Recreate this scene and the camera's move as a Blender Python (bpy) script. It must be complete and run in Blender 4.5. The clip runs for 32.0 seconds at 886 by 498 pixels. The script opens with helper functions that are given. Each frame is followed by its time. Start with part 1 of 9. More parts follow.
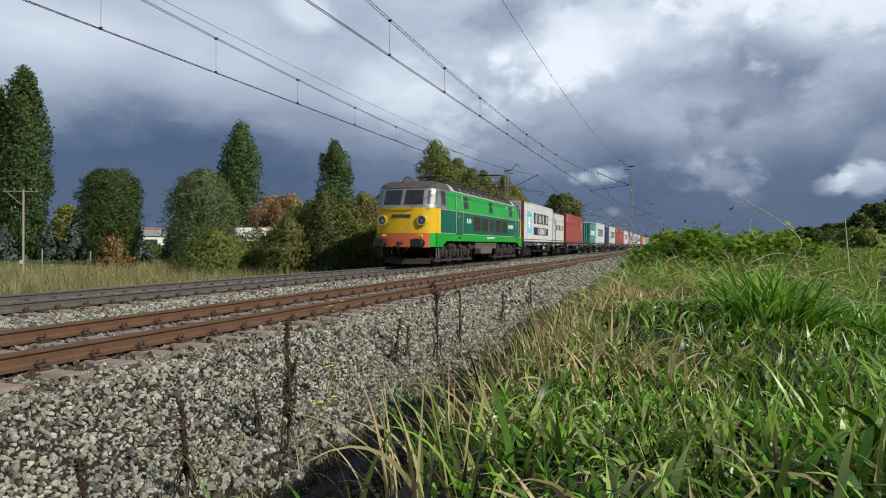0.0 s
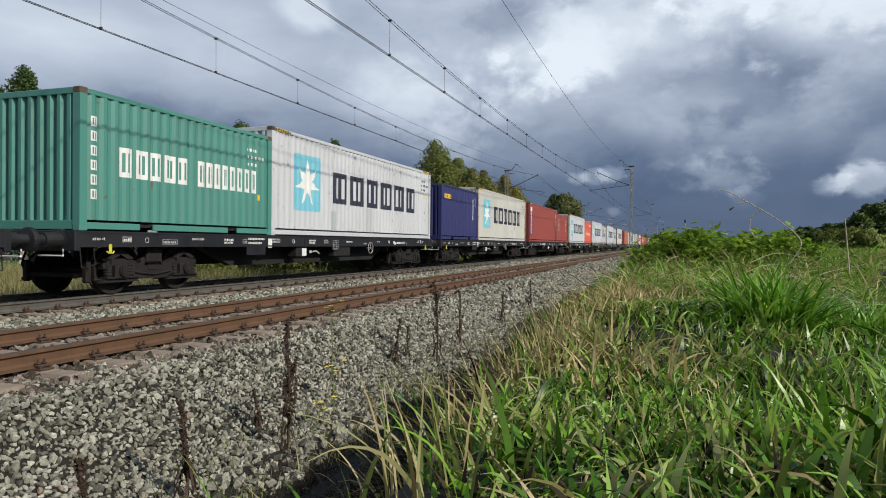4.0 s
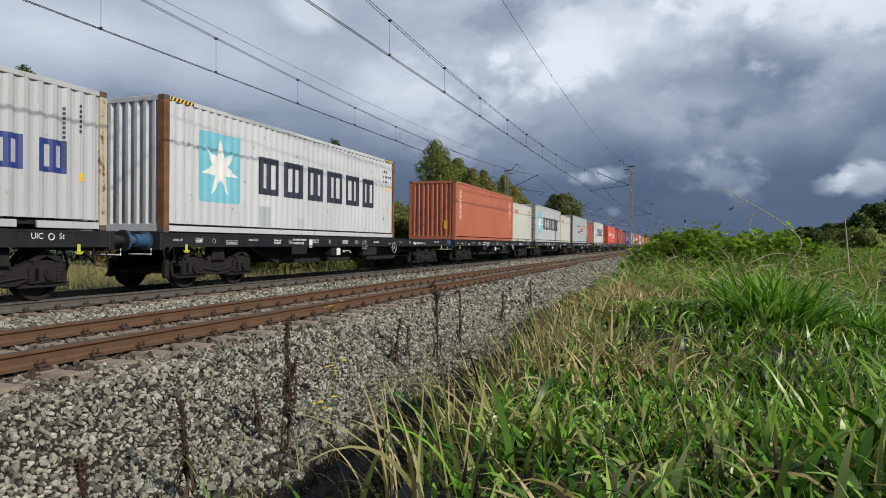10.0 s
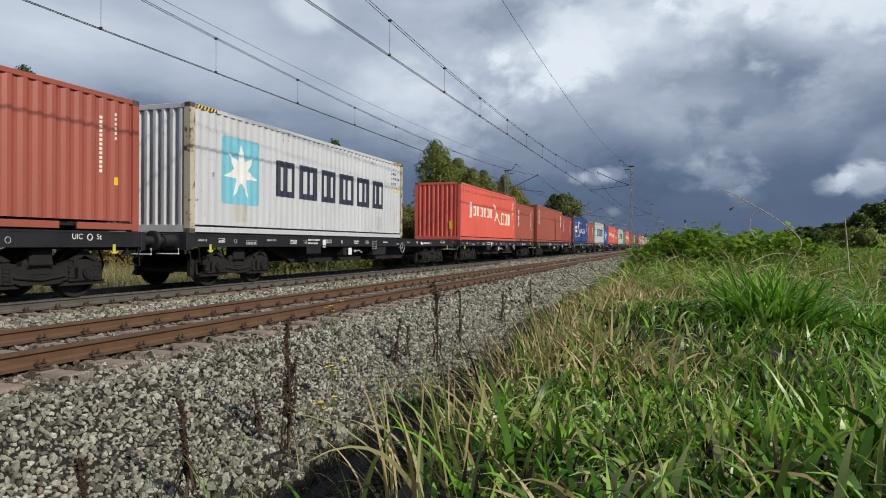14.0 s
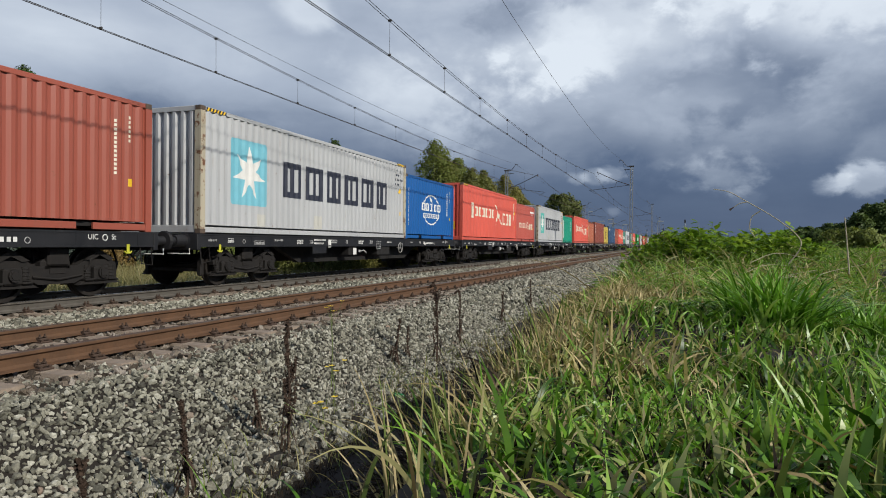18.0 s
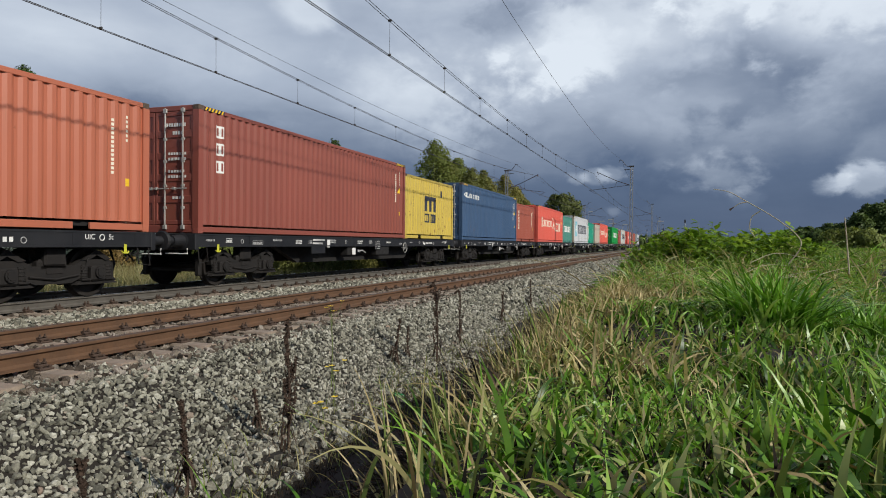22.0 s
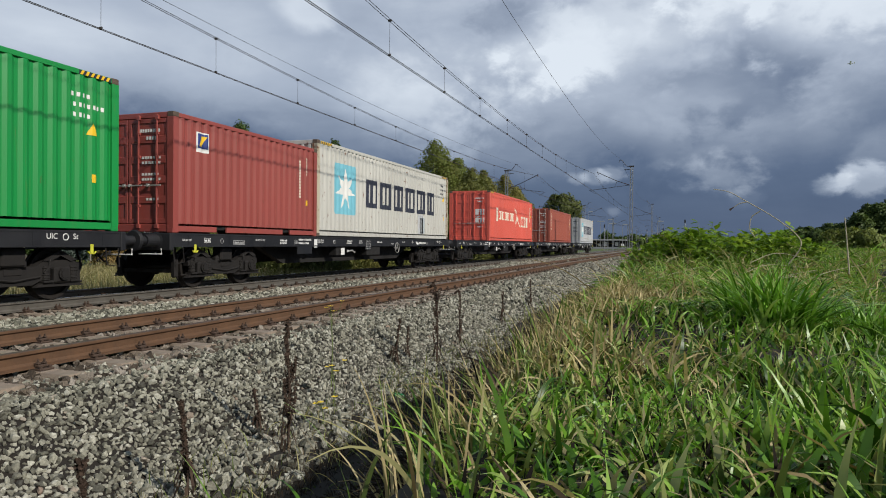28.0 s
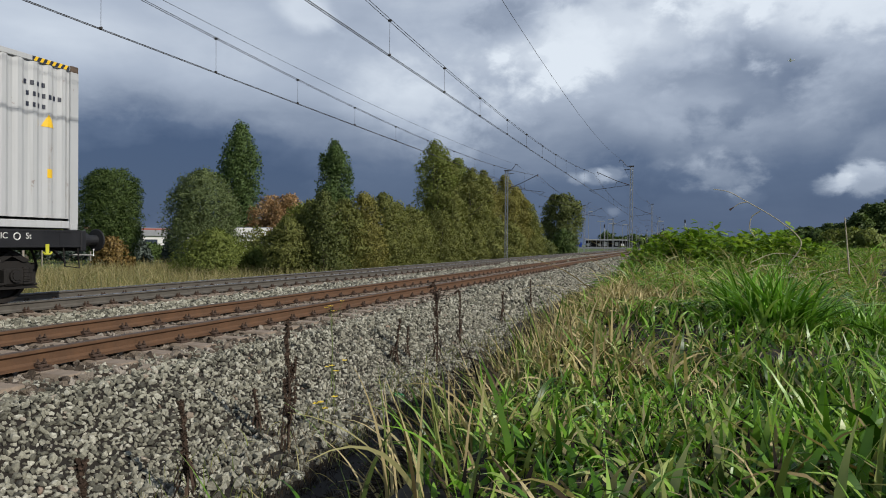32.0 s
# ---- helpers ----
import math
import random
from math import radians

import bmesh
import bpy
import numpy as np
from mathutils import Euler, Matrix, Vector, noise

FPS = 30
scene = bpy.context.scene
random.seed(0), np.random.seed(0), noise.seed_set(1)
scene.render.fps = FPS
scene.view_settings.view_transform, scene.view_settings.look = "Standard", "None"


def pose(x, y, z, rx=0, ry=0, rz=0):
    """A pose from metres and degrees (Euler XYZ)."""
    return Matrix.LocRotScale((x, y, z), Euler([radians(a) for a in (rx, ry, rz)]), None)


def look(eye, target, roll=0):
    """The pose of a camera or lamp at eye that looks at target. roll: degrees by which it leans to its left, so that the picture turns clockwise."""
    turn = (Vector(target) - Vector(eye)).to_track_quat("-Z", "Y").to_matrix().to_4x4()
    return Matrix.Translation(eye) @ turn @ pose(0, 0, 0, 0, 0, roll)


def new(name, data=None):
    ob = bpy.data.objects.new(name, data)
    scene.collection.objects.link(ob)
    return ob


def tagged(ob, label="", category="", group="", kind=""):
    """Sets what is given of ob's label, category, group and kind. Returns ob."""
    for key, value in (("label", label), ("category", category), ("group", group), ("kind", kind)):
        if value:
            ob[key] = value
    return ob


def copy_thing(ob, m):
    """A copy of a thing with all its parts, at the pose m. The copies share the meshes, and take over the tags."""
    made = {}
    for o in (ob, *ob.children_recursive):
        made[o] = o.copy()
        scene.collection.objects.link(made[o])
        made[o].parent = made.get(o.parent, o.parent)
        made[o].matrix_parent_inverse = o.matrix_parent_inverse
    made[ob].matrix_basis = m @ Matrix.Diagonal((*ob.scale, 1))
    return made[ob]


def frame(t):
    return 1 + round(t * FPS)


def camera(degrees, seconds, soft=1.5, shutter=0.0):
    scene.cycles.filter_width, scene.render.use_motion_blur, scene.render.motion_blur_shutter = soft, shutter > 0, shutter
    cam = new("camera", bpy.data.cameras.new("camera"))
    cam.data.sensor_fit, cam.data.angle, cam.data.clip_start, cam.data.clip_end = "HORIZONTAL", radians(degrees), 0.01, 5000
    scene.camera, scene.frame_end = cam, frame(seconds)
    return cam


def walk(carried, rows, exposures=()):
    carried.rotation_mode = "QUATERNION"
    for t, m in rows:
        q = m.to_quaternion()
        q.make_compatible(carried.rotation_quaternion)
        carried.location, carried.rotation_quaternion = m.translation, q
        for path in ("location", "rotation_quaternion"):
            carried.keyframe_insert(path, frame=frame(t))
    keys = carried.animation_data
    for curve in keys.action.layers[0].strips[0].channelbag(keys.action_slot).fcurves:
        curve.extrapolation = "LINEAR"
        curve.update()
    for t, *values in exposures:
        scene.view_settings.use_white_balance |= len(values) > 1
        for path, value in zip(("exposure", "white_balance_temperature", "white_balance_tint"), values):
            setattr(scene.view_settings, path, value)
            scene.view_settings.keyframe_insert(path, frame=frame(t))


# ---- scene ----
# camera: it lies still in the grass above the cutting
EYE = (0.0, 0.0, 1.053)
YAW, PITCH, ROLL = radians(19.0), radians(-0.47), 0.5
AIM = (EYE[0] - math.sin(YAW) * math.cos(PITCH), EYE[1] + math.cos(YAW) * math.cos(PITCH), EYE[2] + math.sin(PITCH))
cam = camera(66.73, 32.0, soft=1.0)
walk(cam, [(0.0, look(EYE, AIM, ROLL)), (32.0, look(EYE, AIM, ROLL))], exposures=[(0.0, 0.16), (1.5, 0.16), (6.0, 0.04), (12.0, 0.02), (32.0, 0.0)])

# plan: y runs along the tracks, x across them, z = 0 is the top of the rails
X_NEAR, X_FAR = -6.577, -11.297
WAGON = 19.74
DECK = 1.23


# ---- world and sun ----
SUN_EL, SUN_AZ = 33.3, -18.0          # height above the horizon; turn from +x towards +y
sun_dir = Vector((math.cos(radians(SUN_EL)) * math.cos(radians(SUN_AZ)),
                  math.cos(radians(SUN_EL)) * math.sin(radians(SUN_AZ)), math.sin(radians(SUN_EL))))
sun_data = bpy.data.lights.new("sun", "SUN")
sun_data.energy, sun_data.angle, sun_data.color = 3.8, radians(0.6), (1.0, 0.942, 0.85)
sun = new("sun", sun_data)
sun.rotation_euler = sun_dir.to_track_quat("Z", "Y").to_euler()


class Nodes:
    """Short hand for building a node tree."""

    def __init__(self, tree):
        self.t = tree
        tree.nodes.clear()

    def add(self, kind, **kw):
        n = self.t.nodes.new(kind)
        for k, v in kw.items():
            if k == "operation":
                n.operation = v
            elif k == "blend_type":
                n.blend_type = v
            elif k == "data_type":
                n.data_type = v
            elif k == "feature":
                n.feature = v
            elif k == "sky_type":
                n.sky_type = v
        return n

    def put(self, socket, value):
        if isinstance(value, bpy.types.NodeSocket):
            self.t.links.new(value, socket)
        elif value is not None:
            socket.default_value = value

    def math(self, op, a, b=0.0, c=None, clamp=False):
        n = self.add("ShaderNodeMath", operation=op)
        n.use_clamp = clamp
        self.put(n.inputs[0], a)
        self.put(n.inputs[1], b)
        if c is not None:
            self.put(n.inputs[2], c)
        return n.outputs[0]

    def vmath(self, op, a, b=(0, 0, 0)):
        n = self.add("ShaderNodeVectorMath", operation=op)
        self.put(n.inputs[0], a)
        self.put(n.inputs[1], b)
        return n.outputs["Value"] if op in ("DOT_PRODUCT", "LENGTH") else n.outputs["Vector"]

    def noise(self, vec, scale, detail=4.0, rough=0.55, distort=0.0):
        n = self.add("ShaderNodeTexNoise")
        self.put(n.inputs["Vector"], vec)
        n.inputs["Scale"].default_value = scale
        n.inputs["Detail"].default_value = detail
        n.inputs["Roughness"].default_value = rough
        n.inputs["Distortion"].default_value = distort
        return n.outputs["Fac"]

    def ramp(self, fac, stops):
        n = self.add("ShaderNodeValToRGB")
        el = n.color_ramp.elements
        while len(el) < len(stops):
            el.new(0.5)
        for e, (p, c) in zip(el, stops):
            e.position = p
            e.color = (c[0], c[1], c[2], 1) if isinstance(c, (tuple, list)) else (c, c, c, 1)
        self.put(n.inputs[0], fac)
        return n.outputs[0]

    def mix(self, fac, a, b, mode="MIX"):
        n = self.add("ShaderNodeMix", data_type="RGBA", blend_type=mode)
        self.put(n.inputs[0], fac)
        self.put(n.inputs[6], a if isinstance(a, bpy.types.NodeSocket) else (*a[:3], 1))
        self.put(n.inputs[7], b if isinstance(b, bpy.types.NodeSocket) else (*b[:3], 1))
        return n.outputs[2]

    def step(self, v, lo, hi, a=0.0, b=1.0):
        n = self.add("ShaderNodeMapRange")
        n.interpolation_type = "SMOOTHSTEP"
        self.put(n.inputs[0], v)
        for i, x in zip((1, 2, 3, 4), (lo, hi, a, b)):
            n.inputs[i].default_value = x
        return n.outputs[0]

    def scaled(self, vec, s):
        return self.vmath("MULTIPLY", vec, s)


def view_way(px, py):
    """The direction of a place in the sky, by its bearing and height as seen from the bank."""
    f = 1190.6
    m = look(EYE, AIM, ROLL).to_3x3()
    return (m @ Vector(((px - 784) / f, (441 - py) / f, -1))).normalized()


def build_world():
    world = bpy.data.worlds.new("storm_sky")
    scene.world = world
    world.use_nodes = True
    N = Nodes(world.node_tree)
    sky = N.add("ShaderNodeTexSky", sky_type="NISHITA")
    sky.sun_disc = False
    sky.sun_elevation = radians(SUN_EL)
    sky.sun_rotation = radians(90 - SUN_AZ)
    d = N.add("ShaderNodeTexCoord").outputs["Generated"]
    sep = N.add("ShaderNodeSeparateXYZ")
    N.put(sep.inputs[0], d)
    z = sep.outputs[2]
    # layered cloud: coordinates of a flat cloud deck, so that it crowds towards the horizon
    deep = N.math("ADD", N.math("MAXIMUM", z, 0.0), 0.16)
    deck = N.add("ShaderNodeCombineXYZ")
    N.put(deck.inputs[0], N.math("DIVIDE", sep.outputs[0], deep))
    N.put(deck.inputs[1], N.math("DIVIDE", sep.outputs[1], deep))
    N.put(deck.inputs[2], N.math("MULTIPLY", z, 2.2))
    mid = N.noise(deck.outputs[0], 1.7, 5.0, 0.5, 0.2)
    puff = N.noise(N.scaled(d, (1, 1, 1.5)), 7.0, 8.0, 0.53, 0.25)
    lump = N.noise(N.scaled(d, (1, 1, 1.5)), 19.0, 7.0, 0.58, 0.2)
    sheet_way = view_way(230, 250)
    calm = N.step(N.vmath("DOT_PRODUCT", d, (sheet_way.x, sheet_way.y, sheet_way.z)), 0.90, 0.985, 1.0, 0.3)
    v = N.step(z, 0.05, 0.26, 0.12, 0.68)
    v = N.math("ADD", v, N.math("MULTIPLY", N.math("SUBTRACT", mid, 0.5), N.step(z, 0.03, 0.2, 0.12, 0.42)))
    v = N.math("ADD", v, N.math("MULTIPLY", N.math("SUBTRACT", puff, 0.5), N.math("MULTIPLY", calm, N.step(z, 0.03, 0.19, 0.14, 0.40))))
    v = N.math("ADD", v, N.math("MULTIPLY", N.math("SUBTRACT", lump, 0.5), N.step(z, 0.05, 0.2, 0.05, 0.11)))
    # unseen sky overhead dimmed, to deepen shade in grass and ballast
    v = N.math("SUBTRACT", v, N.step(z, 0.42, 0.8, 0.0, 0.42))
    ragged = N.math("MULTIPLY", calm, N.math("ADD", N.math("MULTIPLY", N.math("SUBTRACT", puff, 0.5), 2.2), N.math("MULTIPLY", N.math("SUBTRACT", lump, 0.5), 1.5)))
    # the larger cloud masses: bearing, size, how much lighter or darker, how soft the edge is
    for px, py, size, gain, soft in CLOUDS:
        c = view_way(px, py)
        off = N.vmath("SUBTRACT", d, (c.x, c.y, c.z))
        near = N.vmath("LENGTH", N.scaled(off, (1, 1, 1.7)))
        near = N.math("ADD", near, N.math("MULTIPLY", ragged, size * 1.15))
        v = N.math("ADD", v, N.step(near, size, size * (1 - soft), 0.0, gain))
    col = N.ramp(v, [(0.0, (0.058, 0.094, 0.180)), (0.22, (0.102, 0.146, 0.242)), (0.45, (0.234, 0.287, 0.388)),
                     (0.68, (0.42, 0.485, 0.595)), (1.0, (0.765, 0.835, 0.92))])
    tinted = N.mix(0.05, col, N.mix(1.0, sky.outputs[0], (0.09, 0.09, 0.09), "MULTIPLY"))
    bg = N.add("ShaderNodeBackground")
    N.put(bg.inputs[0], tinted)
    bg.inputs[1].default_value = 1.0
    out = N.add("ShaderNodeOutputWorld")
    N.put(out.inputs[0], bg.outputs[0])


CLOUDS = [(1090, 50, 0.13, 0.19, 0.8), (980, 90, 0.10, 0.14, 0.7), (740, 180, 0.17, 0.24, 0.9), (540, 20, 0.055, 0.24, 0.8), (1490, 0, 0.12, 0.28, 0.7), (1260, 10, 0.08, 0.25, 0.7),
          (1545, 325, 0.055, 0.40, 0.6), (1560, 270, 0.06, 0.18, 0.7), (1475, 330, 0.03, 0.22, 0.6), (1270, 305, 0.06, 0.22, 0.6), (1320, 350, 0.03, 0.12, 0.7), (1020, 318, 0.020, 0.20, 0.6), (1050, 314, 0.022, 0.20, 0.6), (1082, 308, 0.022, 0.24, 0.6), (1085, 375, 0.022, 0.22, 0.7),
          (1290, 130, 0.15, -0.10, 0.8), (1370, 130, 0.11, -0.08, 0.8), (1480, 170, 0.13, -0.06, 0.7), (1240, 240, 0.14, 0.13, 0.8), (930, 240, 0.2, 0.10, 0.9), (300, 290, 0.22, -0.18, 0.9), (880, 30, 0.07, -0.12, 0.7), (340, 70, 0.09, -0.04, 0.8),
          (60, 60, 0.15, 0.18, 0.9), (160, 290, 0.20, -0.17, 0.95), (330, 260, 0.15, -0.10, 0.95), (480, 310, 0.16, -0.12, 0.95), (10, 370, 0.03, 0.5, 0.8), (400, 110, 0.16, 0.10, 0.9), (1130, 290, 0.10, -0.1, 0.8)]
build_world()


# ---- materials ----
def material(name):
    m = bpy.data.materials.new(name)
    m.use_nodes = True
    N = Nodes(m.node_tree)
    out = N.add("ShaderNodeOutputMaterial")
    bsdf = N.add("ShaderNodeBsdfPrincipled")
    N.put(out.inputs[0], bsdf.outputs[0])
    return m, N, bsdf, out


def bump(N, bsdf, height, strength, distance=0.01):
    b = N.add("ShaderNodeBump")
    b.inputs["Strength"].default_value = strength
    b.inputs["Distance"].default_value = distance
    N.put(b.inputs["Height"], height)
    N.put(bsdf.inputs["Normal"], b.outputs[0])


def coords(N):
    return N.add("ShaderNodeTexCoord").outputs["Object"]


def tint(c, k):
    return tuple(min(1.0, x * k) for x in c)


def plain_mat(name, c, rough=0.6, metal=0.0, vary=0.25, scale=6.0, relief=0.0):
    """A worn surface of one colour: blotches and fine grain."""
    m, N, b, _ = material(name)
    o = coords(N)
    n1, n2 = N.noise(o, scale, 5.0), N.noise(o, scale * 9, 3.0)
    f = N.math("ADD", N.math("MULTIPLY", n1, 0.65), N.math("MULTIPLY", n2, 0.35))
    N.put(b.inputs["Base Color"], N.ramp(f, [(0.3, tint(c, 1 - vary)), (0.7, tint(c, 1 + vary))]))
    N.put(b.inputs["Roughness"], N.ramp(n1, [(0.3, max(0.05, rough - 0.12)), (0.7, min(1, rough + 0.12))]))
    b.inputs["Metallic"].default_value = metal
    if relief:
        bump(N, b, f, relief)
    return m


def paint_mat(name, c, rust=0.25, dirt=0.35, rough=0.42, bleach=0.0):
    """Weathered container paint: sun-bleached patches, run-down dirt, rust chips and streaks."""
    m, N, b, _ = material(name)
    o = coords(N)
    rnd = N.add("ShaderNodeObjectInfo").outputs["Random"]
    shift = N.add("ShaderNodeCombineXYZ")
    for i in range(3):
        N.put(shift.inputs[i], N.math("MULTIPLY", rnd, 37.0 + 11 * i))
    o = N.vmath("ADD", o, shift.outputs[0])
    broad = N.noise(N.scaled(o, (1, 0.5, 0.35)), 0.9, 4.0, 0.55)
    streak = N.noise(N.scaled(o, (1, 5.5, 0.22)), 2.2, 4.0, 0.6)
    speck = N.noise(o, 5.5, 6.0, 0.68)
    fine = N.noise(o, 60.0, 2.0)
    base = N.mix(N.ramp(broad, [(0.35, 0.0), (0.7, 1.0)]), tint(c, 0.93), tint(c, 1.07))
    if bleach:
        base = N.mix(N.math("MULTIPLY", N.ramp(broad, [(0.45, 0.0), (0.75, 1.0)]), bleach), base, (0.55, 0.5, 0.46))
    grime = N.math("MULTIPLY", N.ramp(streak, [(0.52, 0.0), (0.8, 1.0)]), dirt)
    base = N.mix(grime, base, (0.14, 0.115, 0.09))
    run = N.noise(N.scaled(o, (1, 11.0, 0.35)), 1.6, 3.0, 0.6)
    runs = N.math("MULTIPLY", N.ramp(run, [(0.60, 0.0), (0.74, 1.0)]), N.ramp(speck, [(0.40, 0.0), (0.62, 1.0)]))
    base = N.mix(N.math("MULTIPLY", runs, min(0.85, 0.25 + rust)), base, (0.20, 0.11, 0.045))
    chips = N.ramp(N.math("ADD", N.math("MULTIPLY", speck, 0.75), N.math("MULTIPLY", streak, 0.25)),
                   [(0.645 - 0.10 * rust, 0.0), (0.675 - 0.07 * rust, 1.0)])
    base = N.mix(N.math("MULTIPLY", chips, min(1.0, 0.35 + rust * 1.3)), base, (0.15, 0.062, 0.028))
    N.put(b.inputs["Base Color"], base)
    N.put(b.inputs["Roughness"], N.ramp(N.math("ADD", grime, N.math("MULTIPLY", chips, 0.4)), [(0.0, rough), (0.8, 0.85)]))
    bump(N, b, N.math("ADD", N.math("MULTIPLY", fine, 0.25), broad), 0.15, 0.01)
    return m


def island_mat(name, stops, rough=0.7, leaf=0.0, grain=0.0, scale=40.0):
    """Many small pieces, each with its own shade; leaf: how much light comes through."""
    m, N, b, out = material(name)
    r = N.add("ShaderNodeNewGeometry").outputs["Random Per Island"]
    col = N.ramp(r, stops)
    if grain:
        n = N.noise(coords(N), scale, 4.0)
        col = N.mix(1.0, col, N.ramp(n, [(0.3, 1 - grain), (0.7, 1.0)]), "MULTIPLY")
    N.put(b.inputs["Base Color"], col)
    b.inputs["Roughness"].default_value = rough
    b.inputs["Specular IOR Level"].default_value = 0.38 if rough < 0.4 else 0.3
    if leaf:
        tr = N.add("ShaderNodeBsdfTranslucent")
        N.put(tr.inputs[0], N.mix(1.0, col, (1.0, 1.0, 0.55), "MULTIPLY"))
        mixed = N.add("ShaderNodeMixShader")
        mixed.inputs[0].default_value = leaf
        N.put(mixed.inputs[1], b.outputs[0])
        N.put(mixed.inputs[2], tr.outputs[0])
        N.put(out.inputs[0], mixed.outputs[0])
    return m


def glass_mat(name, c=(0.02, 0.022, 0.024), rough=0.06, coat=0.4):
    m, N, b, _ = material(name)
    n = N.noise(coords(N), 3.0, 3.0)
    N.put(b.inputs["Base Color"], N.ramp(n, [(0.3, c), (0.75, tint(c, 1.8))]))
    b.inputs["Roughness"].default_value = rough
    b.inputs["Coat Weight"].default_value = coat
    return m


# ---- mesh building ----
class B:
    """Collects simple solids into one mesh."""

    def __init__(self):
        self.v, self.f = [], []

    def add(self, verts, faces):
        k = len(self.v)
        self.v += [tuple(p) for p in verts]
        self.f += [tuple(i + k for i in q) for q in faces]
        return self

    def box(self, x0, x1, y0, y1, z0, z1, bev=0.0):
        if bev <= 0:
            vs = [(x, y, z) for x in (x0, x1) for y in (y0, y1) for z in (z0, z1)]
            return self.add(vs, [(0, 1, 3, 2), (4, 6, 7, 5), (0, 4, 5, 1), (2, 3, 7, 6), (0, 2, 6, 4), (1, 5, 7, 3)])
        vs, idx = [], {}
        lo, hi = (x0, y0, z0), (x1, y1, z1)
        for c in range(8):
            s = ((c >> 2) & 1, (c >> 1) & 1, c & 1)
            for ax in range(3):
                p = [0, 0, 0]
                for i in range(3):
                    e = hi[i] if s[i] else lo[i]
                    p[i] = e if i == ax else e + (-bev if s[i] else bev)
                idx[(s, ax)] = len(vs)
                vs.append(p)
        fs = []
        for ax in range(3):
            o = [i for i in range(3) if i != ax]
            for e in (0, 1):
                loop = []
                for a, b in ((0, 0), (1, 0), (1, 1), (0, 1)):
                    s = [0, 0, 0]
                    s[ax], s[o[0]], s[o[1]] = e, a, b
                    loop.append(idx[(tuple(s), ax)])
                flip = (e == 1) == (ax != 1)
                fs.append(loop if flip else loop[::-1])
        for ax in range(3):
            o = [i for i in range(3) if i != ax]
            for a in (0, 1):
                for b in (0, 1):
                    s0, s1 = [0, 0, 0], [0, 0, 0]
                    s0[o[0]] = s1[o[0]] = a
                    s0[o[1]] = s1[o[1]] = b
                    s1[ax] = 1
                    q = [idx[(tuple(s0), o[0])], idx[(tuple(s1), o[0])], idx[(tuple(s1), o[1])], idx[(tuple(s0), o[1])]]
                    fs.append(q)
        for c in range(8):
            s = ((c >> 2) & 1, (c >> 1) & 1, c & 1)
            fs.append([idx[(s, 0)], idx[(s, 1)], idx[(s, 2)]])
        return self.add(vs, fs)

    def tube(self, path, r, n=8, r_end=None, caps=True):
        path = [Vector(p) for p in path]
        rings = []
        up = Vector((0, 0, 1))
        for i, p in enumerate(path):
            d = (path[min(i + 1, len(path) - 1)] - path[max(i - 1, 0)]).normalized()
            a = d.cross(up if abs(d.z) < 0.95 else Vector((1, 0, 0))).normalized()
            b = d.cross(a)
            rr = r if r_end is None else r + (r_end - r) * i / max(1, len(path) - 1)
            rings.append([p + (a * math.cos(t) + b * math.sin(t)) * rr for t in (2 * math.pi * k / n for k in range(n))])
        vs = [q for ring in rings for q in ring]
        fs = [(i * n + k, i * n + (k + 1) % n, (i + 1) * n + (k + 1) % n, (i + 1) * n + k)
              for i in range(len(rings) - 1) for k in range(n)]
        if caps:
            fs += [tuple(range(n))[::-1], tuple(range((len(rings) - 1) * n, len(rings) * n))]
        return self.add(vs, fs)

    def cyl(self, p0, p1, r, n=12, r_end=None):
        return self.tube([p0, p1], r, n, r_end)

    def ring(self, c, r, rr, axis="x", n=20, k=6):
        vs, fs = [], []
        for i in range(n):
            a = 2 * math.pi * i / n
            for j in range(k):
                b = 2 * math.pi * j / k
                q, h = r + rr * math.cos(b), rr * math.sin(b)
                u, w = q * math.cos(a), q * math.sin(a)
                vs.append((c[0] + h, c[1] + u, c[2] + w) if axis == "x" else (c[0] + u, c[1] + h, c[2] + w) if axis == "y" else (c[0] + u, c[1] + w, c[2] + h))
                fs.append((i * k + j, ((i + 1) % n) * k + j, ((i + 1) % n) * k + (j + 1) % k, i * k + (j + 1) % k))
        return self.add(vs, fs)

    def lathe(self, profile, c, axis="x", n=20):
        """profile: pairs (along, radius)."""
        vs, fs = [], []
        m = len(profile)
        for i in range(n):
            a = 2 * math.pi * i / n
            for h, r in profile:
                u, w = r * math.cos(a), r * math.sin(a)
                vs.append((c[0] + h, c[1] + u, c[2] + w) if axis == "x" else (c[0] + u, c[1] + h, c[2] + w) if axis == "y" else (c[0] + u, c[1] + w, c[2] + h))
        for i in range(n):
            for j in range(m - 1):
                fs.append((i * m + j, ((i + 1) % n) * m + j, ((i + 1) % n) * m + j + 1, i * m + j + 1))
        return self.add(vs, fs)

    def prism(self, poly, axis, a, b):
        """poly in the plane across axis, drawn from a to b: x: (y, z), y: (x, z), z: (x, y)."""
        n = len(poly)
        put = {"x": lambda p, t: (t, p[0], p[1]), "y": lambda p, t: (p[0], t, p[1]), "z": lambda p, t: (p[0], p[1], t)}[axis]
        vs = [put(p, a) for p in poly] + [put(p, b) for p in poly]
        fs = [tuple(range(n)), tuple(range(2 * n - 1, n - 1, -1))]
        fs += [(i, i + n, (i + 1) % n + n, (i + 1) % n) for i in range(n)]
        return self.add(vs, fs)

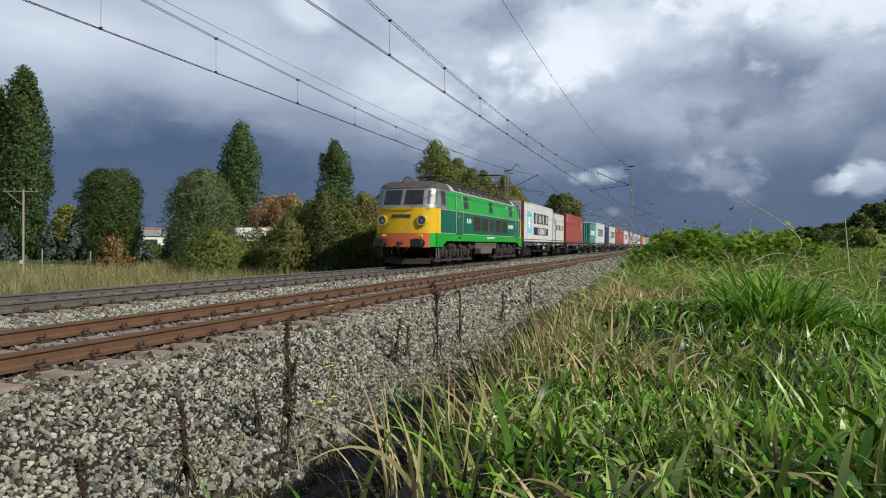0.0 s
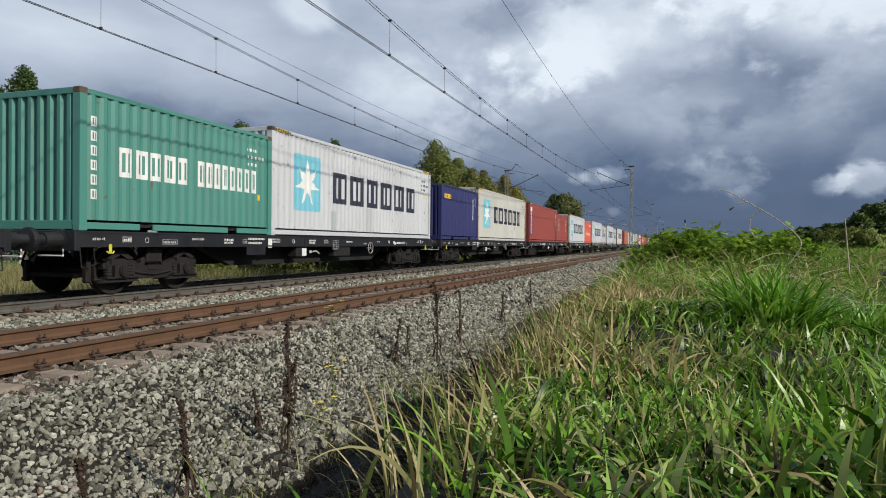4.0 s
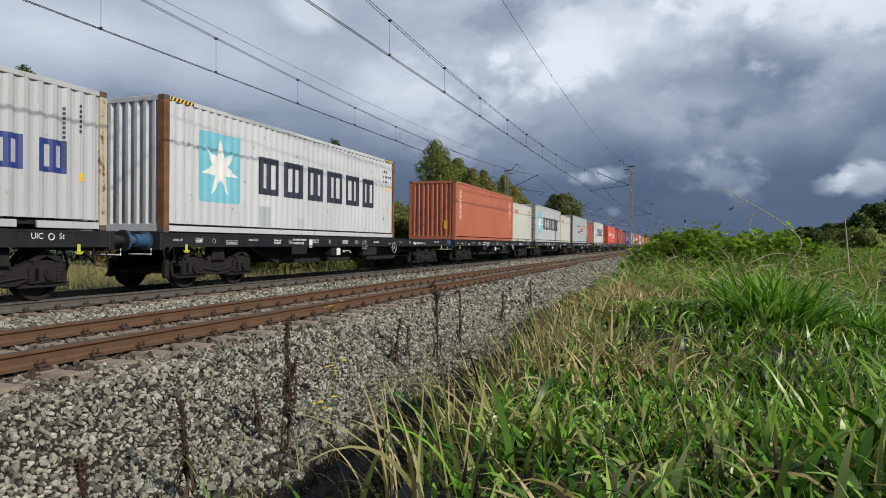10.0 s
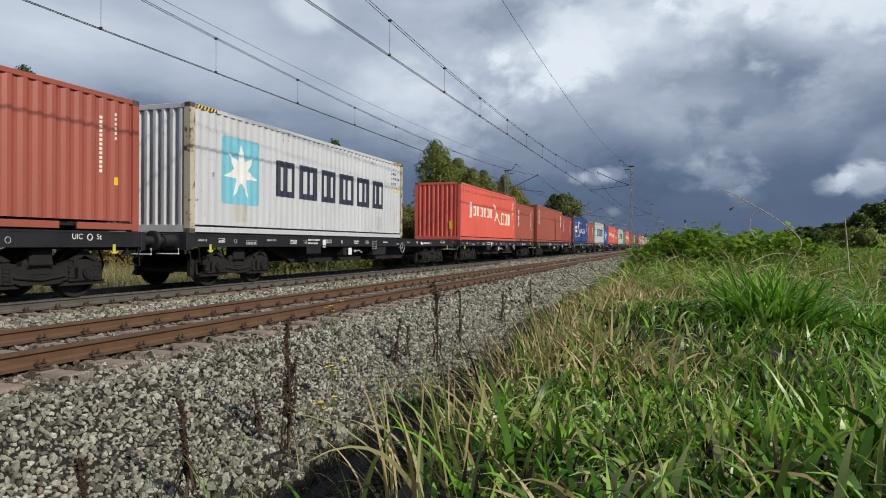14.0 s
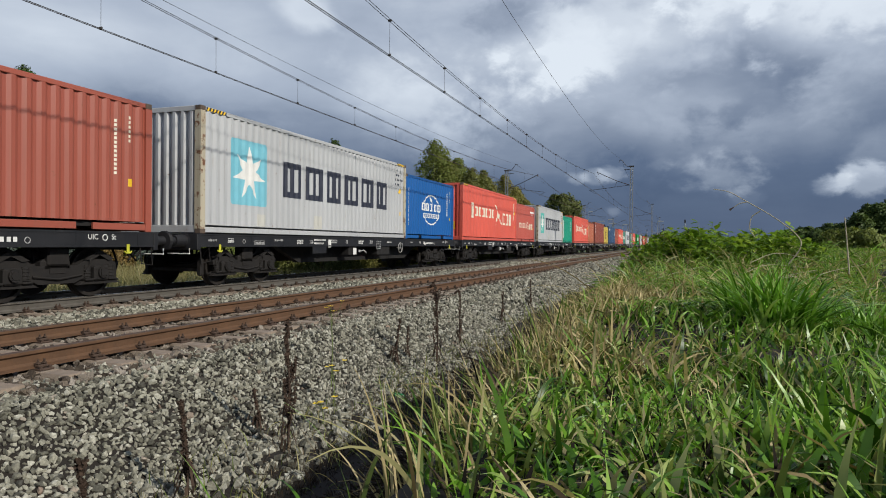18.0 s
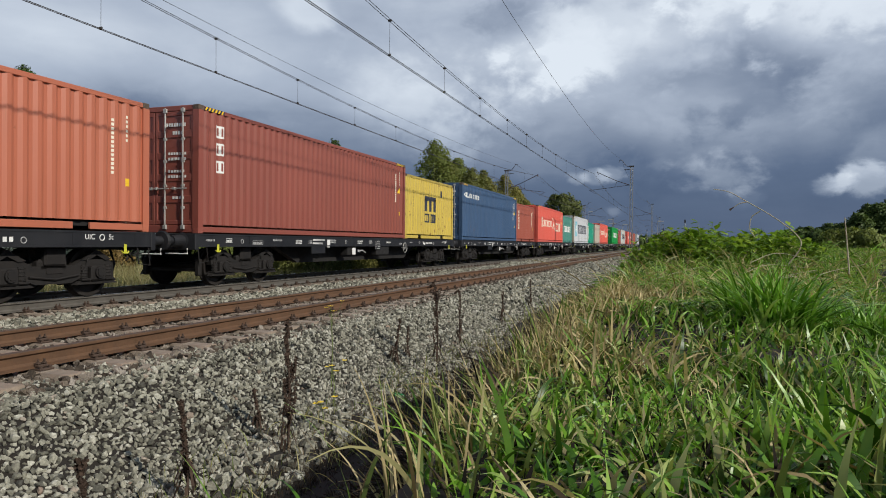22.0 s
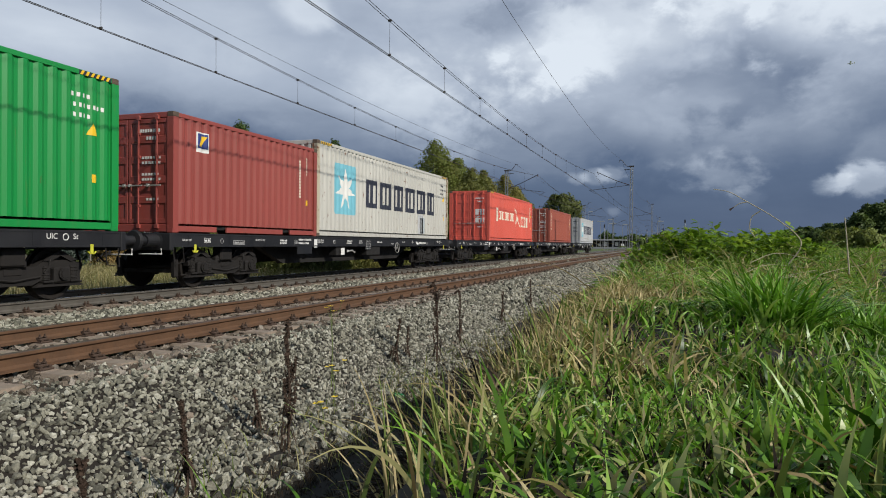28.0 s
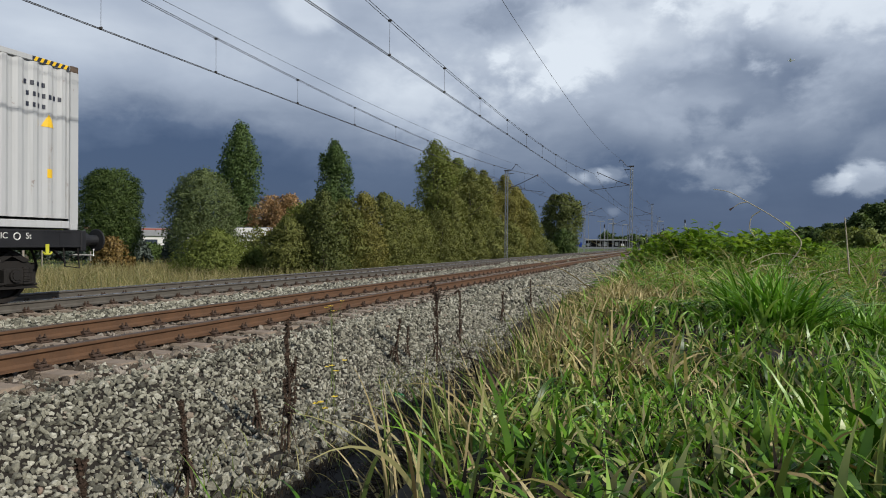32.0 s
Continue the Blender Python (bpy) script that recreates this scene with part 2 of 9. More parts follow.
    def mesh(self, name, mat=None, smooth=False):
        me = bpy.data.meshes.new(name)
        me.from_pydata(self.v, [], self.f)
        if mat:
            me.materials.append(mat)
        if smooth:
            me.shade_smooth()
        me.validate()
        bm = bmesh.new()
        bm.from_mesh(me)
        bmesh.ops.recalc_face_normals(bm, faces=bm.faces)
        bm.to_mesh(me)
        bm.free()
        return me


def part(name, b, mat, parent, label="", smooth=False, at=None):
    """One mesh object under a thing or a part."""
    me = b if isinstance(b, bpy.types.Mesh) else b.mesh(name, mat, smooth)
    ob = new(name, me)
    ob.parent = parent
    if at is not None:
        ob.location = at
    if label:
        tagged(ob, label)
    return ob


def painted(ob, mat):
    """Gives an object its own material on a shared mesh."""
    if not ob.data.materials:
        ob.data.materials.append(None)
    ob.material_slots[0].link = "OBJECT"
    ob.material_slots[0].material = mat
    return ob


def thing(name, label, category, group="", kind="", at=(0, 0, 0)):
    ob = new(name)
    ob.empty_display_size = 0.3
    ob.location = at
    return tagged(ob, label, category, group, kind)


def big_mesh(name, verts, quads, mat, parent=None):
    """A mesh from arrays of corners and four-cornered faces."""
    verts, quads = np.asarray(verts, np.float32), np.asarray(quads, np.int32)
    k = quads.shape[1]
    me = bpy.data.meshes.new(name)
    me.vertices.add(len(verts))
    me.vertices.foreach_set("co", verts.ravel())
    me.loops.add(quads.size)
    me.loops.foreach_set("vertex_index", quads.ravel())
    me.polygons.add(len(quads))
    me.polygons.foreach_set("loop_start", np.arange(0, quads.size, k, dtype=np.int32))
    me.update(calc_edges=True)
    me.materials.append(mat)
    ob = new(name, me)
    ob.parent = parent
    return ob
# ---- the cutting, the field and the tracks ----
rng = np.random.default_rng(7)
# near-black soil: shade between blades and stones put into its colour
shade_soil_mat = plain_mat("soil", (0.015, 0.0115, 0.008), 0.95, 0, 0.4, 3.0, 0.4)
M_RUST = plain_mat("rusty_rail", (0.103, 0.053, 0.026), 0.8, 0.0, 0.3, 5.0, 0.2)
M_RAILTOP = plain_mat("rail_head", (0.085, 0.062, 0.05), 0.6, 0.3, 0.2, 8.0)
M_RAILGREY = plain_mat("worn_rail", (0.105, 0.095, 0.08), 0.6, 0.2, 0.25, 6.0)
M_POLISH = plain_mat("polished_steel", (0.42, 0.42, 0.43), 0.25, 0.9, 0.15, 4.0)
M_SLEEPER = plain_mat("sleeper_concrete", (0.27, 0.215, 0.165), 0.92, 0, 0.3, 7.0, 0.3)
M_FIXING = plain_mat("fixing_iron", (0.065, 0.04, 0.027), 0.8, 0.1, 0.4, 20.0)
M_STONE = island_mat("ballast_stone", [(0.0, (0.064, 0.061, 0.051)), (0.2, (0.164, 0.160, 0.124)), (0.5, (0.310, 0.302, 0.238)),
                                       (0.82, (0.44, 0.43, 0.345)), (0.97, (0.58, 0.57, 0.48)), (1.0, (0.30, 0.22, 0.165))], 0.9, 0, 0.5, 55.0)


def single_stone_mat():
    """As the ballast, but each stone takes its shade as an object."""
    m, N, b, _ = material("single_stone")
    r = N.add("ShaderNodeObjectInfo").outputs["Random"]
    col = N.ramp(r, [(0.0, (0.064, 0.061, 0.051)), (0.2, (0.164, 0.160, 0.124)), (0.5, (0.310, 0.302, 0.238)), (0.82, (0.44, 0.43, 0.345)), (0.97, (0.58, 0.57, 0.48)), (1.0, (0.30, 0.22, 0.165))])
    n = N.noise(coords(N), 55.0, 4.0)
    N.put(b.inputs["Base Color"], N.mix(1.0, col, N.ramp(n, [(0.3, 0.5), (0.7, 1.0)]), "MULTIPLY"))
    b.inputs["Roughness"].default_value = 0.9
    return m


M_STONESINGLE = single_stone_mat()
M_MAST = plain_mat("galvanised_mast", (0.27, 0.285, 0.295), 0.6, 0.3, 0.2, 4.0)
M_CABLE = plain_mat("weathered_copper", (0.05, 0.045, 0.042), 0.6, 0.4, 0.2, 3.0)
M_INSUL = plain_mat("insulator_brown", (0.10, 0.05, 0.03), 0.25, 0, 0.2, 5.0)


def field_mat():
    """Grassland seen from above: greens and dry straw."""
    m, N, b, _ = material("grassland")
    o = coords(N)
    n1, n2, n3 = N.noise(o, 0.12, 4.0), N.noise(o, 1.3, 5.0), N.noise(o, 14.0, 4.0)
    f = N.math("ADD", N.math("MULTIPLY", n1, 0.4), N.math("ADD", N.math("MULTIPLY", n2, 0.35), N.math("MULTIPLY", n3, 0.25)))
    N.put(b.inputs["Base Color"], N.ramp(f, [(0.3, (0.045, 0.07, 0.018)), (0.5, (0.075, 0.115, 0.026)), (0.62, (0.125, 0.125, 0.045)), (0.75, (0.2, 0.165, 0.08))]))
    b.inputs["Roughness"].default_value = 0.95
    bump(N, b, n3, 0.6, 0.05)
    return m


def bed_mat():
    """Ballast where the single stones can no longer be told apart."""
    m, N, b, _ = material("ballast_bed")
    o = coords(N)
    vo = N.add("ShaderNodeTexVoronoi")
    N.put(vo.inputs["Vector"], o)
    vo.inputs["Scale"].default_value = 17.0
    n1, n2 = N.noise(o, 0.8, 4.0), N.noise(o, 60, 3.0)
    cell = N.add("ShaderNodeSeparateColor")
    N.put(cell.inputs[0], vo.outputs["Color"])
    col = N.ramp(cell.outputs[0], [(0.0, (0.10, 0.10, 0.09)), (0.5, (0.21, 0.21, 0.19)), (1.0, (0.36, 0.355, 0.33))])
    col = N.mix(1.0, col, N.ramp(n1, [(0.3, 0.8), (0.7, 1.0)]), "MULTIPLY")
    # cell edges darkened: shade between the stones put into the colour
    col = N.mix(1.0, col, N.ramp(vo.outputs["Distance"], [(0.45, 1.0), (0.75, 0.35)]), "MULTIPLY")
    N.put(b.inputs["Base Color"], col)
    b.inputs["Roughness"].default_value = 0.95
    bump(N, b, N.math("ADD", N.math("MULTIPLY", vo.outputs["Distance"], -1.0), N.math("MULTIPLY", n2, 0.2)), 1.0, 0.04)
    return m


M_FIELD, M_BED = field_mat(), bed_mat()

# the section across the line: distance to the left of the camera, height
SECTION = [(-4000, 0.70), (-60, 0.72), (-14, 0.78), (0.20, 0.80), (0.33, 0.735), (0.60, 0.42), (2.3, -0.72), (2.9, -0.86),
           (3.85, -0.84), (4.0, -0.78), (4.88, -0.262), (5.25, -0.246), (12.7, -0.246), (13.1, -0.24), (14.2, -0.75), (16.0, -0.85),
           (40, -0.8), (300, -0.8), (4000, -1.0)]
SEC_W, SEC_Z = np.array([s[0] for s in SECTION], float), np.array([s[1] for s in SECTION], float)


def ground_z(x, y):
    """Height of the ground at a place, for numbers or arrays."""
    x, y = np.asarray(x, float), np.asarray(y, float)
    z = np.interp(-x, SEC_W, SEC_Z)
    wob = 0.03 * np.sin(x * 2.1 + y * 0.9) + 0.025 * np.sin(y * 3.1 - x * 1.3) + 0.02 * np.sin(x * 5.3 + 1.0) * np.sin(y * 4.1)
    rough = np.where(-x < 3.8, 1.0, np.where(-x > 14.0, 1.0, 0.0))
    hump = 0.17 * np.exp(-((x - 0.55) / 0.75) ** 2 - ((y - 5.6) / 1.3) ** 2)
    return z + wob * rough + hump


def build_ground():
    xs = np.unique(np.concatenate([-np.array([4000, 1500, 600, 300, 150, 80, 50, 40, 30, 24, 20, 18, 16, 15, 14.2, 13.6, 13.1, 12.7]),
                                   np.arange(-12.5, -5.3, 0.9), np.arange(-5.25, 1.6, 0.14), np.arange(1.6, 14, 0.8),
                                   np.array([16, 20, 28, 40, 60, 100, 200, 500, 1500, 4000.0])]))
    ys = np.unique(np.concatenate([np.array([-4000, -1000, -300, -100, -40, -15, -6.0]), np.arange(-3, 12, 0.2), np.arange(12, 40, 0.8),
                                   np.array([45, 55, 70, 90, 120, 160, 220, 300, 450, 700, 1200, 2500, 4500.0])]))
    gx, gy = np.meshgrid(xs, ys)
    gz = ground_z(gx, gy)
    v = np.stack([gx, gy, gz], -1).reshape(-1, 3)
    nx = len(xs)
    i, j = np.meshgrid(np.arange(nx - 1), np.arange(len(ys) - 1))
    a = (j * nx + i).ravel()
    q = np.stack([a, a + 1, a + nx + 1, a + nx], -1)
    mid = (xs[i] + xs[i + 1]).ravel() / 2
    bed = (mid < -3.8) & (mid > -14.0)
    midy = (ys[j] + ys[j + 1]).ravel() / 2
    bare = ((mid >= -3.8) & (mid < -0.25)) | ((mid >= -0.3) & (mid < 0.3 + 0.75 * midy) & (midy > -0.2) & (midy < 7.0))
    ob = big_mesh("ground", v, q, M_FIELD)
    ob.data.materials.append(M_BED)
    ob.data.materials.append(shade_soil_mat)
    # this soil under near turf, bank and stones stands for gap shade
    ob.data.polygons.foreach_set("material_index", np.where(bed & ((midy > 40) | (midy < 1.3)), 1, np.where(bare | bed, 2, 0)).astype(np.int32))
    ob.data.shade_smooth()
    tagged(ob, "rough grassland sloping down to a grey stone railway bed", "ground", kind="structure")


build_ground()


# rail, by its section: half widths and heights
RAIL = [(0.075, -0.172), (0.075, -0.160), (0.022, -0.146), (0.0085, -0.12), (0.0085, -0.055), (0.030, -0.040), (0.036, -0.034), (0.036, -0.010), (0.028, 0.0)]


def rail_mesh(y0, y1):
    loop = [(x, z) for x, z in RAIL] + [(-x, z) for x, z in RAIL[::-1]]
    return B().prism(loop, "y", y0, y1)


def fastening():
    """Ribbed base plate with clips and bolts on both sides of the rail foot."""
    b = B()
    b.box(-0.175, 0.175, -0.08, 0.08, -0.192, -0.170, 0.006)
    for s in (-1, 1):
        b.box(min(s * 0.055, s * 0.125), max(s * 0.055, s * 0.125), -0.055, 0.055, -0.168, -0.138, 0.008)
        for k in (-0.034, 0.034):
            b.cyl((s * 0.092, k, -0.14), (s * 0.092, k, -0.112), 0.017, 6)
            b.cyl((s * 0.092, k, -0.112), (s * 0.092, k, -0.088), 0.011, 6)
            b.ring((s * 0.092, k, -0.126), 0.022, 0.006, "z", 8, 4)
        b.cyl((s * 0.148, 0.05, -0.17), (s * 0.148, 0.05, -0.148), 0.016, 6)
        b.cyl((s * 0.148, -0.05, -0.17), (s * 0.148, -0.05, -0.148), 0.016, 6)
    return b


def sleeper_shape():
    b = B()
    sec = [(-0.14, -0.40), (-0.14, -0.255), (-0.105, -0.196), (0.105, -0.196), (0.14, -0.255), (0.14, -0.40)]
    b.prism([(y, z) for y, z in sec], "x", -1.29, 1.29)
    for s in (-1, 1):
        b.box(s * 0.755 - 0.21, s * 0.755 + 0.21, -0.10, 0.10, -0.198, -0.191, 0.003)
    return b


def build_track(x, rail_mat, near, pitch, phase, label):
    track = thing("railway_track", label, "railway track", "railway tracks", "structure", (x, 0, 0))
    for s in (-1, 1):
        rail = part("rail", rail_mesh(-60, 900), rail_mat, track, at=(s * 0.7535, 0, 0))
        part("rail_head", B().prism([(-0.027, 0.0008), (-0.034, -0.006), (0.034, -0.006), (0.027, 0.0008)], "y", -60, 900), near, rail)
    sl = sleeper_shape().mesh("sleeper", M_SLEEPER)
    fx = fastening().mesh("rail_fastening", M_FIXING)
    far_s, far_f = B(), B()
    n = int(180 / pitch)
    for k in range(-8, n):
        y = phase + k * pitch
        if y < 46:
            ob = part("sleeper", sl, None, track, at=(0, y, 0))
            ob.rotation_euler.z = radians(random.uniform(-0.4, 0.4))
            for s in (-1, 1):
                part("rail_fastening", fx, None, track, at=(s * 0.7535, y, 0))
        else:
            far_s.box(-1.29, 1.29, y - 0.11, y + 0.11, -0.40, -0.196)
            for s in (-1, 1):
                far_f.box(s * 0.7535 - 0.13, s * 0.7535 + 0.13, y - 0.055, y + 0.055, -0.196, -0.12)
    tagged(part("sleepers_far", far_s, M_SLEEPER, track), kind="stuff")
    tagged(part("rail_fastenings_far", far_f, M_FIXING, track), kind="stuff")
    return track


SLEEPERS = [(X_NEAR, 0.643, 4.84), (X_FAR, 0.619, 8.54)]
build_track(X_NEAR, M_RUST, M_RAILTOP, 0.643, 4.84 - 4 * 0.643, "railway track with rust-red rails on concrete sleepers in grey ballast")
build_track(X_FAR, M_RAILGREY, M_POLISH, 0.619, 8.54 - 9 * 0.619, "railway track with worn grey rails on concrete sleepers in ballast")


M_STONEBROWN = island_mat("rust_stained_ballast", [(0.0, (0.035, 0.028, 0.022)), (0.25, (0.10, 0.078, 0.058)), (0.55, (0.19, 0.155, 0.12)), (0.85, (0.28, 0.24, 0.195)), (1.0, (0.40, 0.36, 0.31))], 0.9, 0, 0.5, 55.0)


PHI = (1 + 5 ** 0.5) / 2
LUMP = np.array([(-1, PHI, 0), (1, PHI, 0), (-1, -PHI, 0), (1, -PHI, 0), (0, -1, PHI), (0, 1, PHI), (0, -1, -PHI), (0, 1, -PHI), (PHI, 0, -1), (PHI, 0, 1), (-PHI, 0, -1), (-PHI, 0, 1)]) / 3.1
LUMP_FACES = [(0, 11, 5), (0, 5, 1), (0, 1, 7), (0, 7, 10), (0, 10, 11), (1, 5, 9), (5, 11, 4), (11, 10, 2), (10, 7, 6), (7, 1, 8), (3, 9, 4), (3, 4, 2), (3, 2, 6), (3, 6, 8), (3, 8, 9), (4, 9, 5), (2, 4, 11), (6, 2, 10), (8, 6, 7), (9, 8, 1)]


def stones(name, boxes, label, mat, parent=None, lump=False, bare=None):
    """Broken stone: each a block with shifted corners, laid on the bed. boxes: w0, w1, y0, y1, per m2, size; lump: with more faces; bare: a patch left free."""
    base = np.array([(x, y, z) for x in (-1, 1) for y in (-1, 1) for z in (-1, 1)], float) * 0.5
    faces = np.array([(0, 1, 3, 2), (4, 6, 7, 5), (0, 4, 5, 1), (2, 3, 7, 6), (0, 2, 6, 4), (1, 5, 7, 3)])
    if lump:
        base, faces = LUMP, np.array(LUMP_FACES)
    c = len(base)
    vs = []
    for w0, w1, y0, y1, dens, size in boxes:
        n = int((w1 - w0) * (y1 - y0) * dens)
        if lump:
            gap = dens ** -0.5
            gx, gy = np.meshgrid(np.arange(w0, w1, gap), np.arange(y0, y1, gap))
            gx = gx + 0.5 * gap * (np.round(gy / gap) % 2)
            n = gx.size
            x, y = -(gx.ravel() + rng.normal(0, 0.2 * gap, n)), gy.ravel() + rng.normal(0, 0.2 * gap, n)
        else:
            x, y = -rng.uniform(w0, w1, n), rng.uniform(y0, y1, n)
        on_sleeper = np.zeros(n, bool)
        for cx, pitch, phase in SLEEPERS:
            on_sleeper |= (np.abs(x - cx) < 1.31) & (np.abs((y - phase + pitch / 2) % pitch - pitch / 2) < 0.135)
        if bare:
            on_sleeper |= (-x > bare[0]) & (-x < bare[1]) & (y > bare[2]) & (y < bare[3])
        x, y = x[~on_sleeper], y[~on_sleeper]
        n = len(x)
        z = ground_z(x, y)
        s = size * rng.uniform(0.6, 1.35, (n, 1)) * np.stack([rng.uniform(0.85, 1.5, n), rng.uniform(0.7, 1.15, n), rng.uniform(0.45, 0.9, n)], -1)
        p = base[None] * (1 + rng.uniform(-0.48, 0.30, (n, c, 3))) * s[:, None, :]
        if lump:
            p *= rng.uniform(0.72, 1.25, (n, c, 1))
        a, t, r = rng.uniform(0, 6.28, n), rng.normal(0, 0.8, n), rng.normal(0, 0.8, n)
        ca, sa, ct, st, cr, sr = np.cos(a), np.sin(a), np.cos(t), np.sin(t), np.cos(r), np.sin(r)
        px, py, pz = p[..., 0], p[..., 1], p[..., 2]
        py, pz = py * ct[:, None] - pz * st[:, None], py * st[:, None] + pz * ct[:, None]
        px, pz = px * cr[:, None] - pz * sr[:, None], px * sr[:, None] + pz * cr[:, None]
        px, py = px * ca[:, None] - py * sa[:, None], px * sa[:, None] + py * ca[:, None]
        zz = z + s[:, 2] * (rng.uniform(-0.3, 0.6, n) if lump else rng.uniform(-0.6, 0.8, n))
        vs.append(np.stack([px + x[:, None], py + y[:, None], pz + zz[:, None]], -1).reshape(-1, 3))
    v = np.concatenate(vs)
    n = len(v) // c
    q = (faces[None] + c * np.arange(n)[:, None, None]).reshape(-1, faces.shape[1])
    ob = big_mesh(name, v, q, mat, parent)
    ob.data.shade_flat()
    return tagged(ob, label, "ballast", kind="stuff")


stones("ballast", [(3.75, 13.6, -14.0, 1.3, 40, 0.09), (3.65, 5.5, 17.0, 40.0, 260, 0.072), (3.7, 5.6, 40.0, 75.0, 70, 0.12),
                   (7.4, 9.9, 4.0, 15.0, 400, 0.056), (7.4, 10.0, 15.0, 40.0, 160, 0.072), (7.2, 10.4, 40.0, 75.0, 40, 0.13),
                   (2.9, 3.5, 2.0, 14.0, 230, 0.05), (12.4, 13.6, 6.0, 26.0, 160, 0.06)],
       "loose angular grey and whitish crushed stone ballast", M_STONE)
LOOSE = (3.70, 4.32, 2.95, 3.75)
near_ballast = stones("ballast", [(3.4, 5.5, 1.2, 10.0, 640, 0.0445), (3.5, 5.5, 10.0, 17.0, 520, 0.052)],
                      "loose angular grey and whitish crushed stone ballast", M_STONE, lump=True, bare=LOOSE)


def loose_stones(w0, w1, y0, y1, gap, size, parent):
    """Single stones of the bed, on eight shared shapes."""
    shapes = []
    for k in range(8):
        p = LUMP * (1 + rng.uniform(-0.48, 0.30, LUMP.shape)) * rng.uniform(0.72, 1.25, (12, 1)) * size * np.array([1.2, 0.95, 0.75])
        shapes.append(B().add([tuple(q) for q in p], LUMP_FACES).mesh("stone", M_STONESINGLE))
    k, w = 0, w0
    while w < w1:
        y = y0 + (0.5 * gap if k % 2 else 0.0)
        while y < y1:
            x = -w + random.gauss(0, 0.18 * gap)
            ob = part("stone", random.choice(shapes), None, parent, at=(x, y + random.gauss(0, 0.18 * gap), float(ground_z(x, y)) + size * random.uniform(-0.1, 0.4)))
            ob.rotation_euler = (random.gauss(0, 0.6), random.gauss(0, 0.6), random.uniform(0, 6.28))
            ob.scale = (random.uniform(0.75, 1.2),) * 3
            y += gap
        w += gap
        k += 1


loose_stones(*LOOSE, 0.0395, 0.0445, near_ballast)
stones("track_ballast", [(5.05, 7.7, 2.0, 16.0, 360, 0.055), (5.2, 7.7, 16.0, 40.0, 120, 0.073), (9.9, 12.5, 4.0, 26.0, 180, 0.058), (9.9, 12.5, 26.0, 45.0, 80, 0.085)],
       "rust-stained brown crushed stone between the rails", M_STONEBROWN)


# ---- overhead line ----
MASTS_Y = [2.0, 58.0, 112.5, 167.0, 221.0, 275.0]


def sag(y, top, low):
    """Height of a hung wire along the line, between its masts."""
    for a, b in zip([-50.5] + MASTS_Y, MASTS_Y + [330.0]):
        if a <= y <= b:
            t = (y - a) / (b - a)
            return top - 4 * (top - low) * t * (1 - t)
    return top


def hung(b, x, top, low, y0, y1, r, dx=0.0, step=3.4):
    n = max(2, int((y1 - y0) / step))
    ys = [y0 + (y1 - y0) * i / n for i in range(n + 1)]
    b.tube([(x + dx, y, sag(y, top, low)) for y in ys], r, 5)


def line_over(x, contact, top, low, dropper_ys, label):
    ob = thing("overhead_line", label, "overhead line", "overhead lines", "", (x, 0, 0))
    for s in (-0.028, 0.028):
        b = B()
        hung(b, 0, contact, contact - 0.05, -40, 300, 0.0085, s)
        part("contact_wire", b, M_CABLE, ob)
    for s in (-0.04, 0.04):
        b = B()
        hung(b, 0, top, low, -40, 300, 0.0075, s)
        part("messenger_wire", b, M_CABLE, ob)
    for y in dropper_ys:
        zt, zb = sag(y, top, low), sag(y, contact, contact - 0.05)
        d = B().cyl((0, y, zb), (0, y, zt), 0.0045, 5)
        d.box(-0.045, 0.045, y - 0.02, y + 0.02, zt - 0.035, zt + 0.02, 0.006)
        d.box(-0.035, 0.035, y - 0.02, y + 0.02, zb - 0.01, zb + 0.05, 0.006)
        part("dropper", d, M_CABLE, ob)
    return ob


line_over(X_NEAR, 5.62, 7.15, 6.16, [11.0, 15.0, 19.1, 23.0, 27.1, 30.9, 34.9, 39.0, 43.0, 47.5, 52.0, 66, 72, 78, 84, 90, 96, 102],
          "twin copper contact wires hung from carrier wires over the track")
line_over(X_FAR, 5.46, 7.05, 6.00, [7.5, 10.9, 14.6, 18.6, 22.6, 26.5, 30.4, 34.5, 38.5, 43, 47.5, 52.5, 66, 72, 78, 84, 90, 96, 102],
          "twin copper contact wires hung from carrier wires over the track")
for x, top, low, label in ((-4.3, 8.2, 7.15, "single earth wire strung between the mast tops"), (-13.3, 8.1, 7.45, "single feeder wire strung between the mast tops")):
    b = B()
    hung(b, 0, top, low, -40, 270, 0.007)
    ob = thing("earth_wire", label, "cable", "", "", (x, 0, 0))
    part("wire", b, M_CABLE, ob)


def insulator(b, p0, p1, n=5):
    p0, p1 = Vector(p0), Vector(p1)
    b.cyl(p0, p1, 0.018, 8)
    for i in range(n):
        c = p0.lerp(p1, (i + 0.5) / n)
        d = (p1 - p0).normalized() * 0.012
        b.cyl(c - d, c + d, 0.05, 10)


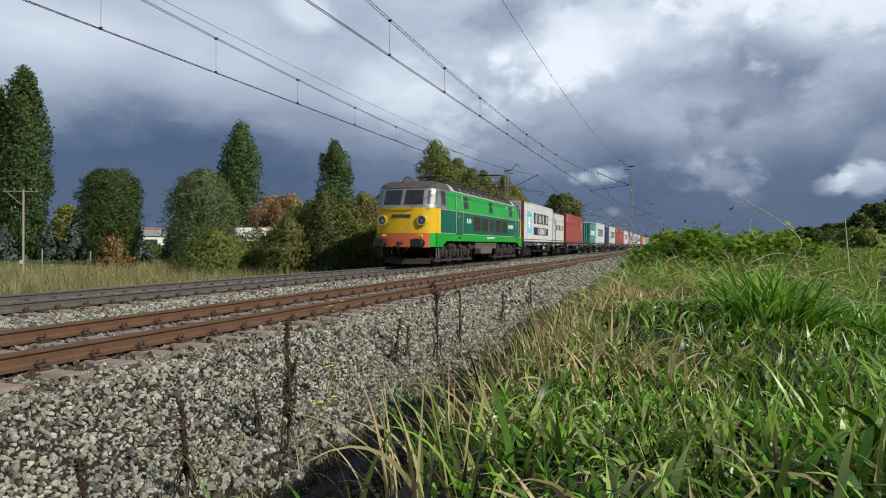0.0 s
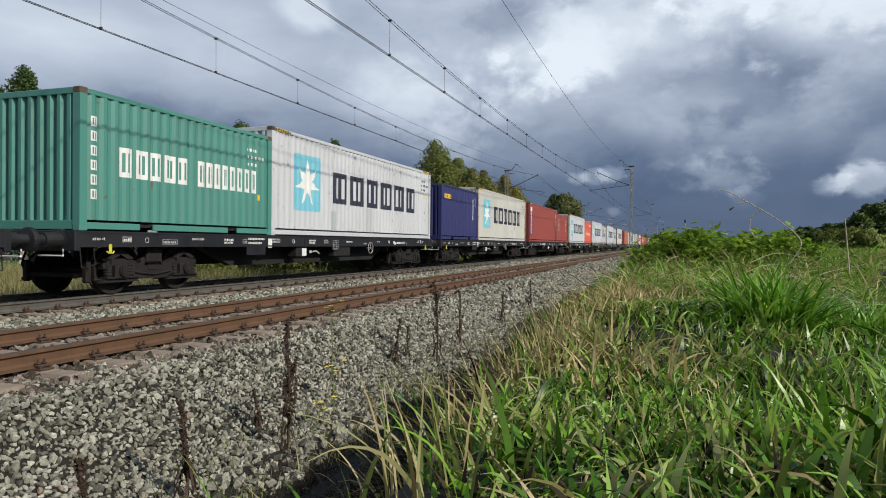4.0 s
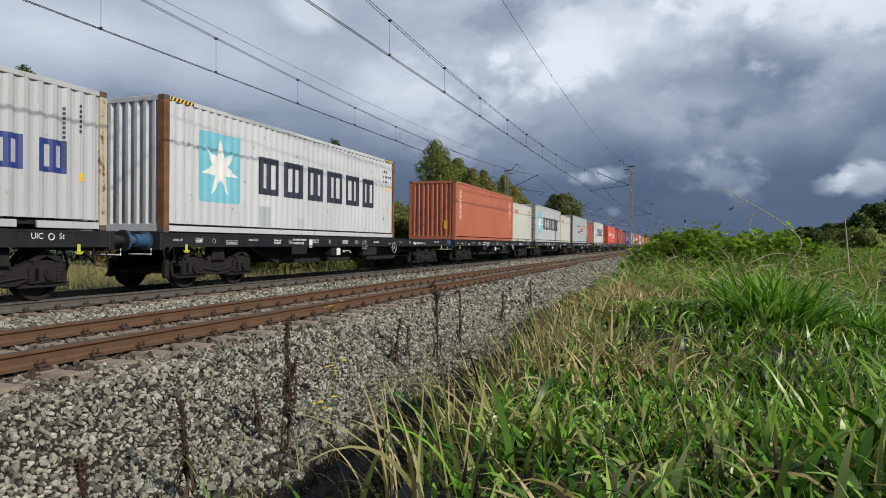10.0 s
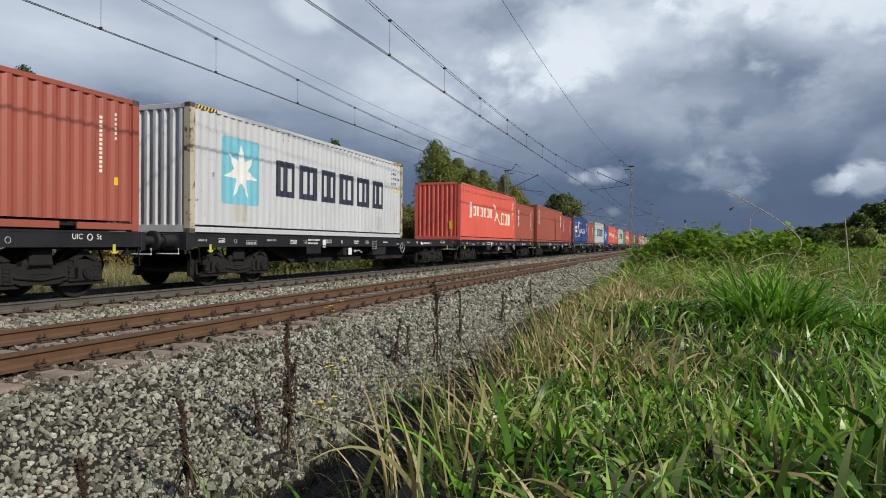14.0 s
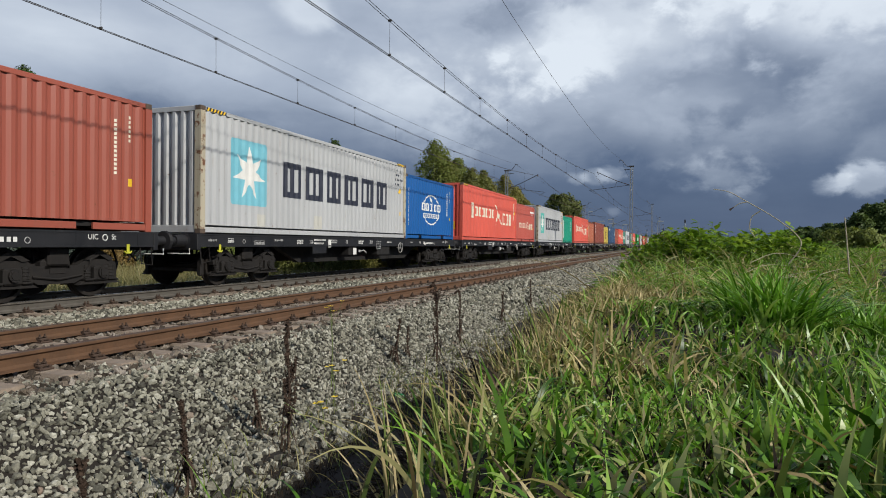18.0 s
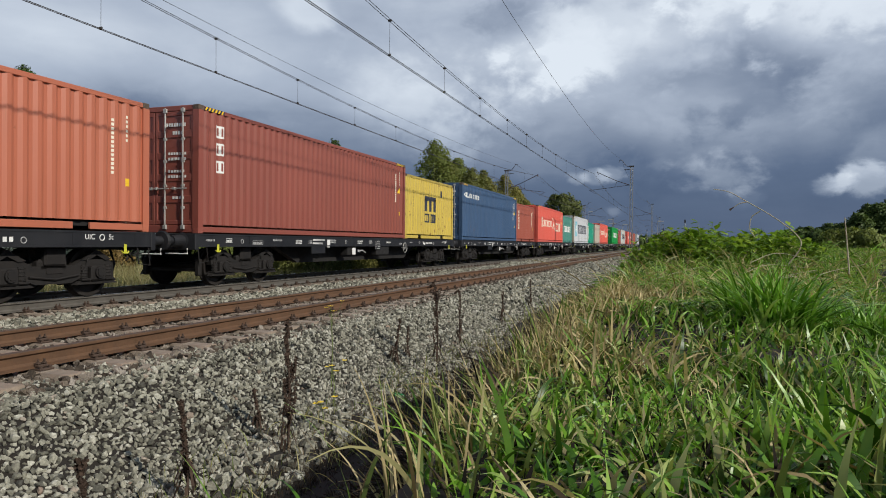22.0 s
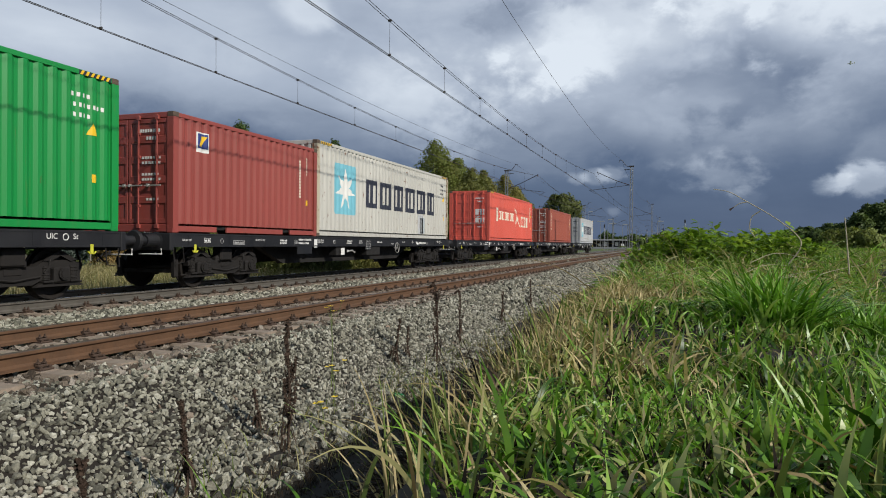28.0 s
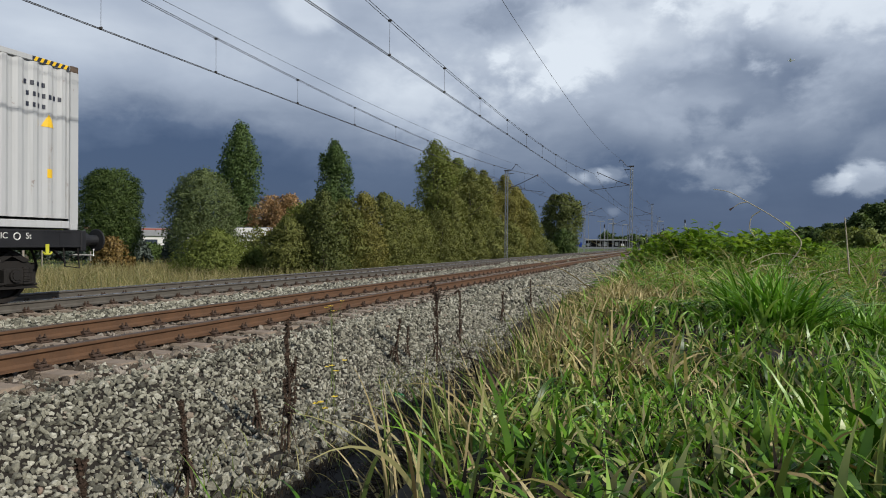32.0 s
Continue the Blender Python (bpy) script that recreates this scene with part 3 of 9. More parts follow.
def mast(x, y, side, z0, height, label):
    """Lattice mast of two channels, with cantilever and top bracket towards the track (side: +1 if the track lies at greater x)."""
    m = thing("catenary_mast", label, "mast", "catenary masts", "", (x, y, z0))
    h = height
    for s in (-1, 1):
        post = B()
        post.prism([(s * 0.10 - 0.03, -0.08), (s * 0.10 + 0.03, -0.08), (s * 0.10 + 0.03, -0.065), (s * 0.10 - 0.018, -0.065), (s * 0.10 - 0.018, 0.065),
                    (s * 0.10 + 0.03, 0.065), (s * 0.10 + 0.03, 0.08), (s * 0.10 - 0.03, 0.08)], "z", -0.4, h)
        part("channel", post, M_MAST, m)
    lace = B()
    k = int(h / 0.42)
    for i in range(k):
        za, zb = i * 0.42 + 0.1, i * 0.42 + 0.52
        for yy in (-0.083, 0.083):
            s = 1 if i % 2 else -1
            lace.tube([(-s * 0.095, yy, za), (s * 0.095, yy, min(zb, h))], 0.009, 4)
    part("lacing", lace, M_MAST, m)
    part("foot", B().box(-0.35, 0.35, -0.35, 0.35, -0.6, 0.12, 0.04), M_SLEEPER, m)
    t = side
    arm = B()
    reach = 2.75 * t
    arm.tube([(0.15 * t, 0, h - 1.55), (reach * 0.42, 0, h - 1.2), (reach * 1.02, 0, h - 0.42)], 0.03, 6)
    arm.tube([(0.15 * t, 0, h - 1.55), (reach * 1.25, 0, h - 1.95)], 0.02, 6)
    arm.tube([(reach * 0.42, 0, h - 1.2), (reach * 0.5, 0, h - 1.68)], 0.014, 5)
    arm.tube([(reach * 1.25, 0, h - 1.95), (reach * 1.05, 0, h - 2.25)], 0.014, 5)
    part("cantilever", arm, M_CABLE, m)
    for p0, p1, n in (((0.22 * t, 0, h - 1.53), (0.55 * t, 0, h - 1.42), 5), ((reach * 0.98, 0, h - 0.62), (reach * 1.02, 0, h - 0.36), 3)):
        ins = B()
        insulator(ins, p0, p1, n)
        part("insulator", ins, M_INSUL, m)
    top = B()
    top.tube([(0.13 * t, 0, h - 0.02), (0.4 * t, 0, h + 0.02), (0.62 * t, 0, h + 0.28), (0.78 * t, 0, h + 0.55), (0.98 * t, 0, h + 0.52), (1.0 * t, 0, h + 0.36)], 0.025, 6)
    top.box(-0.2, 0.2, -0.12, 0.12, h - 0.04, h + 0.05, 0.01)
    top.box(min(0.1 * t, 0.62 * t), max(0.1 * t, 0.62 * t), -0.03, 0.03, h - 0.28, h - 0.24)
    part("top_bracket", top, M_CABLE, m)


for y in MASTS_Y:
    mast(-3.45, y, -1, -0.5 if y > 10 else -0.7, 8.1, "grey lattice steel mast with a cantilever beside the track")
    mast(-14.15, y + 0.3, 1, -0.75, 8.3, "grey lattice steel mast with a cantilever beside the track")
# ---- grass, weeds and trees ----
def greens(name, *stops, leaf=0.35, rough=0.6, grain=0.0, scale=3.0):
    n = len(stops)
    return island_mat(name, [(i / max(1, n - 1), c) for i, c in enumerate(stops)], rough, leaf, grain, scale)


M_GRASS = greens("grass", (0.03, 0.085, 0.008), (0.075, 0.19, 0.016), (0.15, 0.34, 0.03), (0.26, 0.50, 0.06), (0.37, 0.53, 0.12), (0.48, 0.47, 0.22), leaf=0.3, rough=0.36, grain=0.35, scale=9.0)
M_OLIVE = greens("olive_grass", (0.09, 0.13, 0.028), (0.17, 0.235, 0.05), (0.27, 0.33, 0.085), (0.38, 0.37, 0.15), (0.52, 0.46, 0.25), leaf=0.35, grain=0.3, scale=5.0)
M_TUFT = greens("bright_grass", (0.05, 0.13, 0.01), (0.11, 0.28, 0.022), (0.20, 0.45, 0.04), (0.31, 0.58, 0.09), (0.40, 0.58, 0.17), leaf=0.3, rough=0.33, grain=0.3, scale=12.0)
M_STRAW = greens("dry_grass", (0.20, 0.15, 0.065), (0.45, 0.36, 0.17), (0.70, 0.59, 0.33), (0.34, 0.31, 0.10), leaf=0.3, grain=0.3, scale=5.0)
M_GOLD = greens("golden_grass", (0.20, 0.175, 0.065), (0.36, 0.30, 0.13), (0.54, 0.46, 0.26), (0.24, 0.24, 0.075), (0.42, 0.37, 0.17), leaf=0.3, grain=0.4, scale=0.8)
M_WEED = greens("broad_leaves", (0.085, 0.165, 0.016), (0.155, 0.275, 0.027), (0.235, 0.375, 0.04), (0.33, 0.45, 0.085), leaf=0.42)
M_DEAD = greens("dead_weed", (0.030, 0.020, 0.014), (0.058, 0.038, 0.027), (0.09, 0.061, 0.044), leaf=0.1, rough=0.9)
M_LITTER = greens("dead_stalks", (0.03, 0.02, 0.013), (0.07, 0.048, 0.03), (0.13, 0.095, 0.058), (0.22, 0.17, 0.10), leaf=0.05, rough=0.9)
# litter near black: shade under grass and on the bank in its colour
M_SHADELITTER = greens("rotten_litter", (0.008, 0.006, 0.004), (0.017, 0.013, 0.008), (0.030, 0.022, 0.013), (0.052, 0.038, 0.022), leaf=0.0, rough=0.95)
# leaf green darkened: the bank's shade is put into this copy
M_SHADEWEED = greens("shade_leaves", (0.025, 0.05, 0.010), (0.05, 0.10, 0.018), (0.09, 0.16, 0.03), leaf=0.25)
M_STEM = plain_mat("dead_stem", (0.065, 0.042, 0.03), 0.9, 0, 0.3, 30)
M_DRYSTEM = plain_mat("dry_stem", (0.42, 0.37, 0.26), 0.8, 0, 0.3, 30)
M_GREENSTEM = plain_mat("green_stem", (0.13, 0.17, 0.05), 0.7, 0, 0.3, 30)
M_YELLOW = plain_mat("yellow_petal", (0.75, 0.55, 0.03), 0.6, 0, 0.2, 30)
M_BARK = plain_mat("bark", (0.085, 0.07, 0.055), 0.95, 0, 0.4, 8, 0.5)


def blades(name, mat, x, y, height, width, lean, away=None, z=None, rows=4, curl=1.0, parent=None, label="", cap=False, category="grass"):
    """Grass: every blade a tapering, bending strip. away: bearing towards which it leans, else any."""
    n = len(x)
    z = ground_z(x, y) - 0.01 if z is None else z
    a = rng.uniform(0, 2 * np.pi, n) if away is None else away
    lean = np.abs(lean)
    dist = np.hypot(x, y)
    if cap:
        room = EYE[2] - 0.05 * dist - 0.025 - z
        height = np.minimum(height, np.maximum(room, 0.02) * rng.uniform(0.75, 1.1, n))
        room = None
    side = a + np.pi / 2 + rng.normal(0, 0.6, n)
    vs = []
    for r in range(rows + 1):
        t = r / rows
        bend = lean * t ** (1.0 + curl) * height
        px = x + np.cos(a) * bend
        py = y + np.sin(a) * bend
        pz = z + height * (t - 0.33 * np.minimum(lean, 1.6) * t ** (2.0 + curl))
        wd = 0.5 * width * (1 - t ** 1.8) * (0.75 + 0.5 * min(t * 3, 1)) + 0.0002
        vs.append(np.stack([px - np.cos(side) * wd, py - np.sin(side) * wd, pz], -1))
        vs.append(np.stack([px + np.cos(side) * wd, py + np.sin(side) * wd, pz], -1))
    k = 2 * (rows + 1)
    v = np.stack(vs, 1).reshape(-1, 3)
    f = np.array([(2 * r, 2 * r + 1, 2 * r + 3, 2 * r + 2) for r in range(rows)])
    q = (f[None] + k * np.arange(n)[:, None, None]).reshape(-1, 4)
    ob = big_mesh(name, v, q, mat, parent)
    ob.data.shade_smooth()
    if label:
        tagged(ob, label, category, kind="stuff")
    return ob


def scatter(x0, x1, y0, y1, dens):
    n = int((x1 - x0) * (y1 - y0) * dens)
    return rng.uniform(x0, x1, n), rng.uniform(y0, y1, n)


def patchy(x, y):
    """Clumps and hollows of the sward, 0 to 1."""
    n = np.sin(9.0 * x + 3.1 * y) * np.sin(7.3 * y - 4.0 * x + 1.2) + 0.7 * np.sin(19.0 * x - 11.0 * y) * np.sin(23.0 * y + 6.0 * x) + 0.5 * np.sin(3.1 * x + 2.0) * np.sin(2.7 * y)
    return np.clip(0.5 + 0.45 * n, 0.0, 1.0)


def keep(x, y, ok):
    return x[ok], y[ok]


def edge(y):
    """Where the sward breaks off towards the track."""
    return -0.04 - 0.205 * np.minimum(y, 1.9) + 0.004 * np.maximum(y - 1.9, 0)


def arcs(name, mat, x, y, length, width, tilt, bend, away=None, rows=5, twist=1.2, z=None, label="", cap=True, fall=0.06, category="grass"):
    """Grass blades that bow over and turn on themselves. tilt: lean at the root; bend: how far they bow; both in radians."""
    n = len(x)
    z = ground_z(x, y) - 0.008 if z is None else z
    a = rng.uniform(0, 2 * np.pi, n) if away is None else away
    turn, w0 = rng.normal(0, twist, n), rng.normal(0, 0.5, n)
    ts = (np.arange(rows) + 0.5) / rows
    th = tilt[:, None] + bend[:, None] * ts[None] ** 1.3
    rise = np.concatenate([np.zeros((n, 1)), np.cumsum(np.cos(th), 1)], 1) / rows
    run = np.concatenate([np.zeros((n, 1)), np.cumsum(np.sin(th), 1)], 1) / rows
    if cap:
        room = np.maximum(EYE[2] - fall * np.hypot(x, y) - 0.03 - z, 0.03) * rng.uniform(0.75, 1.05, n)
        length = np.minimum(length, room / np.maximum(rise.max(1), 0.05))
    th = np.concatenate([th, th[:, -1:]], 1)
    vs = []
    for r in range(rows + 1):
        t = r / rows
        px, py = x + np.cos(a) * run[:, r] * length, y + np.sin(a) * run[:, r] * length
        pz = np.maximum(z + rise[:, r] * length, z + 0.012 * t)
        w = w0 + turn * t
        up = -np.sin(th[:, r]), np.cos(th[:, r])
        hx, hy = -np.sin(a) * np.cos(w) + np.cos(a) * up[1] * np.sin(w), np.cos(a) * np.cos(w) + np.sin(a) * up[1] * np.sin(w)
        hz = up[0] * np.sin(w)
        wd = 0.5 * width * (0.62 + 0.5 * math.sin(math.pi * min(1.0, t * 1.1 + 0.1))) * (1 - t ** 2.4) + 0.0002
        vs.append(np.stack([px - hx * wd, py - hy * wd, pz - hz * wd], -1))
        vs.append(np.stack([px + hx * wd, py + hy * wd, pz + hz * wd], -1))
    v = np.stack(vs, 1).reshape(-1, 3)
    f = np.array([(2 * r, 2 * r + 1, 2 * r + 3, 2 * r + 2) for r in range(rows)])
    q = (f[None] + 2 * (rows + 1) * np.arange(n)[:, None, None]).reshape(-1, 4)
    ob = big_mesh(name, v, q, mat)
    ob.data.shade_smooth()
    return tagged(ob, label, category, kind="stuff")


def sward(x0, x1, y0, y1, dens, mat, tall, wide, tilt, bend, rows, label, name="meadow_grass", thin=0.3, rag=0.04, off=(-0.02, 9.0), gain=0.6, where=None):
    """A patch of turf inside the bank's edge; off: how far from the edge it reaches; gain: how much it stands in clumps."""
    x, y = scatter(x0, x1, y0, y1, dens)
    n = len(x)
    d = x - edge(y) + rng.normal(0, rag, n)
    ok = (np.hypot(x, y) > 0.40) & (d > off[0]) & (d < off[1]) & (x < 0.34 + 0.78 * y) & (rng.uniform(0, 1, n) < thin + patchy(x, y))
    if where is not None:
        ok &= rng.uniform(0, 1, n) < where(x, y)
    x, y = keep(x, y, ok)
    n = len(x)
    clump = (1 - gain) + 2 * gain * patchy(x * 0.8 + 3, y * 0.8)
    arcs(name, mat, x, y, rng.uniform(tall[0], tall[1], n) * clump, rng.uniform(wide[0], wide[1], n),
         np.abs(rng.normal(0, tilt, n)), np.abs(rng.normal(bend, 0.6, n)), rows=rows, label=label)


def lush(x, y):
    """Share of fresh green in the turf: high before the camera, low towards the edge and in a worn patch beside it."""
    d = x - edge(y)
    worn = np.exp(-((x - 0.62) / 0.22) ** 2 - ((y - 0.95) / 0.35) ** 2)
    return np.clip(0.30 + 1.6 * (d - 0.10) - 0.7 * worn + 0.35 * (patchy(x * 0.35, y * 0.35) - 0.5), 0.06, 1.0)


def meadow():
    thick = "thick green meadow grass on the bank's edge"
    dry = "dry thatch among the green grass"

    def dull(x, y):
        return 1.05 - lush(x, y)
    # close round the camera: broad blades in clumps, short bowed ones, dry thatch, and litter darkened as the shade
    # under them
    sward(-0.5, 1.5, 0.3, 1.4, 2600, M_SHADELITTER, (0.02, 0.06), (0.003, 0.006), 1.3, 0.5, 3, "brown rotten litter under the grass", thin=0.8, gain=0.2)
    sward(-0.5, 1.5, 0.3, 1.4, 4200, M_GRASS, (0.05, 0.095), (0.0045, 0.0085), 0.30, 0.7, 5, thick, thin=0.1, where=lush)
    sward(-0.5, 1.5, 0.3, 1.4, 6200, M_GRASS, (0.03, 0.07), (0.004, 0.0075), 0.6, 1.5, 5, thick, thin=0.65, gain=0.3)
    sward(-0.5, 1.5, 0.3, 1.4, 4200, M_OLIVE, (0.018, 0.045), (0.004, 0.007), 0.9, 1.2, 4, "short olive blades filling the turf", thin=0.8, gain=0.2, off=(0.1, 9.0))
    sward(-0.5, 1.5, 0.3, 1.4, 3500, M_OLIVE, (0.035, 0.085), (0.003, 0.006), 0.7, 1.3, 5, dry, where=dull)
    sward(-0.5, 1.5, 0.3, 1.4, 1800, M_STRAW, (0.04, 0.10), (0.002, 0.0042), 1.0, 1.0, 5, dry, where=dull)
    sward(-0.7, 2.6, 1.3, 3.4, 1500, M_SHADELITTER, (0.02, 0.06), (0.004, 0.007), 1.3, 0.5, 2, "brown rotten litter under the grass", thin=0.8, gain=0.2)
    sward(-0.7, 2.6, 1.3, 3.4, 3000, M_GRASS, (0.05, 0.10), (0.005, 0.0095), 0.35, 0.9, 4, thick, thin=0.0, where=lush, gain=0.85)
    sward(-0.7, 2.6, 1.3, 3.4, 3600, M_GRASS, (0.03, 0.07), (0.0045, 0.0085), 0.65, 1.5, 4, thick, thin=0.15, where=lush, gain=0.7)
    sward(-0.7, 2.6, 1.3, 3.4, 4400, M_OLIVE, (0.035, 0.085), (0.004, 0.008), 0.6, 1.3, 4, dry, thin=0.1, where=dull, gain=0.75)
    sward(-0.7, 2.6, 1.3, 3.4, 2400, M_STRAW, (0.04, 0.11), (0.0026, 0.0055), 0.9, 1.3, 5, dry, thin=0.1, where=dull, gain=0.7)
    sward(-0.9, 4.6, 3.3, 7.6, 500, M_SHADELITTER, (0.03, 0.08), (0.006, 0.010), 1.2, 0.5, 2, "brown rotten litter under the grass", thin=0.8, gain=0.2)
    sward(-0.9, 4.6, 3.3, 7.6, 900, M_OLIVE, (0.05, 0.14), (0.007, 0.013), 0.6, 1.3, 4, "olive green meadow grass mixed with dry blades", thin=0.0, gain=0.85)
    sward(-0.9, 4.6, 3.3, 7.6, 1400, M_GRASS, (0.05, 0.14), (0.007, 0.013), 0.5, 1.2, 4, "olive green meadow grass mixed with dry blades", thin=0.0, gain=0.85)
    x, y = scatter(-0.7, 14, 7.5, 22, 190)
    n = len(x)
    blades("meadow_grass", M_OLIVE, x, y, rng.uniform(0.1, 0.24, n), rng.uniform(0.010, 0.02, n), rng.gamma(2.4, 0.35, n), rows=3,
           label="olive green meadow grass further along the bank")
    x, y = scatter(-2.0, 60, 22, 110, 3.5)
    n = len(x)
    blades("field_grass", M_WEED, x, y, rng.uniform(0.1, 0.25, n), rng.uniform(0.05, 0.12, n), rng.gamma(2.0, 0.3, n), rows=2,
           label="flat green field reaching to the far trees")
    # the rest of the field beside and behind the camera
    x, y = scatter(-0.35, 9.0, -9.0, 7.5, 260)
    x, y = keep(x, y, ((x > 0.25 + 0.7 * y) | (y < 0.2)) & (np.hypot(x, y) > 0.36))
    n = len(x)
    blades("field_grass", M_GRASS, x, y, rng.uniform(0.05, 0.15, n), rng.uniform(0.008, 0.016, n), rng.gamma(2.0, 0.5, n), rows=2,
           label="thick green grass of the field beside the bank", cap=True)
    x, y = scatter(-3.7, -0.3, -9.0, 0.3, 220)
    n = len(x)
    blades("bank_grass", M_OLIVE, x, y, rng.uniform(0.06, 0.2, n), rng.uniform(0.006, 0.013, n), rng.gamma(2.0, 0.5, n), rows=2,
           label="olive grass on the bank and in the ditch")
    # straw on the edge towards the track: standing, bowed and broken
    for tall, tilt, bend, dens in (((0.04, 0.11), 0.45, 0.5, 4600), ((0.05, 0.15), 0.9, 1.2, 4600)):
        x, y = scatter(-0.9, 0.4, 1.15, 7.5, dens)
        off = x - edge(y)
        n = len(x)
        x, y = keep(x, y, (off > -0.09 + rng.normal(0, 0.05, n)) & (off < 0.15 + 0.05 * y + rng.normal(0, 0.09, n)) & (rng.uniform(0, 1, n) < (0.10 + 0.9 * patchy(x, y)) * np.clip(1.5 - 0.18 * y, 0.35, 1.0)))
        n = len(x)
        arcs("dry_grass", M_STRAW, x, y, rng.uniform(tall[0], tall[1], n), rng.uniform(0.0028, 0.0065, n), np.abs(rng.normal(0, tilt, n)), np.abs(rng.normal(bend, 0.5, n)),
             rows=6, label="straw-coloured dry grass on the bank's edge", cap=False)
    x, y = scatter(-0.75, -0.2, 7.5, 40.0, 220)
    n = len(x)
    blades("dry_grass", M_STRAW, x, y, rng.uniform(0.12, 0.3, n), rng.uniform(0.006, 0.012, n), rng.gamma(2.4, 0.32, n),
           away=rng.normal(np.pi * 0.9, 1.0, n), rows=4, label="straw-coloured dry grass on the bank's edge")
    # long stems in a tangle over the mound and lying across the turf
    for mat, count, words in ((M_WEED, 2600, "long green grass stems tangled over the mound"), (M_STRAW, 900, "dry straw tangled over the mound"), (M_GRASS, 3800, "green grass tangled over the mound")):
        y = rng.uniform(3.0, 6.6, count)
        x = y * np.tan(np.radians(rng.uniform(-5.5, 14.0, count)))
        arcs("mound_grass", mat, x, y, rng.uniform(0.10, 0.28, count), rng.uniform(0.003, 0.007, count), np.abs(rng.normal(0.3, 0.4, count)), np.abs(rng.normal(1.7, 0.5, count)), rows=6, label=words, cap=False)
    n = 150
    y = rng.uniform(2.6, 4.8, n)
    x = y * np.tan(np.radians(rng.uniform(-7.0, 15.0, n)))
    arcs("dry_grass", M_STRAW, x, y, rng.uniform(0.15, 0.42, n), rng.uniform(0.0025, 0.005, n), np.abs(rng.normal(0.5, 0.3, n)), np.abs(rng.normal(1.5, 0.4, n)),
         away=rng.normal(np.pi, 0.9, n), rows=8, label="long dry stalks bowed over the meadow", cap=False)
    # single broad stems standing out of the turf before the mound
    for mat, count, words in ((M_STRAW, 420, "pale dry stems standing out of the turf"), (M_TUFT, 520, "bright green blades standing out of the turf"), (M_LITTER, 260, "dead brown stems standing out of the turf")):
        y = rng.uniform(2.3, 4.9, count)
        x = y * np.tan(np.radians(rng.uniform(-6.0, 21.0, count)))
        arcs("meadow_stems", mat, x, y, rng.uniform(0.08, 0.21, count), rng.uniform(0.0045, 0.0095, count), np.abs(rng.normal(0.3, 0.4, count)), np.abs(rng.normal(0.7, 0.6, count)), rows=6, twist=0.7, label=words)
    # thatch hanging over the break of the bank, mostly in the shade-dark colour
    for mat, dens in ((M_SHADELITTER, 1700), (M_LITTER, 420), (M_STRAW, 200)):
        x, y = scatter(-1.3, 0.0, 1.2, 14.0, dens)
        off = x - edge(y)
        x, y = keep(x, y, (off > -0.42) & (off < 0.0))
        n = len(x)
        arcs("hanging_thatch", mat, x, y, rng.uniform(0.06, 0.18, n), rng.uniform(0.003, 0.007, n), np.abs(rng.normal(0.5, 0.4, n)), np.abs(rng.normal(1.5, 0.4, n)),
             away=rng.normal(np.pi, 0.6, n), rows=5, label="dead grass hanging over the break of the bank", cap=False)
    # the face of the bank and the ditch: stalks, a few leaves, their colours darkened as shade
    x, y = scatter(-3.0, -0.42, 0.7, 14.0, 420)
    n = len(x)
    arcs("bank_litter", M_SHADELITTER, x, y, rng.uniform(0.03, 0.12, n), rng.uniform(0.003, 0.008, n), np.abs(rng.normal(0.9, 0.4, n)), np.abs(rng.normal(0.6, 0.5, n)), rows=3,
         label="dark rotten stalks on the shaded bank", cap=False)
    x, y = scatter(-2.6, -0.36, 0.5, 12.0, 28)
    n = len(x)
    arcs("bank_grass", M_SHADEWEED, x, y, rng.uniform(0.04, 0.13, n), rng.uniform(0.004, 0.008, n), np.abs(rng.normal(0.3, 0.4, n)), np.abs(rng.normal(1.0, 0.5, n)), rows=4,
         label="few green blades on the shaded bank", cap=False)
    # the sunlit foot of the ballast: brown stalks and small weeds in patches
    x, y = scatter(-3.9, -2.6, 2.5, 26.0, 900)
    x, y = keep(x, y, (rng.uniform(0, 1, len(x)) < 0.25 + 1.1 * (patchy(x * 0.5, y * 0.3) - 0.2)) & (-x < 3.45 + 0.25 * rng.normal(0, 1, len(x))))
    n = len(x)
    # more shade-dark stalks towards the ditch, standing for its shadow
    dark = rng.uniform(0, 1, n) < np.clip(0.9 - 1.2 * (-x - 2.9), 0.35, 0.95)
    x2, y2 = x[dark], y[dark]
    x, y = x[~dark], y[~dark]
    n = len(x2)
    arcs("ditch_litter", M_SHADELITTER, x2, y2, rng.uniform(0.05, 0.2, n), rng.uniform(0.003, 0.007, n), np.abs(rng.normal(0.5, 0.4, n)), np.abs(rng.normal(0.8, 0.6, n)), rows=4,
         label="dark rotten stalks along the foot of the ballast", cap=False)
    n = len(x)
    arcs("ditch_litter", M_LITTER, x, y, rng.uniform(0.05, 0.22, n), rng.uniform(0.003, 0.006, n), np.abs(rng.normal(0.5, 0.4, n)), np.abs(rng.normal(0.8, 0.6, n)), rows=4,
         label="dead brown stalks along the foot of the ballast", cap=False)
    x, y = scatter(-3.8, -2.6, 3.0, 30.0, 130)
    x, y = keep(x, y, rng.uniform(0, 1, len(x)) < 1.3 * (patchy(x * 0.5 + 2, y * 0.3) - 0.2))
    n = len(x)
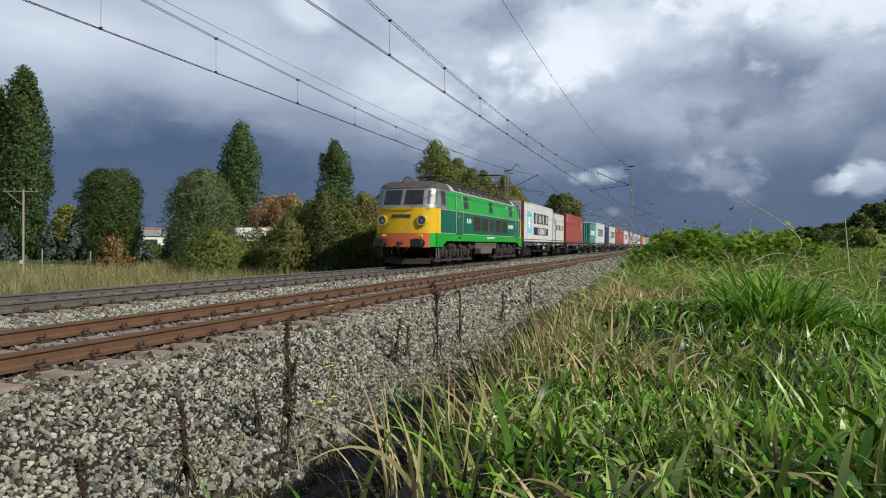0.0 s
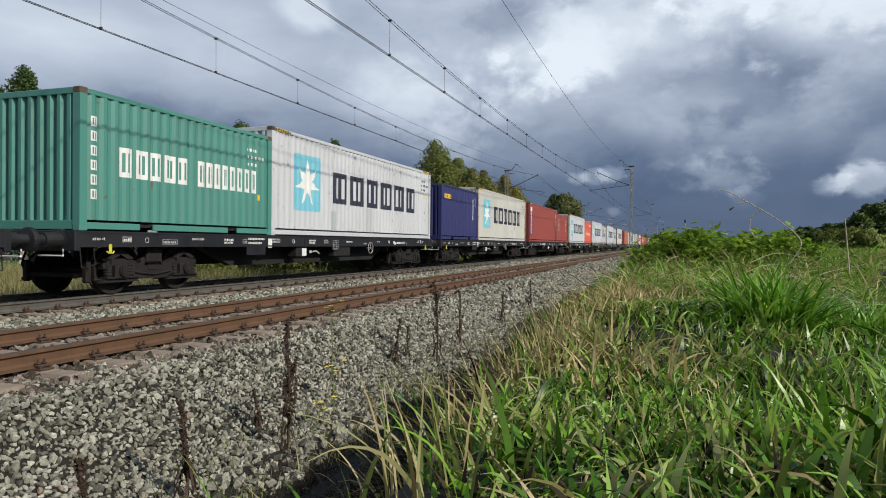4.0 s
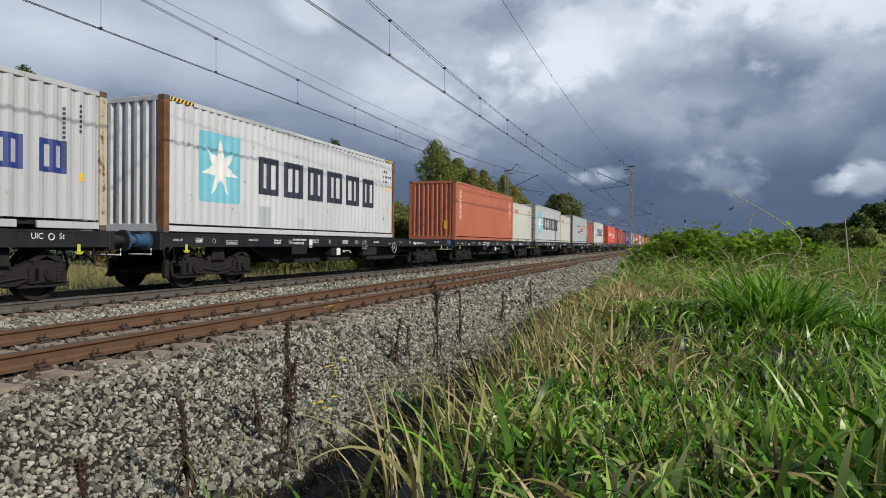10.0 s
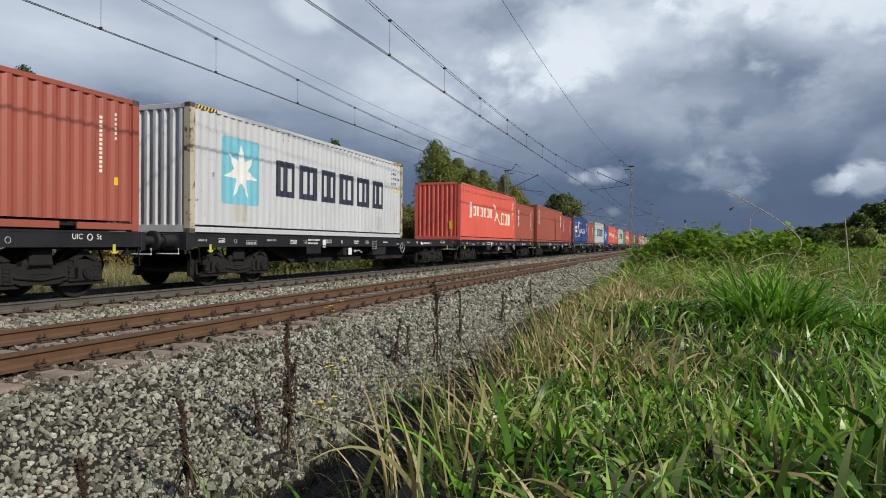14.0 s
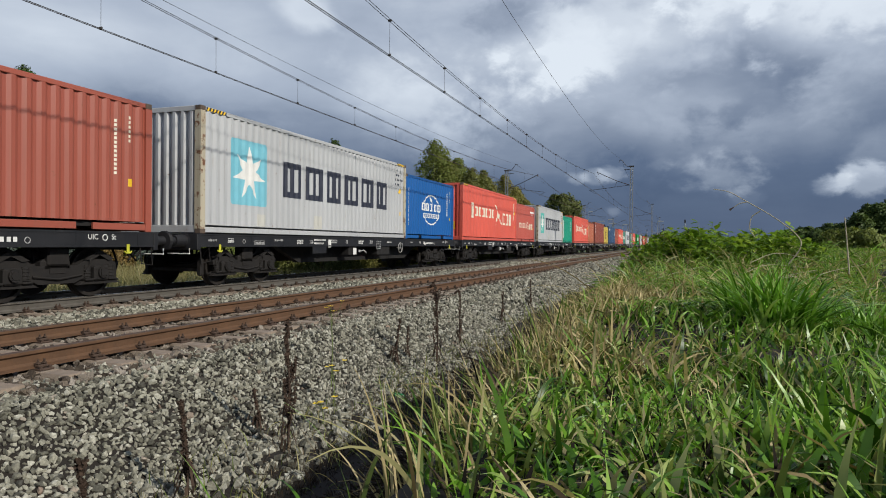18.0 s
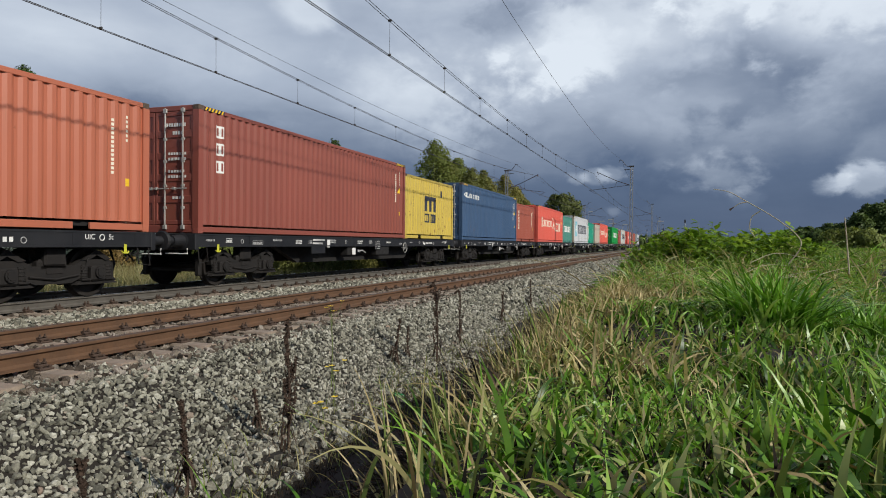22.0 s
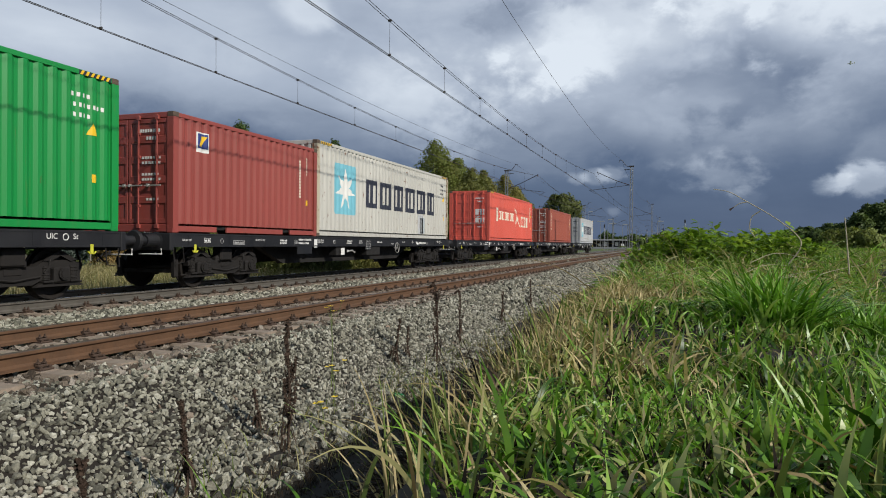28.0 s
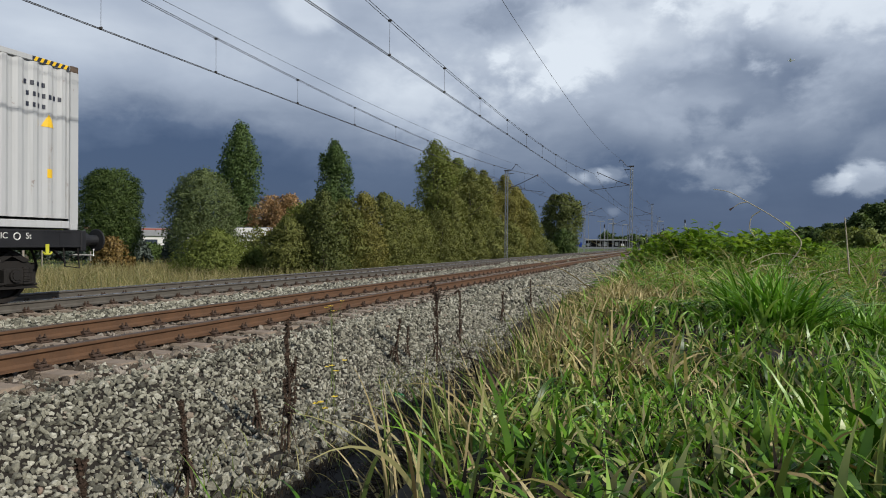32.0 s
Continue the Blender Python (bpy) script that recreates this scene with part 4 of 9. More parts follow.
    arcs("ditch_weeds", M_OLIVE, x, y, rng.uniform(0.08, 0.3, n), rng.uniform(0.004, 0.009, n), np.abs(rng.normal(0.2, 0.3, n)), np.abs(rng.normal(0.9, 0.6, n)), rows=5,
         label="thin weeds along the foot of the ballast", cap=False)
    # long blades standing on the break of the bank, before the dark ditch
    for mat, count, wide, words in ((M_GRASS, 20, (0.0032, 0.006), "long green blades standing on the bank's edge"), (M_STRAW, 50, (0.0018, 0.0036), "dry yellow stalks standing on the bank's edge"),
                                    (M_OLIVE, 40, (0.0025, 0.005), "yellowing blades standing on the bank's edge")):
        y = rng.uniform(0.52, 1.2, count)
        x = edge(y) - np.abs(rng.normal(0.0, 0.13, count)) - 0.01
        arcs("tall_grass", mat, x, y, rng.uniform(0.10, 0.21, count), rng.uniform(wide[0], wide[1], count), np.abs(rng.normal(0.25, 0.25, count)), np.abs(rng.normal(0.7, 0.5, count)),
             away=rng.normal(np.pi * 0.8, 1.0, count), rows=8, twist=0.6, label=words, fall=0.15)
    # upright stems along the edge further on, green among straw, some kinked
    for mat, count, wide, words in ((M_STRAW, 1500, (0.0028, 0.006), "broad dry stems standing along the bank's edge"), (M_OLIVE, 420, (0.003, 0.006), "yellowing stems standing along the bank's edge"),
                                    (M_GRASS, 160, (0.0035, 0.0065), "green stems standing along the bank's edge"), (M_LITTER, 160, (0.003, 0.006), "dead brown stems standing along the bank's edge")):
        y = 1.45 + 3.2 * rng.uniform(0, 1, count) ** 1.3
        x = edge(y) + rng.normal(0.02 if mat is M_GRASS else -0.06, 0.10, count)
        arcs("edge_stems", mat, x, y, rng.uniform(0.07, 0.2, count), rng.uniform(wide[0], wide[1], count), np.abs(rng.normal(0.25, 0.35, count)), np.abs(rng.normal(0.25, 0.5, count)),
             rows=6, twist=0.8, label=words, fall=0.045)
    # three large blades that hang out over the ditch
    put = ((-0.34, 0.50, 0.20, 2.75, 0.55, 0.75), (-0.14, 0.62, 0.15, 2.3, 0.3, 0.8), (0.10, 0.75, 0.16, 2.6, 0.7, 0.8))
    arcs("tall_grass", M_GRASS, *(np.array([p[i] for p in put]) for i in (0, 1, 2)), np.full(len(put), 0.0068), *(np.array([p[i] for p in put]) for i in (4, 5)),
         away=np.array([p[3] for p in put]), rows=10, twist=0.3, label="broad green blades hanging out over the ditch")
    # far side: tall golden grass behind the train's track
    x, y = scatter(-34, -14.4, 4, 70, 46)
    x, y = keep(x, y, rng.uniform(0, 1, len(x)) < np.clip(1.4 - y / 50, 0.25, 1))
    n = len(x)
    blades("golden_grass", M_GOLD, x, y, rng.uniform(0.35, 1.0, n) * np.clip((-x - 13.6) / 2.0, 0.4, 1), rng.uniform(0.008, 0.02, n), rng.gamma(2.0, 0.42, n), rows=3,
           label="tall golden dry grass behind the far track")
    x, y = scatter(-70, -33, 20, 80, 4)
    n = len(x)
    blades("lawn_grass", M_OLIVE, x, y, rng.uniform(0.08, 0.2, n), rng.uniform(0.06, 0.12, n), rng.gamma(2.0, 0.3, n), rows=2,
           label="mown green lawn before the far buildings")


meadow()


def tuft(x0, y0, r, n, height, label):
    a, d = rng.uniform(0, 6.28, n), r * np.sqrt(rng.uniform(0, 1, n))
    x, y = x0 + np.cos(a) * d, y0 + np.sin(a) * d
    blades("grass_tuft", M_TUFT, x, y, height * rng.uniform(0.45, 1.12, n) * (1 - 0.2 * d / r), rng.uniform(0.0048, 0.0095, n), rng.gamma(1.6, 0.30, n) + 0.4 * d / r,
           away=a + rng.normal(0, 0.7, n), rows=6, label=label, category="grass tuft")


tuft(0.26, 2.08, 0.13, 480, 0.235, "lush bright green grass tuft standing in the meadow")
tuft(0.56, 2.30, 0.12, 260, 0.14, "bright green grass tuft standing in the meadow")
tuft(0.62, 1.45, 0.14, 160, 0.12, "bright green grass tuft standing in the meadow")


def leafy_plant(x, y, h, n, label, mat=None, size=0.062):
    """Low weed: stems with pointed leaves."""
    z = float(ground_z(x, y)) - 0.02
    p = thing("leafy_weed", label, "weed", "leafy weeds on the bank", "", (x, y, z))
    stem, vs = B(), []
    for k in range(max(3, n // 12)):
        a = random.uniform(0, 6.28)
        d = random.uniform(0.02, 0.13)
        tip = (math.cos(a) * d, math.sin(a) * d, h * random.uniform(0.7, 1.0))
        stem.tube([(0.2 * tip[0], 0.2 * tip[1], 0), (0.6 * tip[0], 0.6 * tip[1], tip[2] * 0.55), tip], 0.0028, 4, 0.001)
        for i in range(12):
            t = random.uniform(0.25, 1.0)
            b, s = random.uniform(0, 6.28), size * random.uniform(0.6, 1.25)
            c = Vector((tip[0] * t, tip[1] * t, tip[2] * t))
            d1 = Vector((math.cos(b), math.sin(b), random.uniform(-0.1, 1.3))).normalized()
            d2 = d1.cross(Vector((0, 0, 1))).normalized()
            droop = Vector((0, 0, -0.25 * s))
            vs += [c, c + d1 * s * 0.42 + d2 * s * 0.27, c + d1 * s + droop, c + d1 * s * 0.42 - d2 * s * 0.27]
    tagged(part("stem", stem, M_GREENSTEM, p), kind="stuff")
    q = np.arange(len(vs)).reshape(-1, 4)
    tagged(big_mesh("foliage", np.array([tuple(v) for v in vs]), q, mat or M_WEED, p), kind="stuff")


for k in range(78):
    yy = random.uniform(4.7, 6.5)
    bearing = random.uniform(-3.2, 9.5)
    leafy_plant(yy * math.tan(radians(bearing)), yy, random.uniform(0.15, 0.33) * (1.04 if bearing < 3.0 else 0.86), 96, "bright green leafy weed on the grassy mound", size=0.07)


def dock(x, y, h, lean, twigs, label, hook=0.0):
    """Dead dock plant: a stem set with brown seed husks."""
    z = float(ground_z(x, y)) - 0.03
    p = thing("dead_dock_plant", label, "weed", "dead dock plants", "", (x, y, z))
    pts = [Vector((lean * h * t * t, 0.03 * math.sin(5 * t), h * t)) for t in (0, 0.25, 0.5, 0.75, 0.92)]
    pts.append(pts[-1] + Vector((hook * 0.5 - 0.005, 0, h * 0.08)))
    if hook:
        pts.append(pts[-1] + Vector((hook, 0, -h * 0.06)))
    stem = B().tube(pts, 0.010, 6, 0.005)
    part("stem", stem, M_STEM, p)
    vs = []

    def husks(a, b, n, r):
        for _ in range(n):
            t = random.random() ** 0.8
            c = a.lerp(b, t) + Vector((random.gauss(0, r), random.gauss(0, r), random.gauss(0, r * 0.8)))
            d1 = Vector((random.gauss(0, 1), random.gauss(0, 1), random.gauss(0, 1))).normalized()
            d2 = d1.orthogonal().normalized()
            s = random.uniform(0.007, 0.02)
            vs.extend([c - d1 * s, c + d2 * s * 0.7, c + d1 * s, c - d2 * s * 0.7])
    for i in range(1, len(pts) - 1):
        husks(pts[i], pts[i + 1], 75 if h > 0.7 else 40, 0.009)
    for k in range(twigs * 2):
        t = random.uniform(0.15, 0.8)
        i = min(int(t * 4), 3)
        a = pts[i].lerp(pts[i + 1], t * 4 - i)
        ang = random.uniform(0, 6.28)
        L = h * random.uniform(0.12, 0.28)
        e = a + Vector((math.cos(ang) * L * 0.28, math.sin(ang) * L * 0.28, L))
        part("twig", B().tube([a, a.lerp(e, 0.5) + Vector((math.cos(ang) * 0.02, math.sin(ang) * 0.02, -0.01)), e], 0.004, 5, 0.002), M_STEM, p)
        husks(a.lerp(e, 0.2), e, 45, 0.007)
    for k in range(26 if h > 0.7 else 12):
        ang, z0 = random.uniform(0, 6.28), random.uniform(0.03, 0.42) * h
        d1 = Vector((math.cos(ang), math.sin(ang), 0))
        d2 = Vector((-d1.y, d1.x, 0)) * random.uniform(0.006, 0.013)
        L = random.uniform(0.07, 0.16)
        c = Vector((0, 0, z0))
        m1, m2, e = c + d1 * L * 0.45 + Vector((0, 0, 0.02)), c + d1 * L * 0.7 - Vector((0, 0, L * 0.45)), c + d1 * L * 0.72 - Vector((0, 0, L))
        vs.extend([c, m1 + d2, m1, m1 - d2, m1 + d2, m2 + d2, m2 - d2, m1 - d2, m2 + d2, e, e, m2 - d2])
    tagged(big_mesh("seed_husk", np.array([tuple(v) for v in vs]), np.arange(len(vs)).reshape(-1, 4), M_DEAD, p), kind="stuff")


dock(-3.36, 5.40, 1.22, 0.01, 6, "tall dead brown dock plant beside the ballast")
dock(-3.42, 9.7, 1.28, -0.02, 5, "tall dead brown dock plant with a nodding tip", -0.07)
dock(-3.80, 12.0, 1.05, 0.03, 2, "tall dead brown dock plant with a nodding tip", -0.07)
dock(-3.42, 4.1, 0.78, -0.03, 3, "dead brown dock plant beside the ballast")
dock(-3.93, 5.75, 0.42, -0.04, 1, "short dead brown dock stalk beside the ballast")
dock(-3.9, 6.2, 0.45, 0.05, 1, "short dead brown dock stalk beside the ballast")
dock(-4.0, 9.4, 0.72, 0.16, 0, "slanting dead brown stalk beside the ballast")
dock(-4.05, 10.0, 0.5, 0.1, 0, "short dead brown dock stalk beside the ballast")
dock(-3.5, 3.25, 0.5, 0.0, 2, "dead brown dock plant beside the ballast")
dock(-3.85, 15.5, 0.8, 0.05, 2, "dead brown dock plant beside the ballast")
dock(-3.9, 19.0, 0.9, 0.03, 2, "dead brown dock plant beside the ballast")


def flower(x, y, h):
    z = float(ground_z(x, y)) - 0.02
    p = thing("yellow_flower", "thin wild plant with small yellow flowers by the ballast", "flower", "yellow wild flowers", "", (x, y, z))
    part("stem", B().tube([(0, 0, 0), (0.02, 0, h * 0.5), (-0.02, 0.01, h)], 0.007, 5, 0.004), M_GREENSTEM, p)
    for dx, dz, n in ((-0.06, -0.02, 5), (0.05, -0.06, 6), (0.0, 0.0, 6), (0.16, 0.07, 5)):
        part("twig", B().tube([(0, 0, h * 0.75), (dx * 0.5, 0, h * 0.9), (dx - 0.02, 0.01, h + dz)], 0.0025, 4), M_GREENSTEM, p)
        b = B()
        for k in range(n):
            a = 6.28 * k / n
            c = Vector((dx - 0.02, 0.01, h + dz))
            d = Vector((math.cos(a), math.sin(a), 0.3))
            e = Vector((-math.sin(a), math.cos(a), 0))
            b.add([c, c + d * 0.022 + e * 0.015, c + d * 0.042, c + d * 0.022 - e * 0.015], [(0, 1, 2, 3)])
        part("petals", b, M_YELLOW, p)


flower(-4.05, 7.5, 1.02)
flower(-3.7, 6.9, 0.5)
flower(-3.45, 6.2, 0.3)


def eased(points, k=5):
    """A smooth curve through the points."""
    p = [Vector(q) for q in points]
    p = [p[0] * 2 - p[1]] + p + [p[-1] * 2 - p[-2]]
    out = []
    for a, b, c, d in zip(p, p[1:], p[2:], p[3:]):
        for i in range(k):
            t = i / k
            out.append(0.5 * (2 * b + (c - a) * t + (2 * a - 5 * b + 4 * c - d) * t * t + (3 * b - a - 3 * c + d) * t ** 3))
    return out + [p[-2]]


def dry_stalk(points, r, label):
    p = thing("dry_stalk", label, "stalk", "dry stalks", "", points[0])
    o = Vector(points[0])
    part("stem", B().tube(eased([Vector(q) - o for q in points]), r, 6, r * 0.5), M_DRYSTEM, p)
    return p


def from_eye(px, py, d):
    w = view_way(px, py)
    return Vector(EYE) + w * (d / math.hypot(w.x, w.y))


s = dry_stalk([from_eye(1395, 468, 3.0), from_eye(1416, 440, 3.0), from_eye(1412, 418, 3.0), from_eye(1370, 385, 3.0), from_eye(1318, 355, 3.0), from_eye(1290, 340, 3.0), from_eye(1262, 335, 3.0)],
              0.0028, "arching dry grass stalk rising over the meadow")
o = Vector(s.location)
part("side_twig", B().tube(eased([from_eye(1345, 374, 3.0) - o, from_eye(1330, 385, 3.0) - o, from_eye(1327, 405, 3.0) - o, from_eye(1336, 420, 3.0) - o]), 0.0024, 5, 0.0015), M_DRYSTEM, s)
part("side_twig", B().tube(eased([from_eye(1321, 358, 3.0) - o, from_eye(1308, 361, 3.0) - o, from_eye(1296, 369, 3.0) - o]), 0.002, 5, 0.0015), M_DRYSTEM, s)
part("seed_head", B().tube([from_eye(1291, 372, 3.0) - o, from_eye(1299, 367, 3.0) - o], 0.005, 6, 0.002), M_STEM, s)
dry_stalk([from_eye(1503, 485, 2.6), from_eye(1499, 430, 2.6), from_eye(1495, 385, 2.6)], 0.003, "upright dry stalk in the meadow")
for k in range(6):
    a, e = random.uniform(1130, 1500), random.uniform(435, 500)
    dry_stalk([from_eye(a, e + 12, 3.4), from_eye(a + 45, e - 4, 3.5), from_eye(a + 110, e - random.uniform(-8, 22), 3.6)], 0.0016, "bent dry stalk lying over the meadow")


# ---- trees ----
def crown_points(n, shape, rx, ry, h0, h1, rough, seed, tall=1.0, even=0.0):
    """Leaf places in a crown of many clumps, with the way each faces. shape: radius share by height share."""
    r = np.random.default_rng(seed)
    k = max(14, n // 90)
    t = r.uniform(0, 1, k) ** 0.9
    a = r.uniform(0, 6.28, k)
    lim = np.interp(t, [s[0] for s in shape], [s[1] for s in shape])
    cr = (0.17 + 0.55 * rough) * (0.5 + 0.5 * lim) * r.uniform(0.6, 1.25, k)
    d = np.clip(np.sqrt(r.uniform(0.05, 1.0, k)) * lim + r.normal(0, 0.35 * rough, k) - 0.75 * cr, 0.0, None)
    c = np.stack([np.cos(a) * d * rx, np.sin(a) * d * ry, h0 + (h1 - h0 - rx * 0.15) * t], -1)
    which = r.choice(k, n, p=cr ** 2 / np.sum(cr ** 2))
    way = r.normal(0, 1, (n, 3))
    way[:, 2] += 0.25
    way /= np.linalg.norm(way, axis=1)[:, None]
    reach = cr[which][:, None] * np.cbrt(r.uniform(0.25, 1.15, (n, 1))) * (1 + np.abs(r.normal(0, 0.16, (n, 1))))
    p = c[which] + way * reach * np.array([rx, ry, rx * tall])
    p[:, 2] = np.clip(p[:, 2], 0.05, None)
    out = np.stack([np.cos(a) * d * 0.9, np.sin(a) * d * 0.9, 0.15 + 0 * a], -1)[which] + way * 0.8
    # the twig ends: a finer, closer coat of leaves over the clumps
    m = int(n * even)
    if m:
        t = r.uniform(0, 1, m)
        a = r.uniform(0, 6.28, m)
        lim = np.interp(t, [s[0] for s in shape], [s[1] for s in shape])
        u = r.uniform(0, 1, m)
        bumps = 0.9 + 0.06 * np.sin(3 * a + 6 * t + seed) + 0.07 * np.sin(7 * a - 13 * t + 2 * seed) + 0.06 * np.sin(11 * a + 29 * t) + r.normal(0, 0.05, m)
        d = lim * bumps * np.where(t > 0.9, np.sqrt(u), u ** 0.3)
        z = h0 + (h1 - h0) * (t * 0.97 - 0.06 * np.where(t > 0.9, d ** 2, 0) + 0.03 * np.sin(5 * a + seed) * t)
        p = np.concatenate([p, np.stack([np.cos(a) * d * rx, np.sin(a) * d * ry, np.clip(z, 0.05, None)], -1)])
        out = np.concatenate([out, np.stack([np.cos(a), np.sin(a), 0.25 + 1.6 * np.clip(t - 0.75, 0, 1)], -1) + r.normal(0, 0.3, (m, 3))])
    return p, out / np.linalg.norm(out, axis=1)[:, None]


def leaves(name, pts, out, size, mat, parent, seed, upright=0.0):
    r = np.random.default_rng(seed)
    k = 3
    n = len(pts) * k
    c = np.repeat(pts, k, 0) + r.normal(0, size * 0.55, (n, 3))
    d1 = r.normal(0, 1, (n, 3))
    d1[:, 2] = d1[:, 2] * 0.8 + upright
    d1 /= np.linalg.norm(d1, axis=1)[:, None]
    d2 = np.cross(d1, r.normal(0, 1, (n, 3)))
    d2 /= np.linalg.norm(d2, axis=1)[:, None]
    s = size * r.uniform(0.5, 1.2, (n, 1))
    nor = np.repeat(out, k, 0) + r.normal(0, 0.3, (n, 3))
    nor /= np.linalg.norm(nor, axis=1)[:, None]
    d2 *= np.where(np.sum(np.cross(d1, d2) * nor, 1) > 0, -1.0, 1.0)[:, None]
    v = np.stack([c - d1 * s, c + d2 * s * 0.55, c + d1 * s, c - d2 * s * 0.55], 1).reshape(-1, 3)
    ob = big_mesh(name, v, np.arange(len(v)).reshape(-1, 4), mat, parent)
    # leaves turn their faces outwards from the clump
    at = ob.data.attributes.new("custom_normal", "FLOAT_VECTOR", "POINT")
    at.data.foreach_set("vector", np.repeat(nor, 4, 0).astype(np.float32).ravel())
    return ob


POPLAR = [(0, 0.15), (0.06, 0.5), (0.2, 0.9), (0.42, 1.0), (0.64, 0.95), (0.82, 0.76), (0.94, 0.5), (1, 0.16)]
ROUND = [(0, 0.55), (0.2, 0.92), (0.5, 1.0), (0.78, 0.9), (0.93, 0.6), (1, 0.2)]
EGG = [(0, 0.5), (0.2, 0.95), (0.45, 1.0), (0.7, 0.88), (0.88, 0.6), (1, 0.2)]
BROAD = [(0, 0.7), (0.2, 0.9), (0.45, 1.0), (0.75, 1.0), (0.92, 0.85), (1, 0.5)]
BUSH = [(0, 0.95), (0.3, 1.0), (0.6, 0.9), (0.85, 0.6), (1, 0.2)]
CONE = [(0, 1.0), (0.3, 0.75), (0.6, 0.45), (0.9, 0.14), (1, 0.03)]

G_POPLAR = greens("poplar_leaves", (0.052, 0.092, 0.028), (0.07, 0.118, 0.034), (0.09, 0.145, 0.042), (0.115, 0.175, 0.052), leaf=0.28)
G_DARK = greens("dark_leaves", (0.055, 0.09, 0.024), (0.074, 0.118, 0.03), (0.098, 0.148, 0.038), leaf=0.28)
G_OLIVE = greens("olive_leaves", (0.125, 0.142, 0.040), (0.15, 0.17, 0.045), (0.175, 0.192, 0.051), (0.205, 0.212, 0.06), leaf=0.3)
G_LIGHT = greens("light_leaves", (0.17, 0.205, 0.045), (0.23, 0.265, 0.06), (0.28, 0.31, 0.08), leaf=0.35)
G_WILLOW = greens("willow_leaves", (0.10, 0.135, 0.055), (0.145, 0.19, 0.078), (0.19, 0.24, 0.10), leaf=0.32)
G_YELLOW = greens("yellowing_leaves", (0.175, 0.175, 0.046), (0.20, 0.20, 0.052), (0.23, 0.215, 0.058), (0.26, 0.235, 0.068), leaf=0.3)
G_ORANGE = greens("orange_leaves", (0.28, 0.165, 0.075), (0.40, 0.245, 0.115), (0.50, 0.35, 0.18), leaf=0.3)
G_SPRUCE = greens("spruce_needles", (0.04, 0.056, 0.046), (0.075, 0.10, 0.083), (0.12, 0.15, 0.13), leaf=0.1)
G_SHRUB = greens("shrub_leaves", (0.14, 0.18, 0.042), (0.175, 0.217, 0.05), (0.21, 0.25, 0.06), leaf=0.32)
G_RUSTY = greens("rusty_leaves", (0.13, 0.082, 0.022), (0.20, 0.13, 0.04), (0.28, 0.205, 0.08), leaf=0.25)
G_HEDGE = greens("hedge_leaves", (0.078, 0.10, 0.032), (0.115, 0.142, 0.042), (0.16, 0.185, 0.055), leaf=0.3)
TREE_N = [100]


def tree(kind, x, y, h, rx, shape, mat, label, n=2600, size=0.22, rough=0.2, clear=0.08, ry=None, category="tree", group="", z=None, even=0.3):
    TREE_N[0] += 1
    seed = TREE_N[0]
    z = float(np.interp(-x, SEC_W, SEC_Z)) if z is None else z
    t = thing(kind, label, category, group, "", (x, y, z - 0.05))
    r = np.random.default_rng(seed)
    tall = h * 0.86
    part("trunk", B().tube([(0, 0, -0.2), (0.03 * h * r.normal(0, 0.3), 0, tall * 0.4), (0.02 * h * r.normal(0, 0.4), 0, tall)], 0.022 * h + 0.03, 8, 0.02), M_BARK, t)
    limbs = B()
    for k in range(9):
        a, q = r.uniform(0, 6.28), r.uniform(0.15, 0.7)
        lim = np.interp(q, [s[0] for s in shape], [s[1] for s in shape]) * rx * 0.75
        up = h * r.uniform(0.08, 0.2)
        limbs.tube([(0, 0, h * q), (math.cos(a) * lim * 0.5, math.sin(a) * lim * 0.5, h * q + up * 0.4), (math.cos(a) * lim, math.sin(a) * lim, h * q + up)], 0.008 * h, 5, 0.01)
    tagged(part("branchwork", limbs, M_BARK, t), kind="stuff")
    pts, out = crown_points(n, shape, rx, ry or rx, h * clear, h, rough, seed, 2.2 if shape is POPLAR else 1.0, even)
    leaves("crown", pts, out, size, mat, t, seed, 0.6 if shape is POPLAR else 1.1 if shape is BUSH else 0.3)
    return t


